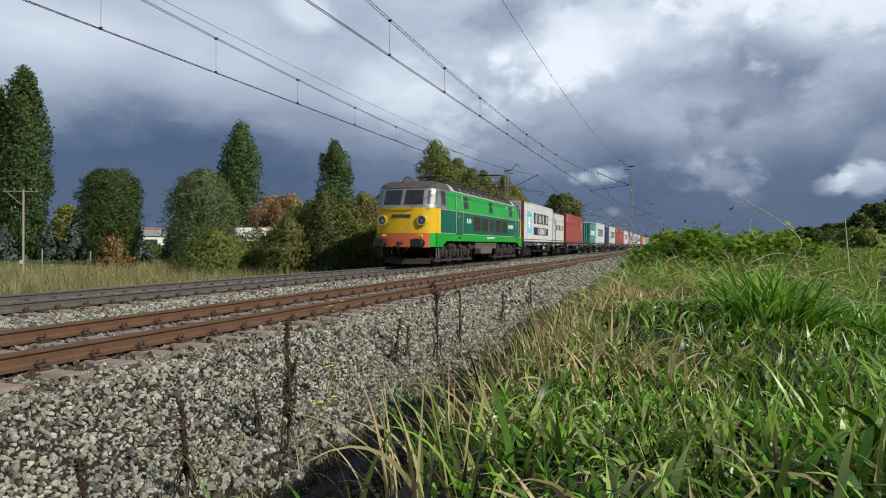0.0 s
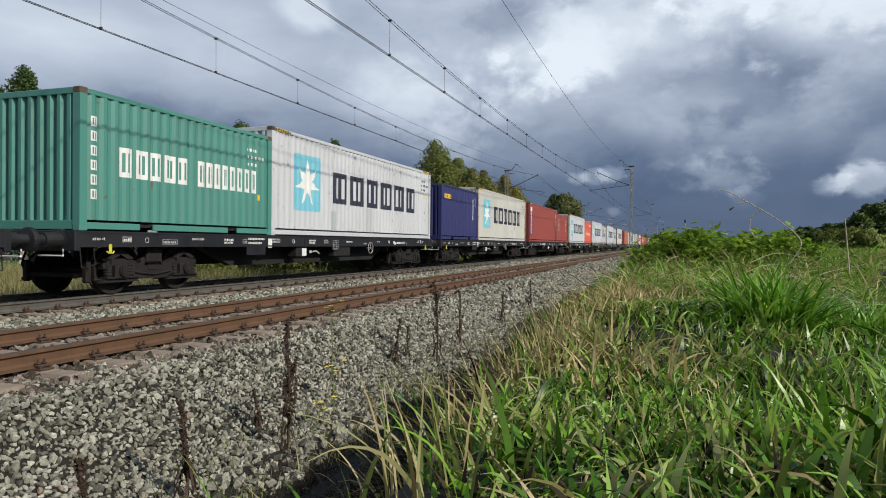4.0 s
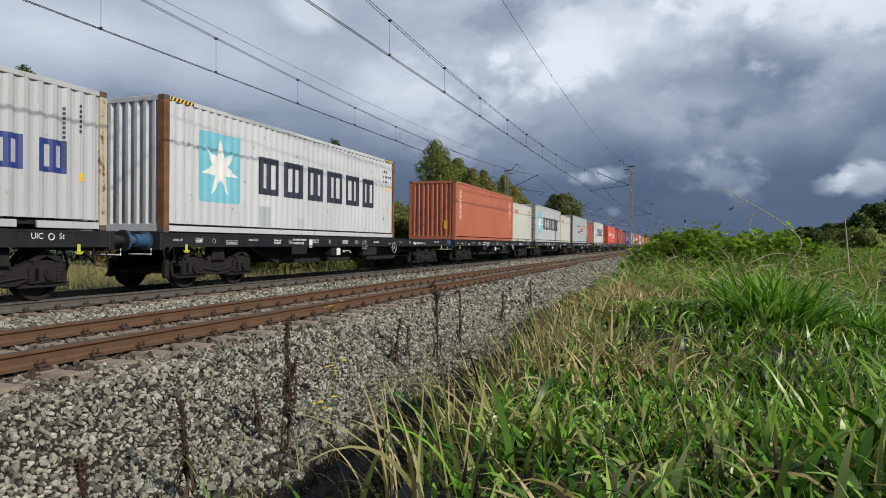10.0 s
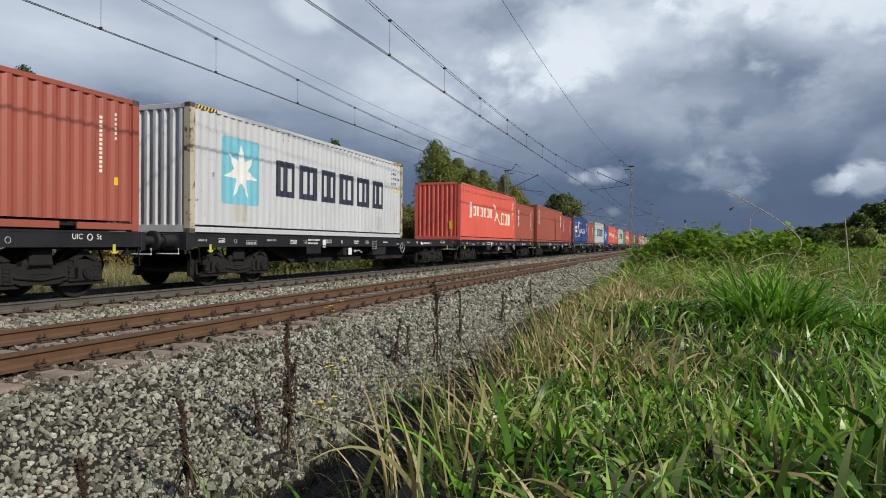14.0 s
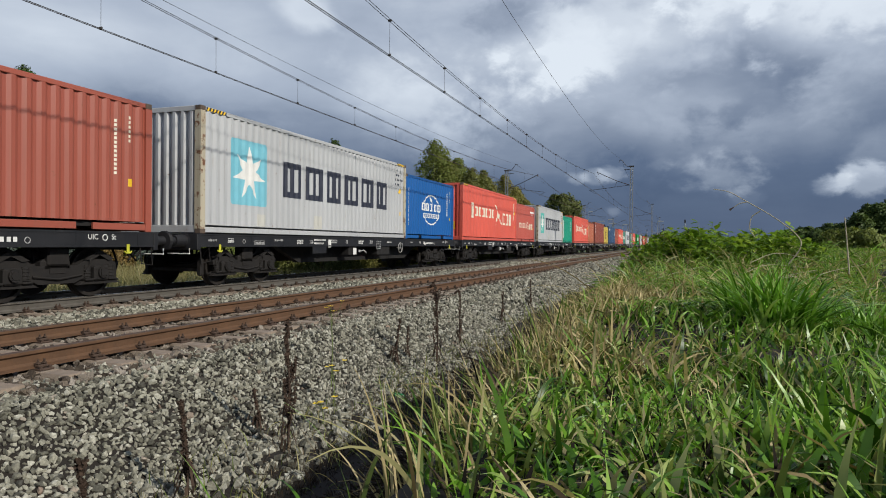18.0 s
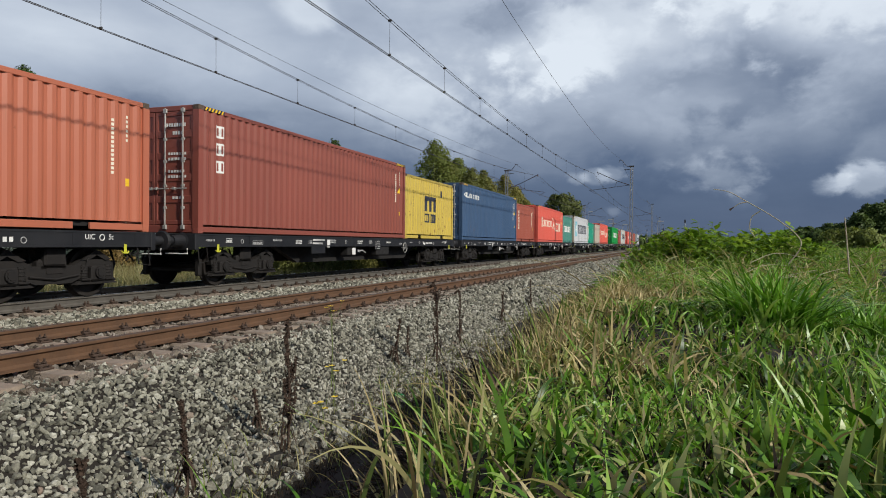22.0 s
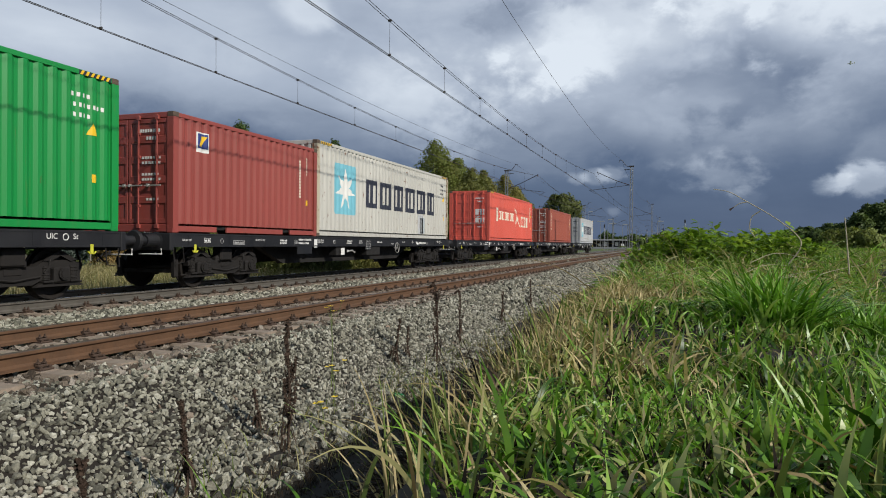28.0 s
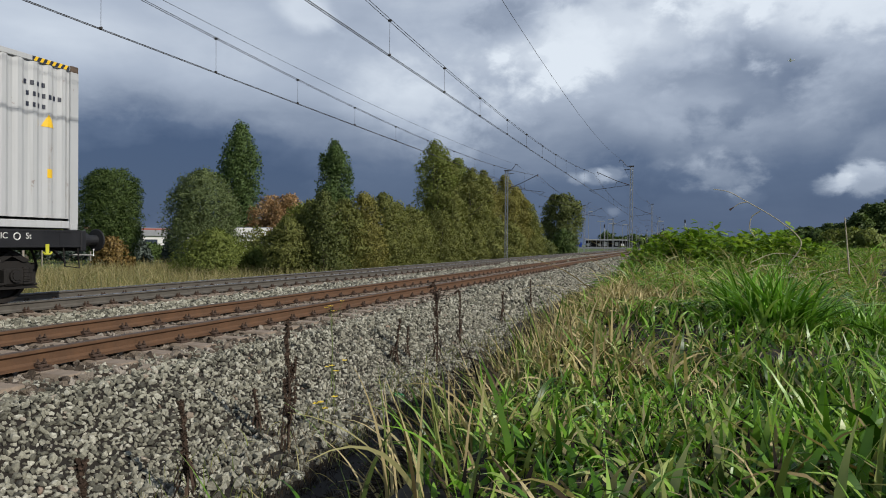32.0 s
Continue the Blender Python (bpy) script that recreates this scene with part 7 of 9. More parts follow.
def sole_bar(s):
    """Outer longitudinal beam with flanges."""
    x = s * 1.24
    prof = [(x, 0.93), (x, 0.965), (x - s * 0.05, 0.97), (x - s * 0.05, 1.185), (x, 1.19), (x, 1.228), (x - s * 0.16, 1.228), (x - s * 0.16, 1.19), (x - s * 0.075, 1.185), (x - s * 0.075, 0.97), (x - s * 0.16, 0.965), (x - s * 0.16, 0.93)]
    b = B().prism(prof, "y", 0.62, WAGON - 0.62)
    for k in range(13):
        y = 1.2 + k * 1.45
        b.box(*sorted((x - s * 0.052, x - s * 0.004)), y - 0.008, y + 0.008, 0.965, 1.19)
    return b.mesh("sole_bar", M_SOLE)


def sole_face(s):
    """Flat web plate that carries the inscriptions."""
    return B().box(*sorted((s * 1.19, s * 1.232)), 0.66, WAGON - 0.66, 0.955, 1.205, 0.006).mesh("web_plate", M_SOLE)


def words(body, height, x, y, z):
    """Painted words on the wagon's side, reading along y."""
    curve = bpy.data.curves.new("words", "FONT")
    curve.body, curve.size, curve.fill_mode = body, height * 1.4, "FRONT"
    holder = bpy.data.objects.new("words", curve)
    me = bpy.data.meshes.new_from_object(holder)
    bpy.data.objects.remove(holder)
    me.transform(Matrix(((0, 0, 1, x), (1, 0, 0, y), (0, 1, 0, z), (0, 0, 0, 1))))
    return me


def build_wagon():
    w = thing("container_wagon", "long black flat container wagon on two bogies", "wagon", "wagons of the train")
    for s in (-1, 1):
        part("sole_bar", sole_bar(s), None, w)
        part("web_plate", sole_face(s), None, w)
        # fish-bellied inner beam
        poly = [(0.75, 1.2), (WAGON - 0.75, 1.2), (WAGON - 0.75, 0.95), (15.2, 0.93), (14.0, 0.45), (5.75, 0.45), (4.55, 0.93), (0.75, 0.95)]
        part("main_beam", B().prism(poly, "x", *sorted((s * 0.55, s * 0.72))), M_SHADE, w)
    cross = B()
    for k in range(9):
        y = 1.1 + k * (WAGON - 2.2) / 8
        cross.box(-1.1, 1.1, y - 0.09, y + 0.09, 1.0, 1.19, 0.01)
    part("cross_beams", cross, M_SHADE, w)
    for y0, y1, e in ((0.6, 0.72, -1), (WAGON - 0.72, WAGON - 0.6, 1)):
        part("headstock", B().box(-1.25, 1.25, y0, y1, 0.86, 1.226, 0.012), M_SOLE, w)
        for s in (-1, 1):
            part("buffer", cached(("buffer", e), lambda: buffer_mesh(e)), None, w, at=(s * 0.875, 0.0 if e < 0 else WAGON, 1.06))
        yb = 0.3 if e < 0 else WAGON - 0.3
        hook = B().box(-0.04, 0.04, min(yb, y0), max(yb, y1), 0.98, 1.1, 0.01)
        hook.tube([(0, yb, 1.0), (0.05, yb + 0.12 * e, 0.8), (0, yb + 0.2 * e, 0.72)], 0.025, 6)
        part("coupling", hook, M_SHADE, w)
        step = B()
        ys = y0 + 0.45 if e < 0 else y1 - 0.45
        step.tube([(1.2, ys, 0.93), (1.24, ys, 0.6), (1.24, ys + 0.3 * e, 0.56), (1.2, ys + 0.3 * e, 0.93)], 0.013, 6)
        part("step", step, M_BOGIE, w)
        a = B().box(1.236, 1.25, ys - 0.035 - 0.35 * e, ys + 0.035 - 0.35 * e, 0.83, 0.985, 0.004)
        a.tube([(1.243, ys - 0.085 - 0.35 * e, 0.85), (1.25, ys - 0.05 - 0.35 * e, 0.815), (1.25, ys + 0.05 - 0.35 * e, 0.815), (1.243, ys + 0.085 - 0.35 * e, 0.85)], 0.016, 6)
        part("rope_hook", a, M_NEON, w, "bright yellow-green rope hook")
        hose = B().tube([(0.3 * e, y0 if e < 0 else y1, 0.95), (0.32 * e, yb, 0.7), (0.25 * e, yb + 0.15 * e, 0.62)], 0.02, 6)
        part("brake_hose", hose, M_SHADE, w)
        grip = B().tube([(0.62, yb - 0.1 * e, 0.78), (1.2, yb - 0.1 * e, 0.78), (1.2, yb - 0.1 * e, 0.9)], 0.016, 6)
        part("grab_rail", grip, M_WHITE, w, "white shunter's grab rail")
    for yc in (2.77, WAGON - 2.77):
        bog = part("bogie", cached("bolster", brake_mesh), None, w, "grimy two-axle freight bogie", at=(0, yc, 0))
        for s in (-1, 1):
            part("side_frame", cached(("frame", s, "bogie"), lambda: y_bogie_frame(s)), None, bog, at=(-s * 0.07, 0, 0))
        for dy in (-1.42, -0.38, 0.38, 1.42):
            part("brake_beam", cached("brake beam", brake_beam_mesh), None, bog, at=(0, dy, 0))
        for dy in (-0.9, 0.9):
            ws = part("wheelset", cached("wheels", lambda: wheelset_mesh(0.46)), None, bog)
            ws.matrix_parent_inverse = Matrix.Translation((0, dy, 0.46))
    wheel = B().ring((1.3, 0, 0), 0.19, 0.014, "x", 22, 6)
    for k in range(3):
        a = radians(90 + 120 * k)
        wheel.tube([(1.3, 0, 0), (1.3, 0.19 * math.cos(a), 0.19 * math.sin(a))], 0.011, 5)
    wheel.cyl((1.15, 0, 0), (1.32, 0, 0), 0.022, 8)
    part("hand_wheel", wheel, M_GREYROD, w, "pale brake hand wheel", at=(0, 12.75, 0.88))
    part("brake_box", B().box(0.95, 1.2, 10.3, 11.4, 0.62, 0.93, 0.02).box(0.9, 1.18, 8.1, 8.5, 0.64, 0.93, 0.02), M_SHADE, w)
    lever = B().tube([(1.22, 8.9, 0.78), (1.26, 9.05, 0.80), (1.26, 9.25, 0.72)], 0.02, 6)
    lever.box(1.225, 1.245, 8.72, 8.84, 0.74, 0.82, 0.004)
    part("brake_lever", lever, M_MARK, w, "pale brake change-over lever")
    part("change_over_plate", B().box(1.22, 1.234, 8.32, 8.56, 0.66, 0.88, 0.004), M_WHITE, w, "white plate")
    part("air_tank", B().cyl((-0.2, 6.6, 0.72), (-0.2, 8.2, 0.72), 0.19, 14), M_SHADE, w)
    part("data_grid", B().box(1.235, 1.241, 10.1, 10.55, 0.82, 1.17, 0.002), M_SOLE, w)
    g = B()
    for i in range(4):
        for j in range(5):
            g.box(1.2415, 1.2435, 10.13 + 0.105 * i, 10.16 + 0.105 * i + 0.012 * ((i * 3 + j * 5) % 4), 0.84 + 0.064 * j, 0.866 + 0.064 * j)
    tagged(part("inscription", g, M_MARK, w, "white load table bars"), kind="stuff")
    r = random.Random(4)
    y = 1.0
    while y < WAGON - 2.8:
        kind, t = r.choice((0, 0, 1, 2, 3)), B()
        wide, zc = r.uniform(0.2, 0.5), r.uniform(1.03, 1.11)
        if kind == 1:
            for a0, a1, z0, z1 in ((0, wide, 0, 0.008), (0, wide, 0.092, 0.1), (0, 0.008, 0.008, 0.092), (wide - 0.008, wide, 0.008, 0.092)):
                t.box(1.2335, 1.2352, y + a0, y + a1, zc - 0.05 + z0, zc - 0.05 + z1)
        if kind == 2:
            t.ring((1.2336, y + 0.06, zc), 0.05, 0.007, "x", 14, 4)
            wide = 0.12
        if kind in (0, 1, 3):
            for row in range(2 if kind == 3 else 1):
                q = 0.02 if kind == 1 else 0.0
                while q < wide - 0.03:
                    step = r.uniform(0.016, 0.045)
                    low = zc - (0.045 if kind == 3 else 0.03)
                    t.box(1.2335, 1.2352, y + q, y + min(q + step, wide - 0.012), low + 0.065 * row, low + r.choice((0.042, 0.05)) + 0.065 * row)
                    q += step + r.uniform(0.012, 0.026)
        tagged(part("inscription", t, r.choice((M_MARK, M_MARK, M_WHITE)), w), kind="stuff")
        y += wide + r.uniform(0.2, 0.95)
    for body, y in (("UIC", WAGON - 2.34), ("St", WAGON - 1.8)):
        me = words(body, 0.1, 1.2355, y, 1.075)
        me.materials.append(M_WHITE)
        part("inscription", me, None, w, "white painted words")
    part("inscription", B().ring((1.2345, WAGON - 1.95, 1.11), 0.055, 0.010, "x", 18, 4), M_WHITE, w, "white painted ring")
    part("owner_mark", B().box(1.2335, 1.2355, 14.9, 15.05, 1.03, 1.12).box(1.2335, 1.2355, 15.0, 15.15, 0.99, 1.08), M_WHITE, w)
    word = B()
    for a in (15.25, 15.36, 15.47, 15.6, 15.71, 15.83, 15.94):
        word.box(1.2335, 1.2355, a, a + 0.07, 1.02, 1.1)
    tagged(part("owner_lettering", word, M_WHITE, w, "white lettering bars"), kind="stuff")
    part("number_plate", B().box(1.2, 1.236, 5.7, 6.5, 0.72, 1.2, 0.006), M_SOLE, w)
    t = B()
    for i in range(11):
        t.box(1.2365, 1.2385, 5.75 + 0.065 * i, 5.79 + 0.065 * i, 1.1, 1.15)
        if i < 9:
            t.box(1.2365, 1.2385, 5.75 + 0.065 * i, 5.79 + 0.065 * i, 1.0, 1.05)
    tagged(part("inscription", t, M_WHITE, w), kind="stuff")
    part("card_holder", B().box(1.22, 1.238, 6.62, 6.8, 0.9, 1.14, 0.004), M_WHITE, w, "white paper in a card holder")
    return w


# the train, wagon by wagon: (container length, place on the wagon, colour, marks, doors in front, label, post)
CONSIST = [
    [(40, 0, "stained", "star40two", False, "weathered white container with dark lettering blocks and a star", M_POSTDARK), (20, 1, "oldwhite", "star20", False, "short off-white container with a small star", M_POSTRUST)],
    [(40, 0, "redbrown", "flag40", False, "red-brown corrugated container with a small blue plate", None)],
    [(20, 2, "teal", "shipping20", False, "short sea-green container with white lettering blocks", None), (40, 3, "white", "star40", False, "white container with a light blue star square", None)],
    [(20, 2, "navy", "code20", False, "short dark navy blue corrugated container", None), (40, 3, "oldwhite", "star40", False, "cream-white container with a light blue star square", M_POSTRUST)],
    [(40, 0, "redbrown", "panel40", False, "red-brown container with an upright blue panel", None), (20, 1, "redbrown", "three20", False, "short red-brown container with white upright marks", None)],
    [(40, 0, "white", "star40", False, "white container with a light blue star square", M_POSTRUST), (20, 1, "red", "bird20", False, "short bright red container with a winged shape", None)],
    [(40, 0, "white", "star40", False, "stained white container with a light blue star square", M_POSTRUST), (20, 1, "grey", "blue20", False, "short pale grey container with blue lettering blocks", None)],
    [(40, 0, "white", "star40", False, "white container with rusty posts and a star square", M_POSTRUST), (20, 1, "grey", "blue20", False, "short pale grey container with blue lettering blocks", M_POSTRUST)],
    [(40, 0, "white", "star40", False, "white container with rusty posts and a star square", M_POSTDARK)],
    [(40, 0, "orange", "col40", False, "orange-brown container with upright cream lettering blocks", None), (20, 1, "cream", "red20", False, "short cream container with small red marks", None)],
    [(40, 0, "grey", "star40", False, "light grey container with a light blue star square", M_POSTRUST), (20, 1, "cream", "red20", False, "short cream container with small red marks", None)],
    [(40, 0, "pale", "two40", False, "pale blue-grey container with a blue and orange panel", M_POSTDARK), (20, 1, "rust", "col20", False, "short rust-red container with upright lettering blocks", None)],
    [(40, 0, "white", "star40", False, "white container with a light blue star square", M_POSTRUST)],
    [(40, 0, "red", "bird40", False, "bright red container with cream lettering blocks and a winged shape", None), (20, 1, "rust", "three20", False, "short rust-red container with small white marks", None)],
    [(40, 0, "rust", "three40", False, "rust-red container with white upright marks", None), (20, 1, "redbrown", "three20", False, "short red-brown container with white upright marks", None)],
    [(40, 0, "blue", "script40", False, "blue container with flowing white lettering and a flag oval", M_POSTDARK), (20, 1, "rust", "col20", False, "short rust-red container with upright lettering blocks", None)],
    [(40, 0, "grey", "star40", False, "light grey container with a light blue star square", M_POSTRUST), (20, 1, "azure", "globe20", False, "short bright blue container with white globe lines", None)],
    [(40, 0, "red", "bird40", False, "bright red container with cream lettering blocks and a winged shape", None), (20, 1, "fadedred", "bird20", False, "short faded red container with a winged shape", None)],
    [(40, 0, "grey", "star40aqua", False, "light grey container with a sea-green star square", M_POSTRUST), (20, 1, "green", "label20", False, "short green container with a white upright panel", None)],
    [(40, 0, "red", "bird40", True, "bright red container, doors forward, with a winged shape", None), (20, 1, "orange", "col20", False, "short orange-brown container with upright lettering blocks", None)],
    [(40, 0, "brown", "three40", True, "brown container, doors forward, with white upright marks", None), (20, 1, "yellow", "yellow20", False, "short dented yellow container with black shapes", None)],
    [(40, 0, "slate", "word40", True, "slate blue container, doors forward, with white marks", None), (20, 1, "rust", "col20", False, "short rust-red container with upright lettering blocks", None)],
    [(40, 0, "red", "bird40", True, "bright red container, doors forward, with a winged shape", None), (20, 1, "teal", "shipping20", False, "short sea-green container with white lettering blocks", None)],
    [(40, 0, "white", "star40", True, "white container, grey doors forward, with a star square", M_POSTRUST), (20, 1, "green", "label20", False, "short green container with a white upright panel", None)],
    [(20, 2, "beige", "red20", True, "short beige container with small red marks", None), (40, 3, "red", "bird40", False, "bright red container with cream lettering blocks and a winged shape", None)],
    [(40, 3, "emerald", "wide40", True, "emerald green container, doors forward, with white lettering blocks", None)],
    [(20, 2, "redbrown", "flag20", True, "short red-brown container, doors forward, with a small blue plate", None), (40, 3, "oldwhite", "star40", False, "cream-white container with a light blue star square", M_POSTRUST)],
    [(40, 3, "red", "bird40", True, "bright red container, doors forward, with a winged shape", None)],
    [(40, 3, "rust", "col40", True, "rust-red container, doors forward, with upright lettering blocks", None)],
    [(40, 3, "grey", "star40", True, "light grey container, doors forward, with a star square", None)],
]
PLACE = {0: 0.73, 1: 12.925, 2: 0.72, 3: 6.785}
TRAIN = []          # (object, distance behind the front of the first wagon, height)


def build_wagons():
    first = None
    for k, loads in enumerate(CONSIST):
        w = build_wagon() if first is None else copy_thing(first, Matrix.Identity(4))
        first = first or w
        if k % 3 == 1:
            for o in w.children:
                if o.name.startswith("hand_wheel"):
                    o.location.y = 12.2
        if k in (8, 9, 19, 28):
            for o in w.children:
                if o.name.startswith("buffer") and o.location.x > 0 and o.location.y < 1:
                    painted(o, M_BLUEBUFFER)
        TRAIN.append((w, k * WAGON, 0.0))
        for size, place, colour, style, doors, label, post in loads:
            c = container(size, colour, style, doors, label, post, colour != "navy")
            TRAIN.append((c, k * WAGON + PLACE[place], DECK))


build_wagons()


def train_front(t):
    """Where the front of the first wagon is along the line, at t seconds."""
    return 1.08202734e-04 * t ** 3 - 1.87796931e-02 * t ** 2 + 0.60356387 * t + 19.40 - 12.94 - WAGON * (t - 2) - 0.09 * min(1.0, max(0.0, (t - 2.5) / 4))
# ---- the locomotive ----
LOCO_LEN = 19.24
M_LIME = paint_mat("loco_light_green", (0.010, 0.34, 0.032), 0.05, 0.12, 0.35)
M_PINE = paint_mat("loco_dark_green", (0.002, 0.118, 0.068), 0.05, 0.12, 0.35)
M_NOSE = paint_mat("loco_yellow", (0.66, 0.42, 0.006), 0.08, 0.15, 0.38)
M_BEAM = paint_mat("loco_orange", (0.62, 0.13, 0.045), 0.15, 0.3, 0.45)
M_SILVER = plain_mat("loco_grey_trim", (0.23, 0.23, 0.225), 0.4, 0.3, 0.2, 5)
M_ROOF = plain_mat("loco_roof_grime", (0.075, 0.062, 0.053), 0.85, 0, 0.35, 3)
M_LINE = plain_mat("loco_stripe", (0.45, 0.30, 0.22), 0.6, 0, 0.2, 5)
M_ROOFGRILL = plain_mat("roof_grill_iron", (0.045, 0.038, 0.033), 0.8, 0.1, 0.3, 9)
M_GRILL = plain_mat("loco_louvre", (0.06, 0.05, 0.036), 0.75, 0.1, 0.3, 5)
M_CABGLASS = glass_mat("cab_glass", (0.016, 0.018, 0.02), 0.3, 0.0)
M_RIB = plain_mat("roof_rib_grey", (0.36, 0.35, 0.33), 0.55, 0.1, 0.4, 4)
M_LOCOBOGIE = plain_mat("loco_bogie_grime", (0.034, 0.0285, 0.024), 0.88, 0.05, 0.65, 5, 0.4)
M_DUSTBOX = plain_mat("dusty_box_paint", (0.105, 0.092, 0.078), 0.85, 0, 0.3, 3)
# grey base colour stands in for the reflection on the corner panes
M_CORNER = plain_mat("corner_glass", (0.10, 0.10, 0.10), 0.35, 0, 0.35, 3)
M_PANTO = plain_mat("pantograph_grime", (0.045, 0.034, 0.03), 0.7, 0.2, 0.35, 6)
M_LAMP = glass_mat("lamp_glass", (0.04, 0.04, 0.045), 0.3, 0.0)

# plan of the body: half width and distance behind the front buffers, from the nose to the side
NOSE = [(0.0, 0.52), (0.5, 0.54), (0.95, 0.62), (1.22, 0.77), (1.40, 0.98), (1.47, 1.24), (1.48, 1.48)]


def shape_at(x, y, z):
    """Body surface at a height: the cab leans back and the walls draw in above the belt."""
    k = max(0.0, z - 2.62)
    front = min(1.0, max(0.0, (1.9 - y) / 1.3)) if y < LOCO_LEN / 2 else min(1.0, max(0.0, (y - LOCO_LEN + 1.9) / 1.3))
    sign = 1 if y < LOCO_LEN / 2 else -1
    low = max(0.0, 1.52 - z) * 0.12
    return (x * (1 - 0.055 * k), y + sign * front * (0.42 * k - 0.0 * low), z)


def strip(path, levels, out=0.0):
    """A skin along a plan path between heights."""
    b = B()
    n = len(path)
    vs = []
    for z in levels:
        for x, y in path:
            a = shape_at(x, y, z)
            vs.append((a[0] + (out if x > 0 else -out if x < 0 else 0), a[1], a[2]))
    fs = [(j * n + i, j * n + i + 1, (j + 1) * n + i + 1, (j + 1) * n + i) for j in range(len(levels) - 1) for i in range(n - 1)]
    return b.add(vs, fs)


def plan_loop(y0, rear):
    """Nose path from one side round to the other, starting y0 behind the front."""
    half = NOSE + [(1.48, y0)]
    path = [(-x, y) for x, y in half[::-1]] + [(x, y) for x, y in half[1:]]
    return [(x, LOCO_LEN - y) for x, y in path] if rear else path


def side_path(y0, y1, s, n=8):
    return [(s * 1.48, y0 + (y1 - y0) * i / n) for i in range(n + 1)]


def panel(b, s, y0, y1, z0, z1, out=0.008, thick=0.02):
    """A plate lying on the side wall."""
    x0, x1 = (shape_at(1.48, (y0 + y1) / 2, z)[0] for z in (z0, z1))
    vs = []
    for o in (out - thick, out):
        vs += [(s * (x0 + o), y0, z0), (s * (x0 + o), y1, z0), (s * (x1 + o), y1, z1), (s * (x1 + o), y0, z1)]
    return b.add(vs, [(0, 1, 2, 3), (4, 5, 6, 7), (0, 1, 5, 4), (1, 2, 6, 5), (2, 3, 7, 6), (3, 0, 4, 7)])


def nose_plate(x0, x1, z0, z1, out, rear, thick=0.03, n=7):
    """A plate that follows the curve of the cab front, between two half widths and two heights."""
    def at(x, z, o):
        y = float(np.interp(abs(x), [p[0] for p in NOSE], [p[1] for p in NOSE]))
        q = shape_at(x, y, z)
        a = min(1.0, abs(x) / 1.48) ** 4
        yy = q[1] - o * (1 - 0.6 * a)
        return (q[0] + math.copysign(o * a, x), LOCO_LEN - yy if rear else yy, q[2])
    xs = [x0 + (x1 - x0) * i / n for i in range(n + 1)]
    vs = [at(x, z, o) for o in (out - thick, out) for z in (z0, z1) for x in xs]
    m = n + 1
    fs = []
    for i in range(n):
        fs += [(i, i + 1, m + i + 1, m + i), (2 * m + i, 2 * m + i + 1, 3 * m + i + 1, 3 * m + i), (i, i + 1, 2 * m + i + 1, 2 * m + i), (m + i, m + i + 1, 3 * m + i + 1, 3 * m + i)]
    fs += [(0, m, 3 * m, 2 * m), (n, m + n, 3 * m + n, 2 * m + n)]
    return B().add(vs, fs)


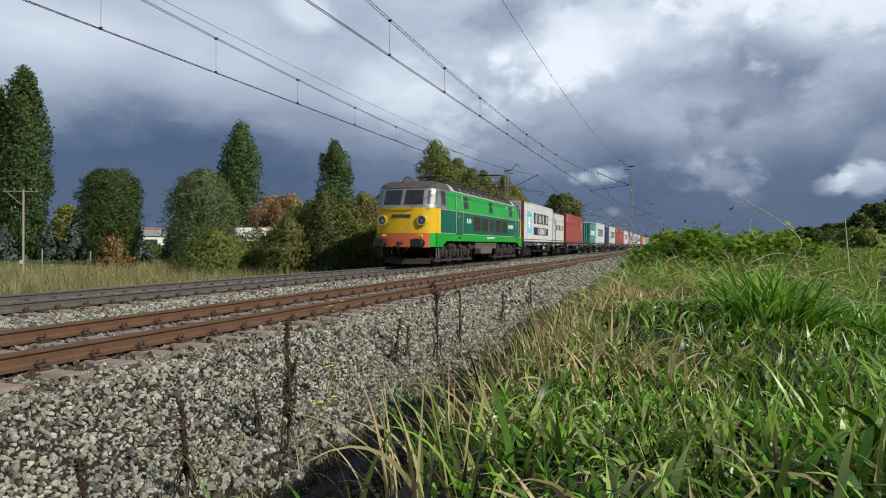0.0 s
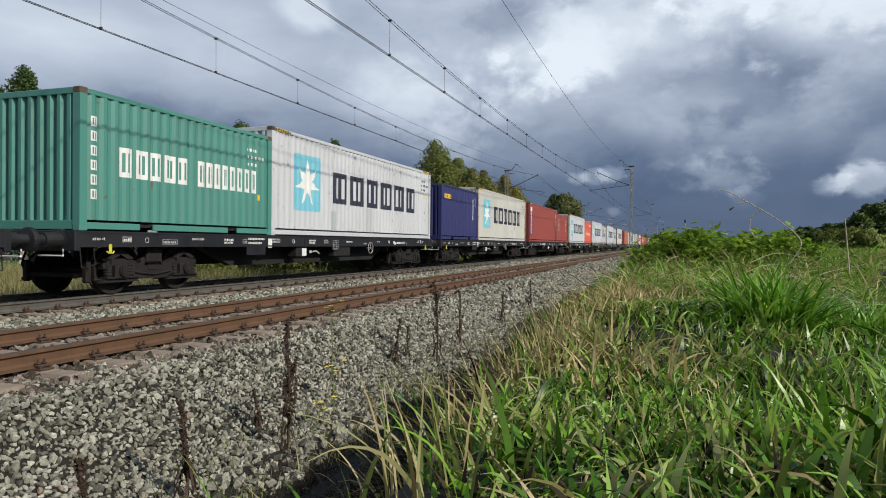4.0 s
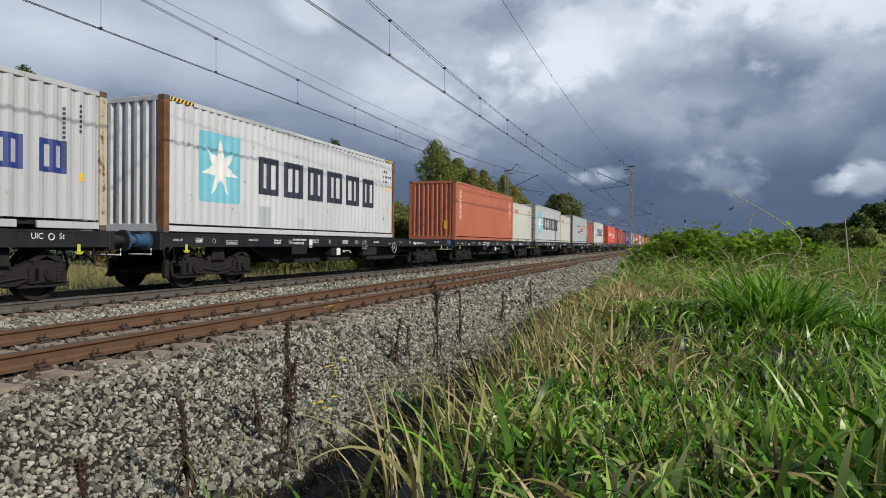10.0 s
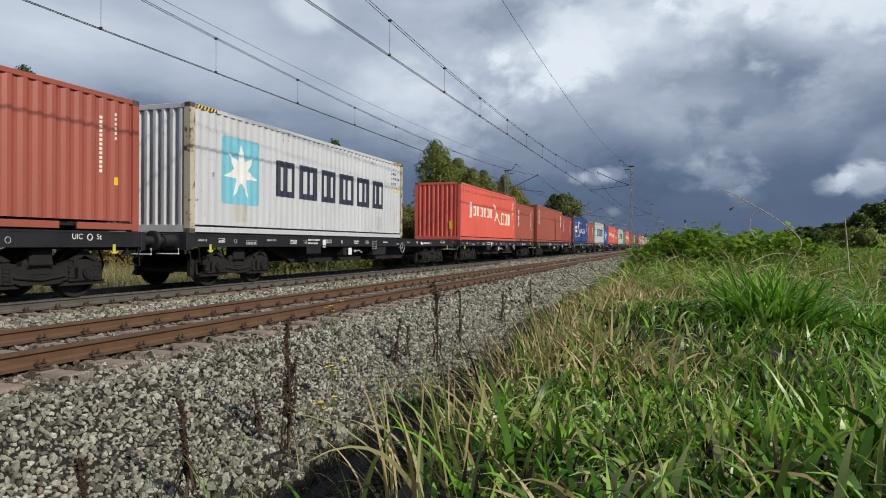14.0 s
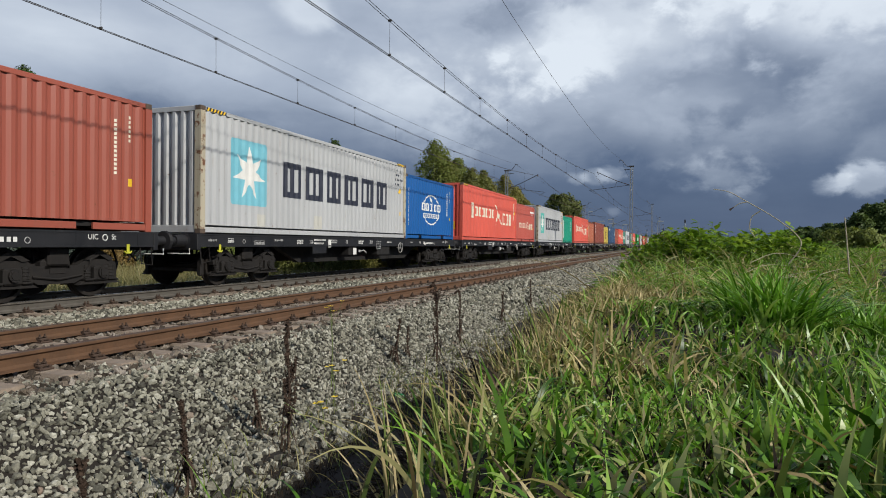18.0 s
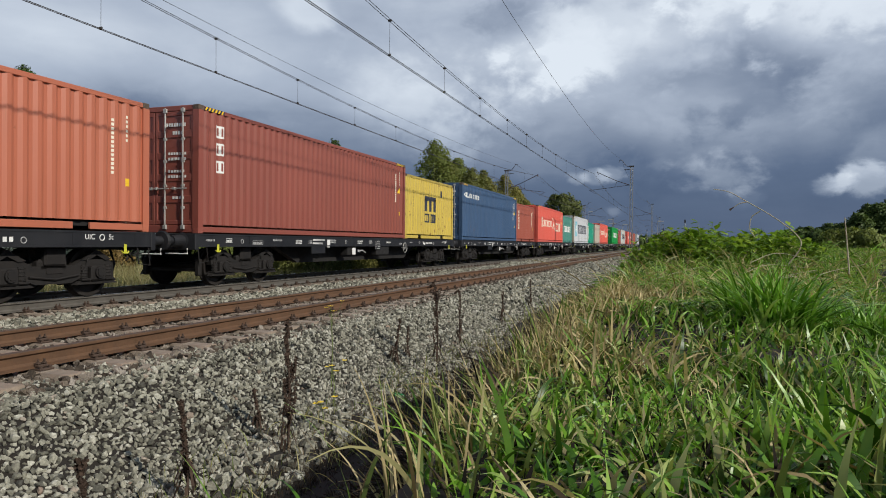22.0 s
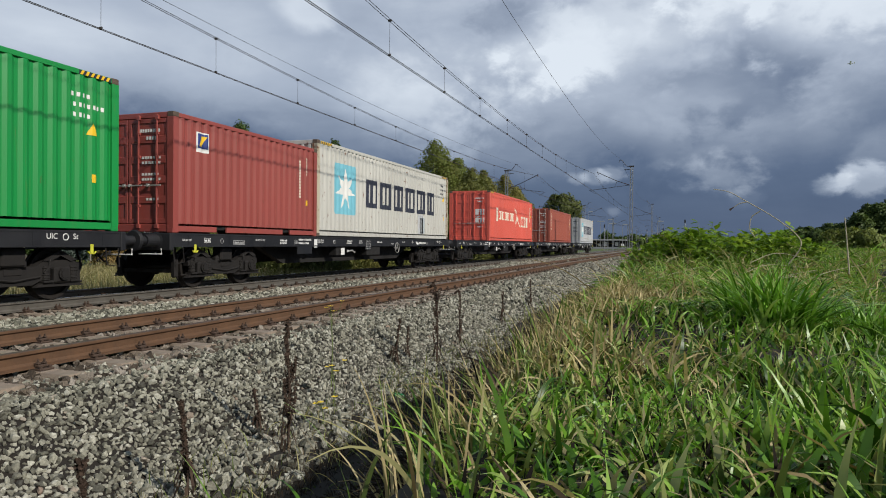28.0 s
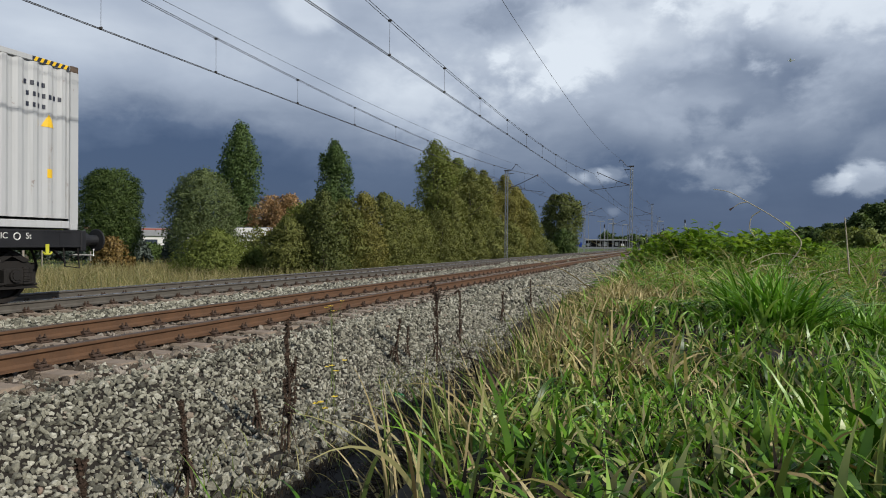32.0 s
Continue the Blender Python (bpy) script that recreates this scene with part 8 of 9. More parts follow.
def build_loco():
    w = thing("electric_locomotive", "six-axle green electric locomotive with a yellow nose", "locomotive")
    for rear in (False, True):
        part("nose", strip(plan_loop(1.48, rear), (1.50, 2.0, 2.62)), M_NOSE, w, "yellow cab nose", True)
        part("cab_surround", strip(plan_loop(2.34, rear), (2.62, 3.0, 3.3, 3.50)), M_SILVER, w, "grey cab window band", True)
        part("buffer_beam", strip(plan_loop(1.05, rear)[4:-4], (0.88, 1.2, 1.50)), M_BEAM, w, "orange-red buffer beam", True)
        for corner in (plan_loop(1.05, rear)[2:5], plan_loop(1.05, rear)[-5:-2]):
            part("corner_skirt", strip(corner, (0.90, 1.2, 1.50)), M_LIME, w)
        m = (lambda y: LOCO_LEN - y) if rear else (lambda y: y)
        lip = B()
        lip.add(strip(plan_loop(1.48, rear), (2.605, 2.66), 0.012).v, strip(plan_loop(1.48, rear), (2.605, 2.66)).f)
        part("cab_trim", lip, M_SILVER, w)
        for s in (-1, 1):
            part("windscreen", nose_plate(s * 0.09, s * 0.93, 2.75, 3.40, 0.016, rear), M_CABGLASS, w, "dark windscreen pane")
            part("corner_window", nose_plate(s * 1.10, s * 1.43, 2.78, 3.38, 0.016, rear), M_CORNER, w, "curved corner window")
            b = B()
            ya, yb = sorted((m(1.60), m(2.18)))
            panel(b, s, ya, yb, 2.80, 3.40, 0.012)
            part("cab_side_window", b, M_CABGLASS, w)
            f = B()
            for z0, z1, y0, y1 in ((2.76, 2.80, 1.55, 2.23), (3.40, 3.44, 1.55, 2.23), (2.76, 3.44, 1.55, 1.60), (2.76, 3.44, 2.18, 2.23)):
                ya, yb = sorted((m(y0), m(y1)))
                panel(f, s, ya, yb, z0, z1, 0.018)
            part("window_frame", f, M_SILVER, w)
            # headlamp in its housing
            lamp = B()
            e = -1 if not rear else 1
            oct_ = [(0.24 * math.cos(radians(22.5 + 45 * k)), 0.25 * math.sin(radians(22.5 + 45 * k))) for k in range(8)]
            lamp.prism([(s * 0.93 + a, 2.05 + c) for a, c in oct_], "y", m(0.50), m(0.95))
            house = part("headlamp", lamp, M_NOSE, w, "yellow headlamp housing")
            part("lens", B().prism([(s * 0.93 + a * 0.72, 2.05 + c * 0.76) for a, c in oct_], "y", m(0.485), m(0.52)), M_LAMP, house, "dark twin lamp lens")
            # pale disc laid on the lens as a painted glint
            part("bulb", B().cyl((s * 0.93 + 0.03, m(0.48), 2.03), (s * 0.93 + 0.03, m(0.495), 2.03), 0.045, 10), M_RIB, house, "pale reflector")
            rim = B()
            for k in range(8):
                a, c = oct_[k], oct_[(k + 1) % 8]
                rim.tube([(s * 0.93 + a[0] * 0.8, m(0.49), 2.05 + a[1] * 0.84), (s * 0.93 + c[0] * 0.8, m(0.49), 2.05 + c[1] * 0.84)], 0.014, 5)
            part("lens_rim", rim, M_RIB, house)
            part("buffer", cached(("buffer", -1 if not rear else 1), None), None, w, at=(s * 0.875, m(0.0), 1.06))
            plate = B().box(s * 0.875 - 0.26, s * 0.875 + 0.26, *sorted((m(-0.02), m(0.04))), 0.88, 1.24, 0.04)
            part("buffer_plate", plate, M_SOLE, w)
            part("beam_plate", B().box(s * 0.85 - 0.1, s * 0.85 + 0.1, *sorted((m(0.575), m(0.64))), 1.34, 1.44, 0.004), M_YELLOWINK, w, "small yellow plate")
            part("foot_step", B().tube([(s * 1.38, m(1.15), 0.9), (s * 1.4, m(1.15), 0.45), (s * 1.4, m(1.5), 0.45), (s * 1.38, m(1.5), 0.9)], 0.014, 6), M_GREYROD, w)
            wip = B().tube([(s * 0.35, m(0.70), 2.76), (s * 0.55, m(0.86), 3.25)], 0.012, 5)
            part("wiper", wip, M_SHADE, w)
        part("hand_rail", B().tube([(-0.9, m(0.56), 2.52), (-0.3, m(0.5), 2.50), (0.3, m(0.5), 2.50), (1.2, m(0.72), 2.56)], 0.012, 6), M_SHADE, w)
        bars = B()
        for i in range(7):
            bars.box(-0.45 + 0.13 * i, -0.37 + 0.13 * i, *sorted((m(0.503), m(0.53))), 2.18, 2.31)
        part("number_bars", bars, M_INK, w, "dark number bars")
        plough = B()
        for s in (-1, 1):
            plough.add([(0, m(0.55), 0.14), (s * 1.1, m(1.15), 0.16), (s * 1.1, m(1.35), 0.40), (0, m(0.85), 0.42), (0, m(0.62), 0.14), (s * 1.1, m(1.22), 0.16), (s * 1.1, m(1.42), 0.40), (0, m(0.92), 0.42)],
                       [(0, 1, 2, 3), (4, 5, 6, 7), (0, 1, 5, 4), (1, 2, 6, 5), (2, 3, 7, 6), (3, 0, 4, 7)])
        part("snow_plough", plough, M_BOGIE, w)
        hook = B().box(-0.05, 0.05, *sorted((m(0.05), m(0.65))), 1.0, 1.12, 0.01)
        hook.tube([(0, m(0.1), 1.0), (0.04, m(0.02), 0.8), (0, m(0.15), 0.62)], 0.03, 6)
        for dx in (-0.35, 0.3):
            hook.tube([(dx, m(0.6), 0.95), (dx * 1.05, m(0.25), 0.72), (dx * 0.9, m(0.2), 0.58)], 0.025, 6)
        part("coupling", hook, M_SHADE, w)
        top = B().lathe([(0.0, 0.0), (0.0, 0.2), (0.03, 0.24), (0.38, 0.24), (0.5, 0.12), (0.52, 0.0)] if not rear else [(0.0, 0.0), (0.0, 0.2), (-0.03, 0.24), (-0.38, 0.24), (-0.5, 0.12), (-0.52, 0.0)], (0, m(1.16), 3.80), "y", 18)
        big = part("top_lamp", top, M_ROOF, w, "round headlamp on the roof edge")
        part("lens", B().lathe([(-0.004, 0.0), (-0.004, 0.19)] if not rear else [(0.004, 0.0), (0.004, 0.19)], (0, m(1.16), 3.80), "y", 18), M_SILVER, big)
        part("horn", B().cyl((0.55, m(1.35), 3.72), (0.55, m(1.75), 3.76), 0.05, 8, 0.03), M_SHADE, w)
        part("cab_roof", cab_roof(rear), M_ROOF, w, "grimy rounded cab roof")
    # side walls between the cabs
    for s in (-1, 1):
        part("lower_wall", strip(side_path(1.48, LOCO_LEN - 1.48, s), (1.52, 2.58)), M_PINE, w, "dark green lower wall")
        part("upper_wall", strip(side_path(2.34, LOCO_LEN - 2.34, s), (2.60, 3.0, 3.50)), M_LIME, w, "light green upper wall")
        part("cab_wall", strip(side_path(1.48, 2.34, s, 2), (2.58, 2.62)), M_SILVER, w)
        part("cab_wall", strip(side_path(LOCO_LEN - 2.34, LOCO_LEN - 1.48, s, 2), (2.58, 2.62)), M_SILVER, w)
        skirt = B()
        low = [(1.05, 0.90), (1.72, 0.90), (2.35, 1.17), (LOCO_LEN - 2.35, 1.17), (LOCO_LEN - 1.72, 0.90), (LOCO_LEN - 1.05, 0.90)]
        poly = [(1.05, 1.51)] + low + [(LOCO_LEN - 1.05, 1.51)]
        skirt.prism(poly, "x", *sorted((s * 1.40, s * 1.478)))
        part("skirt", skirt, M_LIME, w, "light green skirt")
        for z0, z1 in ((1.505, 1.535), (2.575, 2.605)):
            b = B()
            panel(b, s, 1.48, LOCO_LEN - 1.48, z0, z1, 0.006)
            part("stripe", b, M_LINE, w)
        for y0, y1 in ((3.66, 4.62), (LOCO_LEN - 3.2, LOCO_LEN - 2.3)):
            b = B()
            panel(b, s, y0, y1, 1.47, 2.58, 0.010)
            door = part("door", b, M_PINE, w, "side door")
            b = B()
            panel(b, s, y0, y1, 2.605, 3.44, 0.010)
            part("door_top", b, M_LIME, door)
            for y in (y0 - 0.04, y1 + 0.04):
                part("hand_rail", B().tube([(s * 1.52, y, 1.55), (s * 1.52, y, 2.58), (s * 1.475, y, 3.40)], 0.014, 6), M_GREYROD, door)
            b = B()
            panel(b, s, (y0 + y1) / 2 - 0.03, (y0 + y1) / 2 + 0.03, 2.32, 2.40, 0.02)
            part("latch", b, M_WHITE, door)
        for y0, y1 in ((4.97, 5.77), (9.75, 10.5), (14.55, 15.32)):
            for z0, z1 in ((2.78, 3.14), (3.18, 3.38)):
                b = B()
                panel(b, s, y0, y1, z0, z1, 0.006)
                part("side_window", b, M_CABGLASS, w)
        for y0, y1 in ((6.65, 7.95), (8.2, 9.45), (9.82, 10.75), (11.12, 12.32), (12.66, 13.9)):
            lou = B()
            panel(lou, s, y0, y1, 1.70, 2.46, 0.004)
            for i in range(26):
                q = y0 + 0.05 + (y1 - y0 - 0.12) * i / 25
                panel(lou, s, q, q + 0.018, 1.74, 2.42, 0.012, 0.02)
            rim = B()
            for a0, a1, z0, z1 in ((y0, y1, 1.68, 1.71), (y0, y1, 2.45, 2.48), (y0 - 0.02, y0 + 0.01, 1.68, 2.48), (y1 - 0.01, y1 + 0.02, 1.68, 2.48)):
                panel(rim, s, a0, a1, z0, z1, 0.016)
            part("louvre_frame", rim, M_PINE, w)
            part("louvre", lou, M_GRILL, w, "rust-stained ventilation louvre")
        t = B()
        for i in range(3):
            t = B()
            panel(t, s, 5.47 + 0.28 * i, 5.62 + 0.28 * i, 2.08, 2.31, 0.005)
            part("letter_block", t, M_WHITE, w, "white lettering bar")
        t = B()
        for i in range(7):
            panel(t, s, 14.28 + 0.2 * i, 14.41 + 0.2 * i, 2.02, 2.24, 0.005)
        part("number_bars", t, M_WHITE, w, "white number bars")
        t = B()
        for i in range(12):
            t.box(*sorted((s * 1.474, s * 1.482)), 9.3 + 0.14 * i, 9.39 + 0.14 * i, 1.33, 1.43)
        part("number_bars", t, M_WHITE, w, "white number bars")
        for y in (4.1, 16.9):
            part("jack_plate", B().box(*sorted((s * 1.474, s * 1.484)), y, y + 0.3, 1.28, 1.38, 0.002), M_SHADE, w)
        for y in (4.78, 13.9, 15.9):
            b = B()
            panel(b, s, y - 0.07, y + 0.07, 3.2, 3.36, 0.006)
            part("small_plate", b, M_CREAMINK, w)
        # rounded roof shoulder with grills
        sh = B()
        prof = [(1.43, 3.49), (1.40, 3.56), (1.24, 3.76), (1.05, 3.86)]
        sh.prism([(s * x, z) for x, z in prof + [(1.0, 3.80), (1.18, 3.70), (1.34, 3.52), (1.38, 3.47)]], "y", 2.9, LOCO_LEN - 2.9)
        part("roof_shoulder", sh, M_RIB, w)
        y = 3.55
        while y < LOCO_LEN - 4.2:
            g = B()
            face = [(1.405, 3.545), (1.395, 3.585), (1.245, 3.775), (1.075, 3.865)]
            inner = [(x - 0.03, z - 0.03) for x, z in face]
            g.prism([(s * x, z) for x, z in face + inner[::-1]], "y", y + 0.07, y + 1.10)
            for i in range(7):
                t0 = i / 6
                gx, gz = np.interp(t0, [0, 0.5, 1], [1.39, 1.245, 1.085]), np.interp(t0, [0, 0.5, 1], [3.59, 3.775, 3.862])
                g.box(*sorted((s * (gx - 0.02), s * (gx + 0.016))), y + 0.09, y + 1.08, gz - 0.012, gz + 0.012)
            part("roof_grill", g, M_ROOFGRILL, w, "dark louvred roof grill")
            y += 1.21
    roof = B().prism([(-1.06, 3.80), (-1.05, 3.86), (-0.6, 3.95), (0, 3.98), (0.6, 3.95), (1.05, 3.86), (1.06, 3.80)], "y", 2.9, LOCO_LEN - 2.9)
    part("roof", roof, M_ROOF, w, "grimy brown roof")
    part("frame_floor", B().box(-1.36, 1.36, 1.0, LOCO_LEN - 1.0, 1.14, 1.3), M_SHADE, w)
    for s in (-1, 1):
        for y0, y1, z0 in ((7.45, 8.35, 0.78), (8.45, 10.75, 0.50), (10.85, 11.75, 0.78)):
            box = part("battery_box", B().box(*sorted((s * 0.9, s * 1.38)), y0, y1, z0, 1.15, 0.03), M_DUSTBOX, w, "dusty grey battery box between the bogies")
            part("lid", B().box(*sorted((s * 1.375, s * 1.395)), y0 + 0.06, y1 - 0.06, 0.98, 1.02, 0.004), M_LOCOBOGIE, box)
        part("air_tank", B().cyl((s * 1.05, 6.9, 0.86), (s * 1.05, 7.4, 0.86), 0.17, 12), M_LOCOBOGIE, w)
    part("underfloor", B().box(-0.9, 0.9, 7.2, 12.0, 0.55, 1.14, 0.03), M_SHADE, w)
    # bogies
    for yc in (4.47, LOCO_LEN - 4.47):
        core = B().box(-0.85, 0.85, -2.4, 2.4, 0.6, 0.95, 0.05)
        bog = part("bogie", core, M_LOCOBOGIE, w, "grimy three-axle bogie with coil springs", at=(0, yc, 0))
        for s in (-1, 1):
            fr = B()
            x0, x1 = sorted((s * 0.98, s * 1.14))
            fr.prism([(-2.55, 0.78), (-2.4, 0.98), (2.4, 0.98), (2.55, 0.78), (2.3, 0.7), (-2.3, 0.7)], "x", x0, x1)
            part("side_frame", fr, M_LOCOBOGIE, bog)
            for y in (-1.75, 0, 1.75):
                ab = B().box(*sorted((s * 1.0, s * 1.26)), y - 0.24, y + 0.24, 0.42, 0.82, 0.06)
                ab.cyl((s * 1.24, y, 0.62), (s * 1.34, y, 0.62), 0.17, 14)
                ab.prism([(y - 0.5, 0.34), (y + 0.5, 0.34), (y + 0.3, 0.24), (y - 0.3, 0.24)], "x", *sorted((s * 1.02, s * 1.18)))
                part("axle_box", ab, M_LOCOBOGIE, bog)
                for d in (-0.42, 0.42):
                    sp = B().tube([(s * 1.1 + 0.1 * math.cos(0.7 * i), y + d + 0.1 * math.sin(0.7 * i), 0.36 + 0.0072 * i) for i in range(52)], 0.022, 5)
                    part("coil_spring", sp, M_LOCOBOGIE, bog)
            for y in (-0.9, 0.9):
                part("damper", B().cyl((s * 1.2, y, 0.42), (s * 1.2, y + 0.12, 1.05), 0.045, 8).box(*sorted((s * 1.12, s * 1.26)), y - 0.16, y + 0.16, 0.80, 0.95, 0.03), M_LOCOBOGIE, bog)
            for y in (-2.45, -0.9, 0.9, 2.45):
                tie = B().prism([(y - 0.62, 0.27), (y - 0.1, 0.20), (y + 0.1, 0.20), (y + 0.62, 0.27), (y + 0.12, 0.40), (y - 0.12, 0.40)], "x", *sorted((s * 1.10, s * 1.17)))
                tie.tube([(s * 1.2, y - 0.25, 0.98), (s * 1.24, y - 0.2, 0.6), (s * 1.2, y - 0.1, 0.3)], 0.022, 6)
                tie.tube([(s * 1.16, y + 0.22, 1.02), (s * 1.22, y + 0.28, 0.7), (s * 1.12, y + 0.36, 0.24)], 0.018, 6)
                part("brake_rigging", tie, M_LOCOBOGIE, bog)
            for y, hh in ((-2.2, 0.3), (-0.45, 0.22), (0.5, 0.26), (2.15, 0.32)):
                part("sand_box", B().box(*sorted((s * 1.05, s * 1.3)), y - 0.17, y + 0.17, 0.86, 0.86 + hh, 0.04).cyl((s * 1.2, y, 0.5), (s * 1.2, y + 0.05, 0.9), 0.03, 6), M_LOCOBOGIE, bog)
            pipe = B().tube([(s * 1.17, -2.4, 0.74), (s * 1.19, -1.2, 0.70), (s * 1.19, 1.2, 0.70), (s * 1.17, 2.4, 0.74)], 0.02, 6)
            part("pipe", pipe, M_LOCOBOGIE, bog)
            part("brake_cylinder", B().cyl((s * 1.2, -1.35, 0.98), (s * 1.2, -0.75, 0.98), 0.12, 12), M_LOCOBOGIE, bog)
        for y in (-1.75, 0, 1.75):
            ws = part("wheelset", cached("loco wheels", lambda: wheelset_mesh(0.625)), None, bog)
            ws.matrix_parent_inverse = Matrix.Translation((0, y, 0.625))
    # roof gear and pantographs
    gear = B()
    for y in (6.6, 8.0, 9.62, 11.2, 12.6):
        for x in (-0.45, 0.4):
            gear.cyl((x, y, 3.93), (x, y, 4.16), 0.05, 8)
            gear.cyl((x, y, 4.02), (x, y, 4.06), 0.085, 10)
    gear.tube([(-0.45, 6.6, 4.18), (-0.45, 12.6, 4.18)], 0.022, 6)
    gear.tube([(0.4, 6.6, 4.18), (0.4, 9.0, 4.2), (0.4, 12.6, 4.18)], 0.022, 6)
    part("bus_bars", gear, M_SHADE, w)
    part("walkway", B().box(-1.0, -0.72, 3.3, LOCO_LEN - 3.3, 3.93, 3.96).box(0.72, 1.0, 3.3, LOCO_LEN - 3.3, 3.93, 3.96), M_ROOF, w)
    for yc, up in ((5.1, 0.34), (15.2, 1.40)):
        pan = B().box(-0.75, 0.75, yc - 0.75, yc - 0.68, 4.06, 4.14).box(-0.75, 0.75, yc + 0.68, yc + 0.75, 4.06, 4.14).box(-0.75, -0.68, yc - 0.75, yc + 0.75, 4.06, 4.14).box(0.68, 0.75, yc - 0.75, yc + 0.75, 4.06, 4.14)
        for x in (-0.7, 0.7):
            for y in (yc - 0.7, yc + 0.7):
                pan.cyl((x, y, 3.86), (x, y, 4.07), 0.055, 8)
                pan.cyl((x, y, 3.95), (x, y, 4.0), 0.09, 10)
        pg = part("pantograph", pan, M_PANTO, w, "folded pantograph" if up < 1 else "raised pantograph")
        knee_y, knee_z = (1.25, 0.10) if up < 1 else (1.15, 0.62)
        for e in (-1, 1):
            for x in (-0.6, 0.6):
                arm = B().tube([(x, yc + 0.35 * e, 4.16), (x * 1.05, yc + knee_y * e, 4.16 + knee_z)], 0.026, 6)
                arm.tube([(x * 1.05, yc + knee_y * e, 4.16 + knee_z), (x * 0.85, yc + 0.12 * e, 4.06 + up)], 0.018, 6)
                part("arm", arm, M_PANTO, pg)
            brace = B().tube([(-0.63, yc + knee_y * e, 4.16 + knee_z), (0.63, yc + knee_y * e, 4.16 + knee_z)], 0.018, 6)
            brace.tube([(-0.6, yc + 0.35 * e, 4.16), (0.63, yc + knee_y * e, 4.16 + knee_z)], 0.012, 5)
            part("cross_brace", brace, M_PANTO, pg)
        shoe = B()
        for e in (-1, 1):
            shoe.tube([(-0.92, yc + 0.16 * e, 4.0 + up - 0.12), (-0.75, yc + 0.16 * e, 4.06 + up), (0.75, yc + 0.16 * e, 4.06 + up), (0.92, yc + 0.16 * e, 4.0 + up - 0.12)], 0.022, 6)
        shoe.box(-0.5, 0.5, yc - 0.16, yc + 0.16, 4.03 + up, 4.05 + up)
        part("contact_shoe", shoe, M_SHADE, pg)
    TRAIN.append((w, -LOCO_LEN, 0.0))
    return w


def cab_roof(rear):
    """Domed roof over a cab, drawn down to the window band."""
    rings = []
    half = NOSE + [(1.48, 2.2), (1.48, 2.95)]
    for k, z in ((1.03, 3.49), (1.0, 3.55), (0.90, 3.66), (0.74, 3.76), (0.5, 3.84)):
        ring = []
        path = [(-x, y) for x, y in half[::-1]] + [(x, y) for x, y in half[1:]]
        for x, y in path:
            q = shape_at(x, y, min(z, 3.55))
            yy = 2.95 + (q[1] - 2.95) * (0.45 + 0.55 * k)
            ring.append((q[0] * (0.62 + 0.38 * k), LOCO_LEN - yy if rear else yy, z))
        rings.append(ring)
    n = len(rings[0])
    vs = [p for r in rings for p in r]
    fs = [(j * n + i, j * n + i + 1, (j + 1) * n + i + 1, (j + 1) * n + i) for j in range(len(rings) - 1) for i in range(n - 1)]
    fs.append(tuple(range((len(rings) - 1) * n, len(rings) * n)))
    return B().add(vs, fs)


loco = build_loco()
# ---- buildings and small things in the distance ----
M_WALLWHITE = plain_mat("white_render", (0.66, 0.66, 0.64), 0.8, 0, 0.08, 1.5)
M_ROOFRED = plain_mat("red_fascia", (0.26, 0.075, 0.06), 0.6, 0, 0.12, 1.0)
M_WALLPALE = plain_mat("pale_grey_cladding", (0.36, 0.37, 0.37), 0.7, 0, 0.15, 1.0)
# dark hall cladding, with the shade beneath its fascia in the colour
M_WALLDARK = plain_mat("dark_cladding", (0.06, 0.062, 0.068), 0.6, 0, 0.2, 1.0)
M_WALLGREY = plain_mat("grey_cladding", (0.25, 0.26, 0.28), 0.6, 0, 0.15, 1.0)
M_PANE = glass_mat("window_pane", (0.03, 0.04, 0.055), 0.15)
M_WOOD = plain_mat("grey_wood_pole", (0.27, 0.24, 0.20), 0.9, 0, 0.3, 9, 0.3)
M_CARWHITE = plain_mat("car_white", (0.7, 0.7, 0.7), 0.3, 0, 0.05, 2)
M_AIRWHITE = plain_mat("aeroplane_white", (0.9, 0.9, 0.9), 0.35, 0, 0.03, 2)
M_SIGNBLUE = plain_mat("sign_blue", (0.02, 0.06, 0.35), 0.5, 0, 0.1, 2)


def hall(x, y, turn, length, depth, h, wall, fascia, label, bays=10, deep=0.9):
    """Low flat-roofed building with a coloured fascia and a row of windows."""
    ob = thing("industrial_hall", label, "building", "", "", (x, y, -0.85))
    ob.rotation_euler.z = radians(turn)
    part("wall", B().box(-length / 2, length / 2, 0, depth, 0, h - 0.5, 0.02), wall, ob)
    part("fascia", B().box(-length / 2 - 0.3, length / 2 + 0.3, -0.3, depth + 0.3, h - deep, h, 0.05), fascia, ob)
    part("roof", B().box(-length / 2, length / 2, 0, depth, h, h + 0.12), M_WALLGREY, ob)
    for i in range(bays):
        a = -length / 2 + (i + 0.25) * length / bays
        win = part("window", B().box(a, a + length / bays * 0.6, -0.06, 0.02, 0.9, h - 1.4, 0.01), M_WALLGREY, ob)
        part("pane", B().box(a + 0.08, a + length / bays * 0.6 - 0.08, -0.075, -0.055, 1.0, h - 1.5), M_PANE, win)
    return ob


hall(-116, 100, 50, 75, 20, 4.55, M_WALLDARK, M_ROOFRED, "long dark grey industrial hall with a red fascia", 14, 0.55)
hall(-80, 92, 42, 16, 10, 3.6, M_WALLWHITE, M_WALLGREY, "low white building behind the trees", 5)
hall(-40.0, 60.0, 30, 6.0, 6, 3.3, M_WALLWHITE, M_WALLWHITE, "low white building behind the bushes", 4)


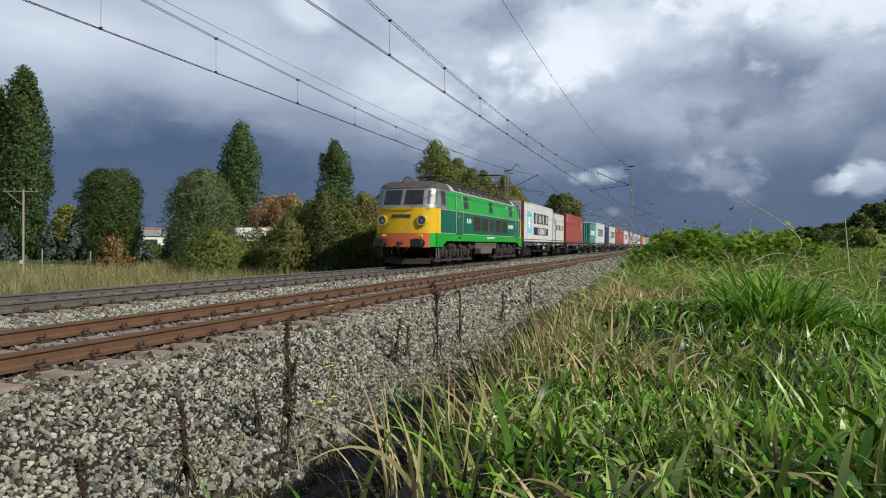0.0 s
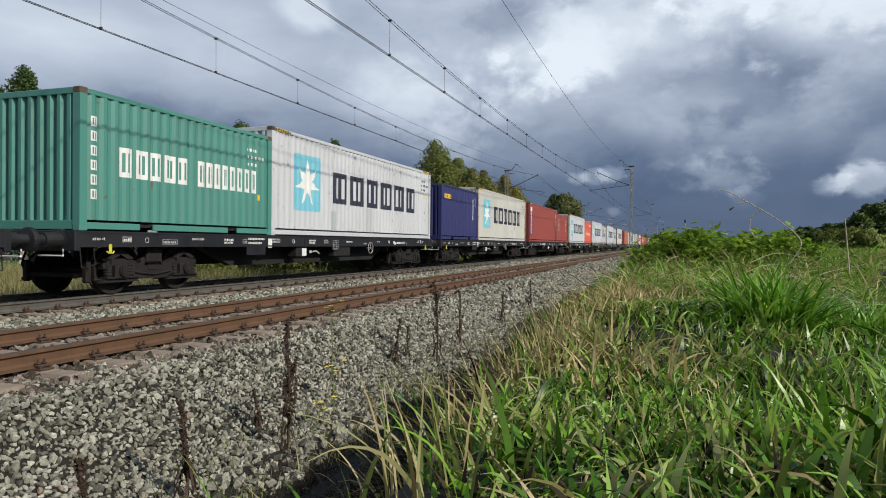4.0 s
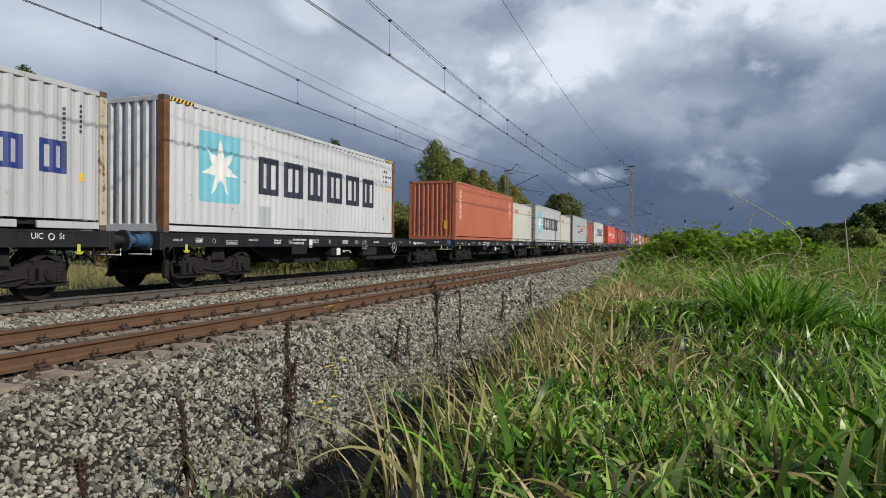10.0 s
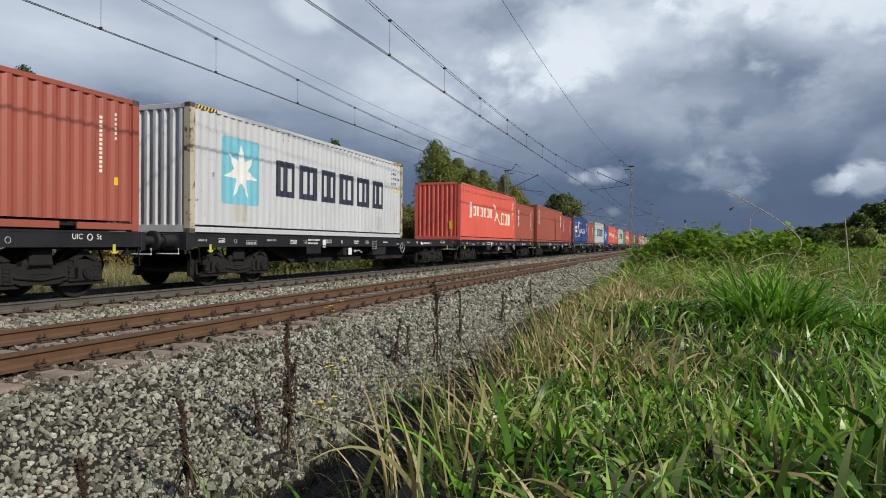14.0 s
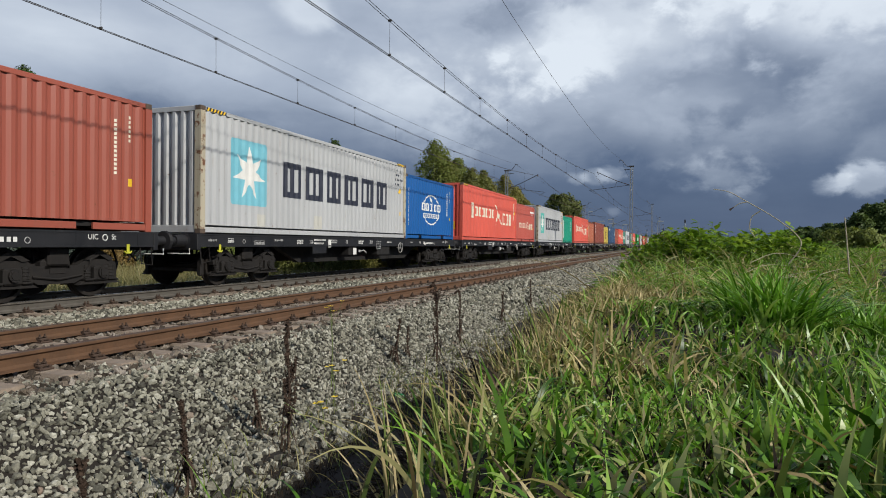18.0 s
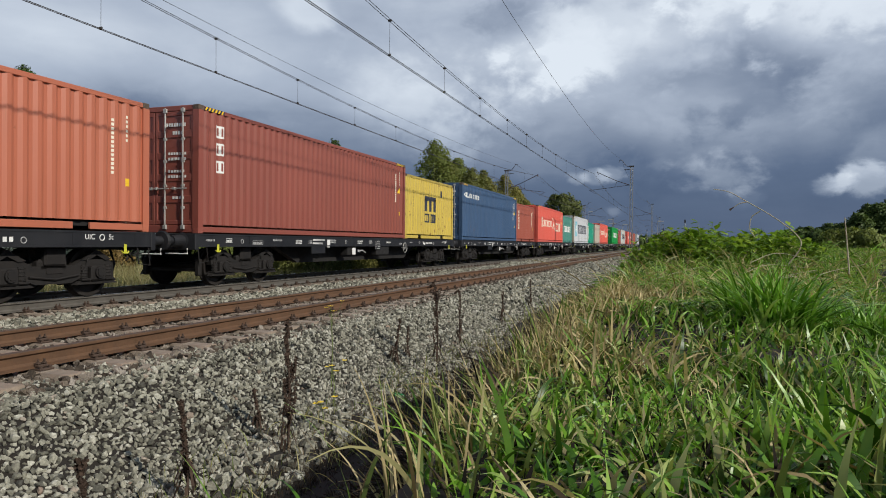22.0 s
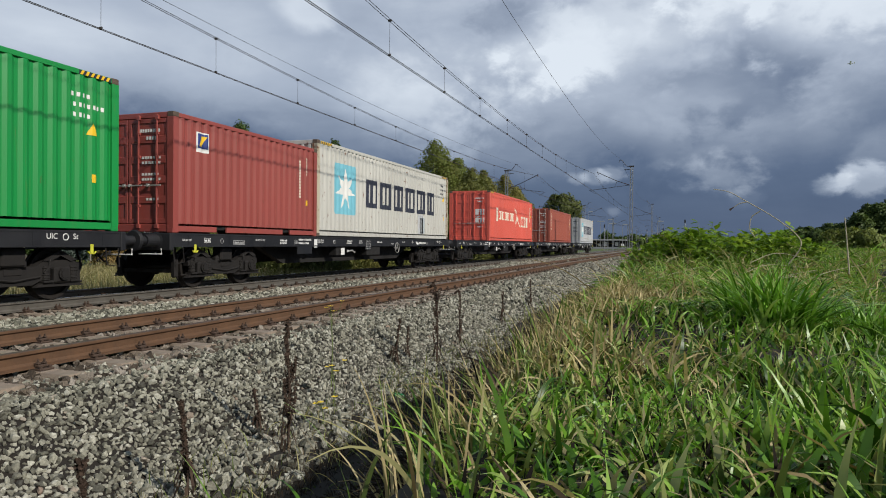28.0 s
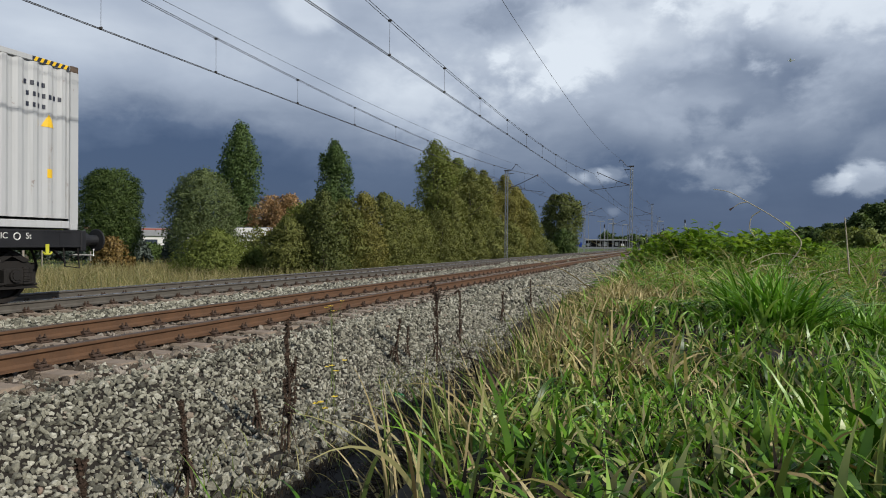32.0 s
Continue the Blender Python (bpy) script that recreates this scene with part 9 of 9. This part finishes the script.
def platform_shelter(x, y, length, label):
    """Open station shelter: pale roof on posts, dark within, white boards between."""
    ob = thing("platform_shelter", label, "shelter", "", "", (x, y, -0.6))
    part("platform", B().box(-length / 2 - 3, length / 2 + 3, -2.5, 4, 0, 0.75, 0.03), M_WALLGREY, ob)
    part("roof", B().box(-length / 2, length / 2, -2.0, 3, 3.5, 3.95, 0.05), M_WALLPALE, ob)
    # near-black back wall paints the shade under the roof
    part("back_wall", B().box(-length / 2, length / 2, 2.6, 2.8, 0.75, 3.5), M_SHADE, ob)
    n = int(length / 2.4)
    for i in range(n + 1):
        a = -length / 2 + 0.2 + (length - 0.4) * i / n
        part("post", B().box(a - 0.07, a + 0.07, -1.8, -1.66, 0.75, 3.5), M_MAST, ob)
        if i % 3 != 1 and i < n:
            part("board", B().box(a + 0.3, a + 1.6, 0.5, 0.6, 1.2, 2.9 if i % 2 else 2.2, 0.02), M_WALLWHITE, ob)


platform_shelter(-27.5, 290, 17, "low station shelter with a pale roof far along the line")


def lamp_post(px, top, d, twin):
    """Slender platform lamp, by its bearing and height as seen from the bank."""
    head = from_eye(px, top, d)
    h = head.z + 0.6
    ob = thing("lamp_post", "slender grey platform lamp far along the line", "street lamp", "platform lamps", "", (head.x, head.y, -0.6))
    part("post", B().tube([(0, 0, 0), (0, 0, h)], 0.09, 6, 0.06), M_MAST, ob)
    for k in ((-1, 1) if twin else (1,)):
        part("lamp_head", B().box(min(0.0, k * 1.3), max(0.0, k * 1.3), -0.12, 0.12, h - 0.1, h + 0.12, 0.03), M_WALLPALE, ob)


for px, top, d, twin in ((1042, 375, 230, False), (1063, 392, 250, True), (1076, 389, 215, False), (1084, 396, 240, True), (1102, 398, 200, False), (1131, 415, 260, False), (1164, 392, 170, False)):
    lamp_post(px, top, d, twin)



def parked_van(x, y, turn):
    v = thing("parked_van", "white van parked behind the bushes", "van", "parked vans", "", (x, y, -0.82))
    v.rotation_euler.z = radians(turn)
    part("body", B().prism([(-2.4, 0.4), (2.4, 0.4), (2.4, 1.1), (1.7, 1.25), (1.1, 2.1), (-2.4, 2.15)], "y", -0.95, 0.95), M_CARWHITE, v)
    part("windscreen", B().add([(1.68, -0.8, 1.3), (1.68, 0.8, 1.3), (1.16, 0.75, 2.03), (1.16, -0.75, 2.03)], [(0, 1, 2, 3)]), M_PANE, v)
    for s in (-1, 1):
        part("side_window", B().box(0.1, 1.15, *sorted((s * 0.94, s * 0.965)), 1.35, 1.95), M_PANE, v)
        for a in (-1.5, 1.5):
            part("wheel", B().lathe([(-0.1, 0.0), (-0.1, 0.3), (-0.08, 0.34), (0.08, 0.34), (0.1, 0.3), (0.1, 0.0)], (a, s * 0.88, 0.34), "y", 16), M_SHADE, v)


parked_van(-37.5, 46.5, 35)
parked_van(-38.5, 50.0, 200)


def utility_pole(x, y, h):
    p = thing("utility_pole", "grey wooden utility pole with a cross arm", "pole", "", "", (x, y, -0.85))
    part("post", B().tube([(0, 0, -0.3), (0, 0, h)], 0.055, 10, 0.045), M_WOOD, p)
    d = Vector((math.cos(YAW), math.sin(YAW), 0))
    part("cross_arm", B().tube([-d * 0.95 + Vector((0, 0, h - 0.1)), d * 0.65 + Vector((0, 0, h - 0.1))], 0.025, 6), M_WOOD, p)
    part("brace", B().tube([-d * 0.8 + Vector((0, 0, h - 0.1)), Vector((0, 0, h - 0.75))], 0.015, 6), M_WOOD, p)
    for k in (-0.85, -0.4, 0.35, 0.6):
        part("insulator", B().cyl(d * k + Vector((0, 0, h - 0.06)), d * k + Vector((0, 0, h + 0.05)), 0.022, 8), M_WOOD, p)
    part("marker", B().box(-0.09, 0.09, -0.115, -0.095, 0.8, 0.98, 0.01), M_WHITE, p)


utility_pole(-28.0, 22.7, 4.2)
for x, y, h in ((-42.0, 35.5, 1.3), (-35.5, 33.5, 1.2)):
    ob = thing("fence_post", "short grey wooden post standing on the lawn", "post", "fence posts", "", (x, y, -0.85))
    part("post", B().box(-0.035, 0.035, -0.035, 0.035, 0, h, 0.008), M_WOOD, ob)


def signal_post(x, y, h, z, label):
    ob = thing("signal_post", label, "signal", "signal posts", "", (x, y, z))
    part("post", B().cyl((0, 0, 0), (0, 0, h), 0.09, 8), M_MAST, ob)
    part("head", B().box(-0.14, 0.14, -0.1, 0.1, h - 0.7, h, 0.03), M_SHADE, ob)
    part("ladder", B().tube([(0.2, 0.1, 0), (0.2, 0.1, h - 1)], 0.02, 5), M_MAST, ob)


for x, y, h in ((-14.5, 150, 6.0), (-16.0, 190, 7.5), (-3.2, 205, 6.5), (-9.0, 240, 7.0), (2.0, 150, 7.0)):
    signal_post(x, y, h, -0.5, "slender grey signal post far along the line")
ob = thing("station_sign", "small blue sign by the track far away", "sign", "", "", (-18.0, 135, -0.6))
part("post", B().cyl((0, 0, 0), (0, 0, 1.6), 0.05, 6), M_MAST, ob)
part("board", B().box(-0.6, 0.6, -0.03, 0.03, 1.2, 2.1, 0.01), M_SIGNBLUE, ob)

# bits lying by the ballast
ob = thing("bottle_shard", "scrap of bright green glass in the ditch", "litter", "", "", (-3.19, 7.54, -0.83))
part("shard", B().lathe([(0.0, 0.0), (0.0, 0.03), (0.08, 0.032), (0.13, 0.012)], (0, 0, 0.03), "x", 10), plain_mat("green_glass", (0.01, 0.25, 0.10), 0.15, 0, 0.1, 9), ob)


def light_aircraft():
    """Small high-winged aeroplane far off under the clouds, nose towards -x."""
    p = thing("light_aircraft", "small pale aeroplane flying under the distant clouds", "aeroplane")
    part("fuselage", B().lathe([(-3.6, 0.0), (-3.5, 0.25), (-2.6, 0.5), (-0.8, 0.62), (0.8, 0.5), (3.6, 0.14), (3.8, 0.0)], (0, 0, 0), "x", 10), M_AIRWHITE, p)
    for s in (-1, 1):
        part("wing", B().prism([(-1.2, 0.0), (-1.0, 0.1), (0.1, 0.06), (0.3, 0.0), (-0.9, -0.05)], "y", 0.0, 5.0 * s), M_AIRWHITE, p).location.z = 0.55
        part("tail_plane", B().box(3.0, 3.7, *sorted((0.0, 1.5 * s)), 0.05, 0.12, 0.02), M_AIRWHITE, p)
    part("fin", B().prism([(2.8, 0.1), (3.7, 0.1), (3.8, 1.25), (3.3, 1.25)], "y", -0.05, 0.05), M_AIRWHITE, p)
    part("cabin_window", B().box(-2.0, -0.7, -0.57, 0.57, 0.1, 0.42, 0.05), M_PANE, p)
    return p


aircraft = light_aircraft()


# ---- what moves ----
def roll_rows(radius):
    """Turning of a wheel that rolls with the train, row by row."""
    rows, start = [], train_front(0.0)
    for k in range(32 * FPS + 1):
        t = k / FPS
        rows.append((t, Matrix.Rotation(((start - train_front(t)) / radius) % (2 * math.pi), 4, "X")))
    return rows


def motions():
    for ob, behind, z in TRAIN:
        walk(ob, [(float(t), pose(X_FAR, train_front(t) + behind, z)) for t in range(33)])
    # the aeroplane crosses the clouds on a straight line
    a, b = (Vector(EYE) + 900 * view_way(1455 - 27.6 * (t - 30), 110 - 1.3 * (t - 30)) for t in (24, 32))
    v = (b - a) / 8
    head = math.atan2(-v.y, -v.x)
    walk(aircraft, [(t, pose(*(a + v * (t - 24)), -8, 0, math.degrees(head))) for t in (0.0, 16.0, 32.0)])
    for mesh, radius in ((MESHES["wheels"], 0.46), (MESHES["loco wheels"], 0.625)):
        sets = [o for o in scene.objects if o.data is mesh]
        walk(sets[0], roll_rows(radius))
        lead = sets[0].animation_data
        for o in sets[1:]:
            o.rotation_mode = "QUATERNION"
            o.animation_data_create()
            o.animation_data.action = lead.action
            o.animation_data.action_slot = lead.action_slot


motions()
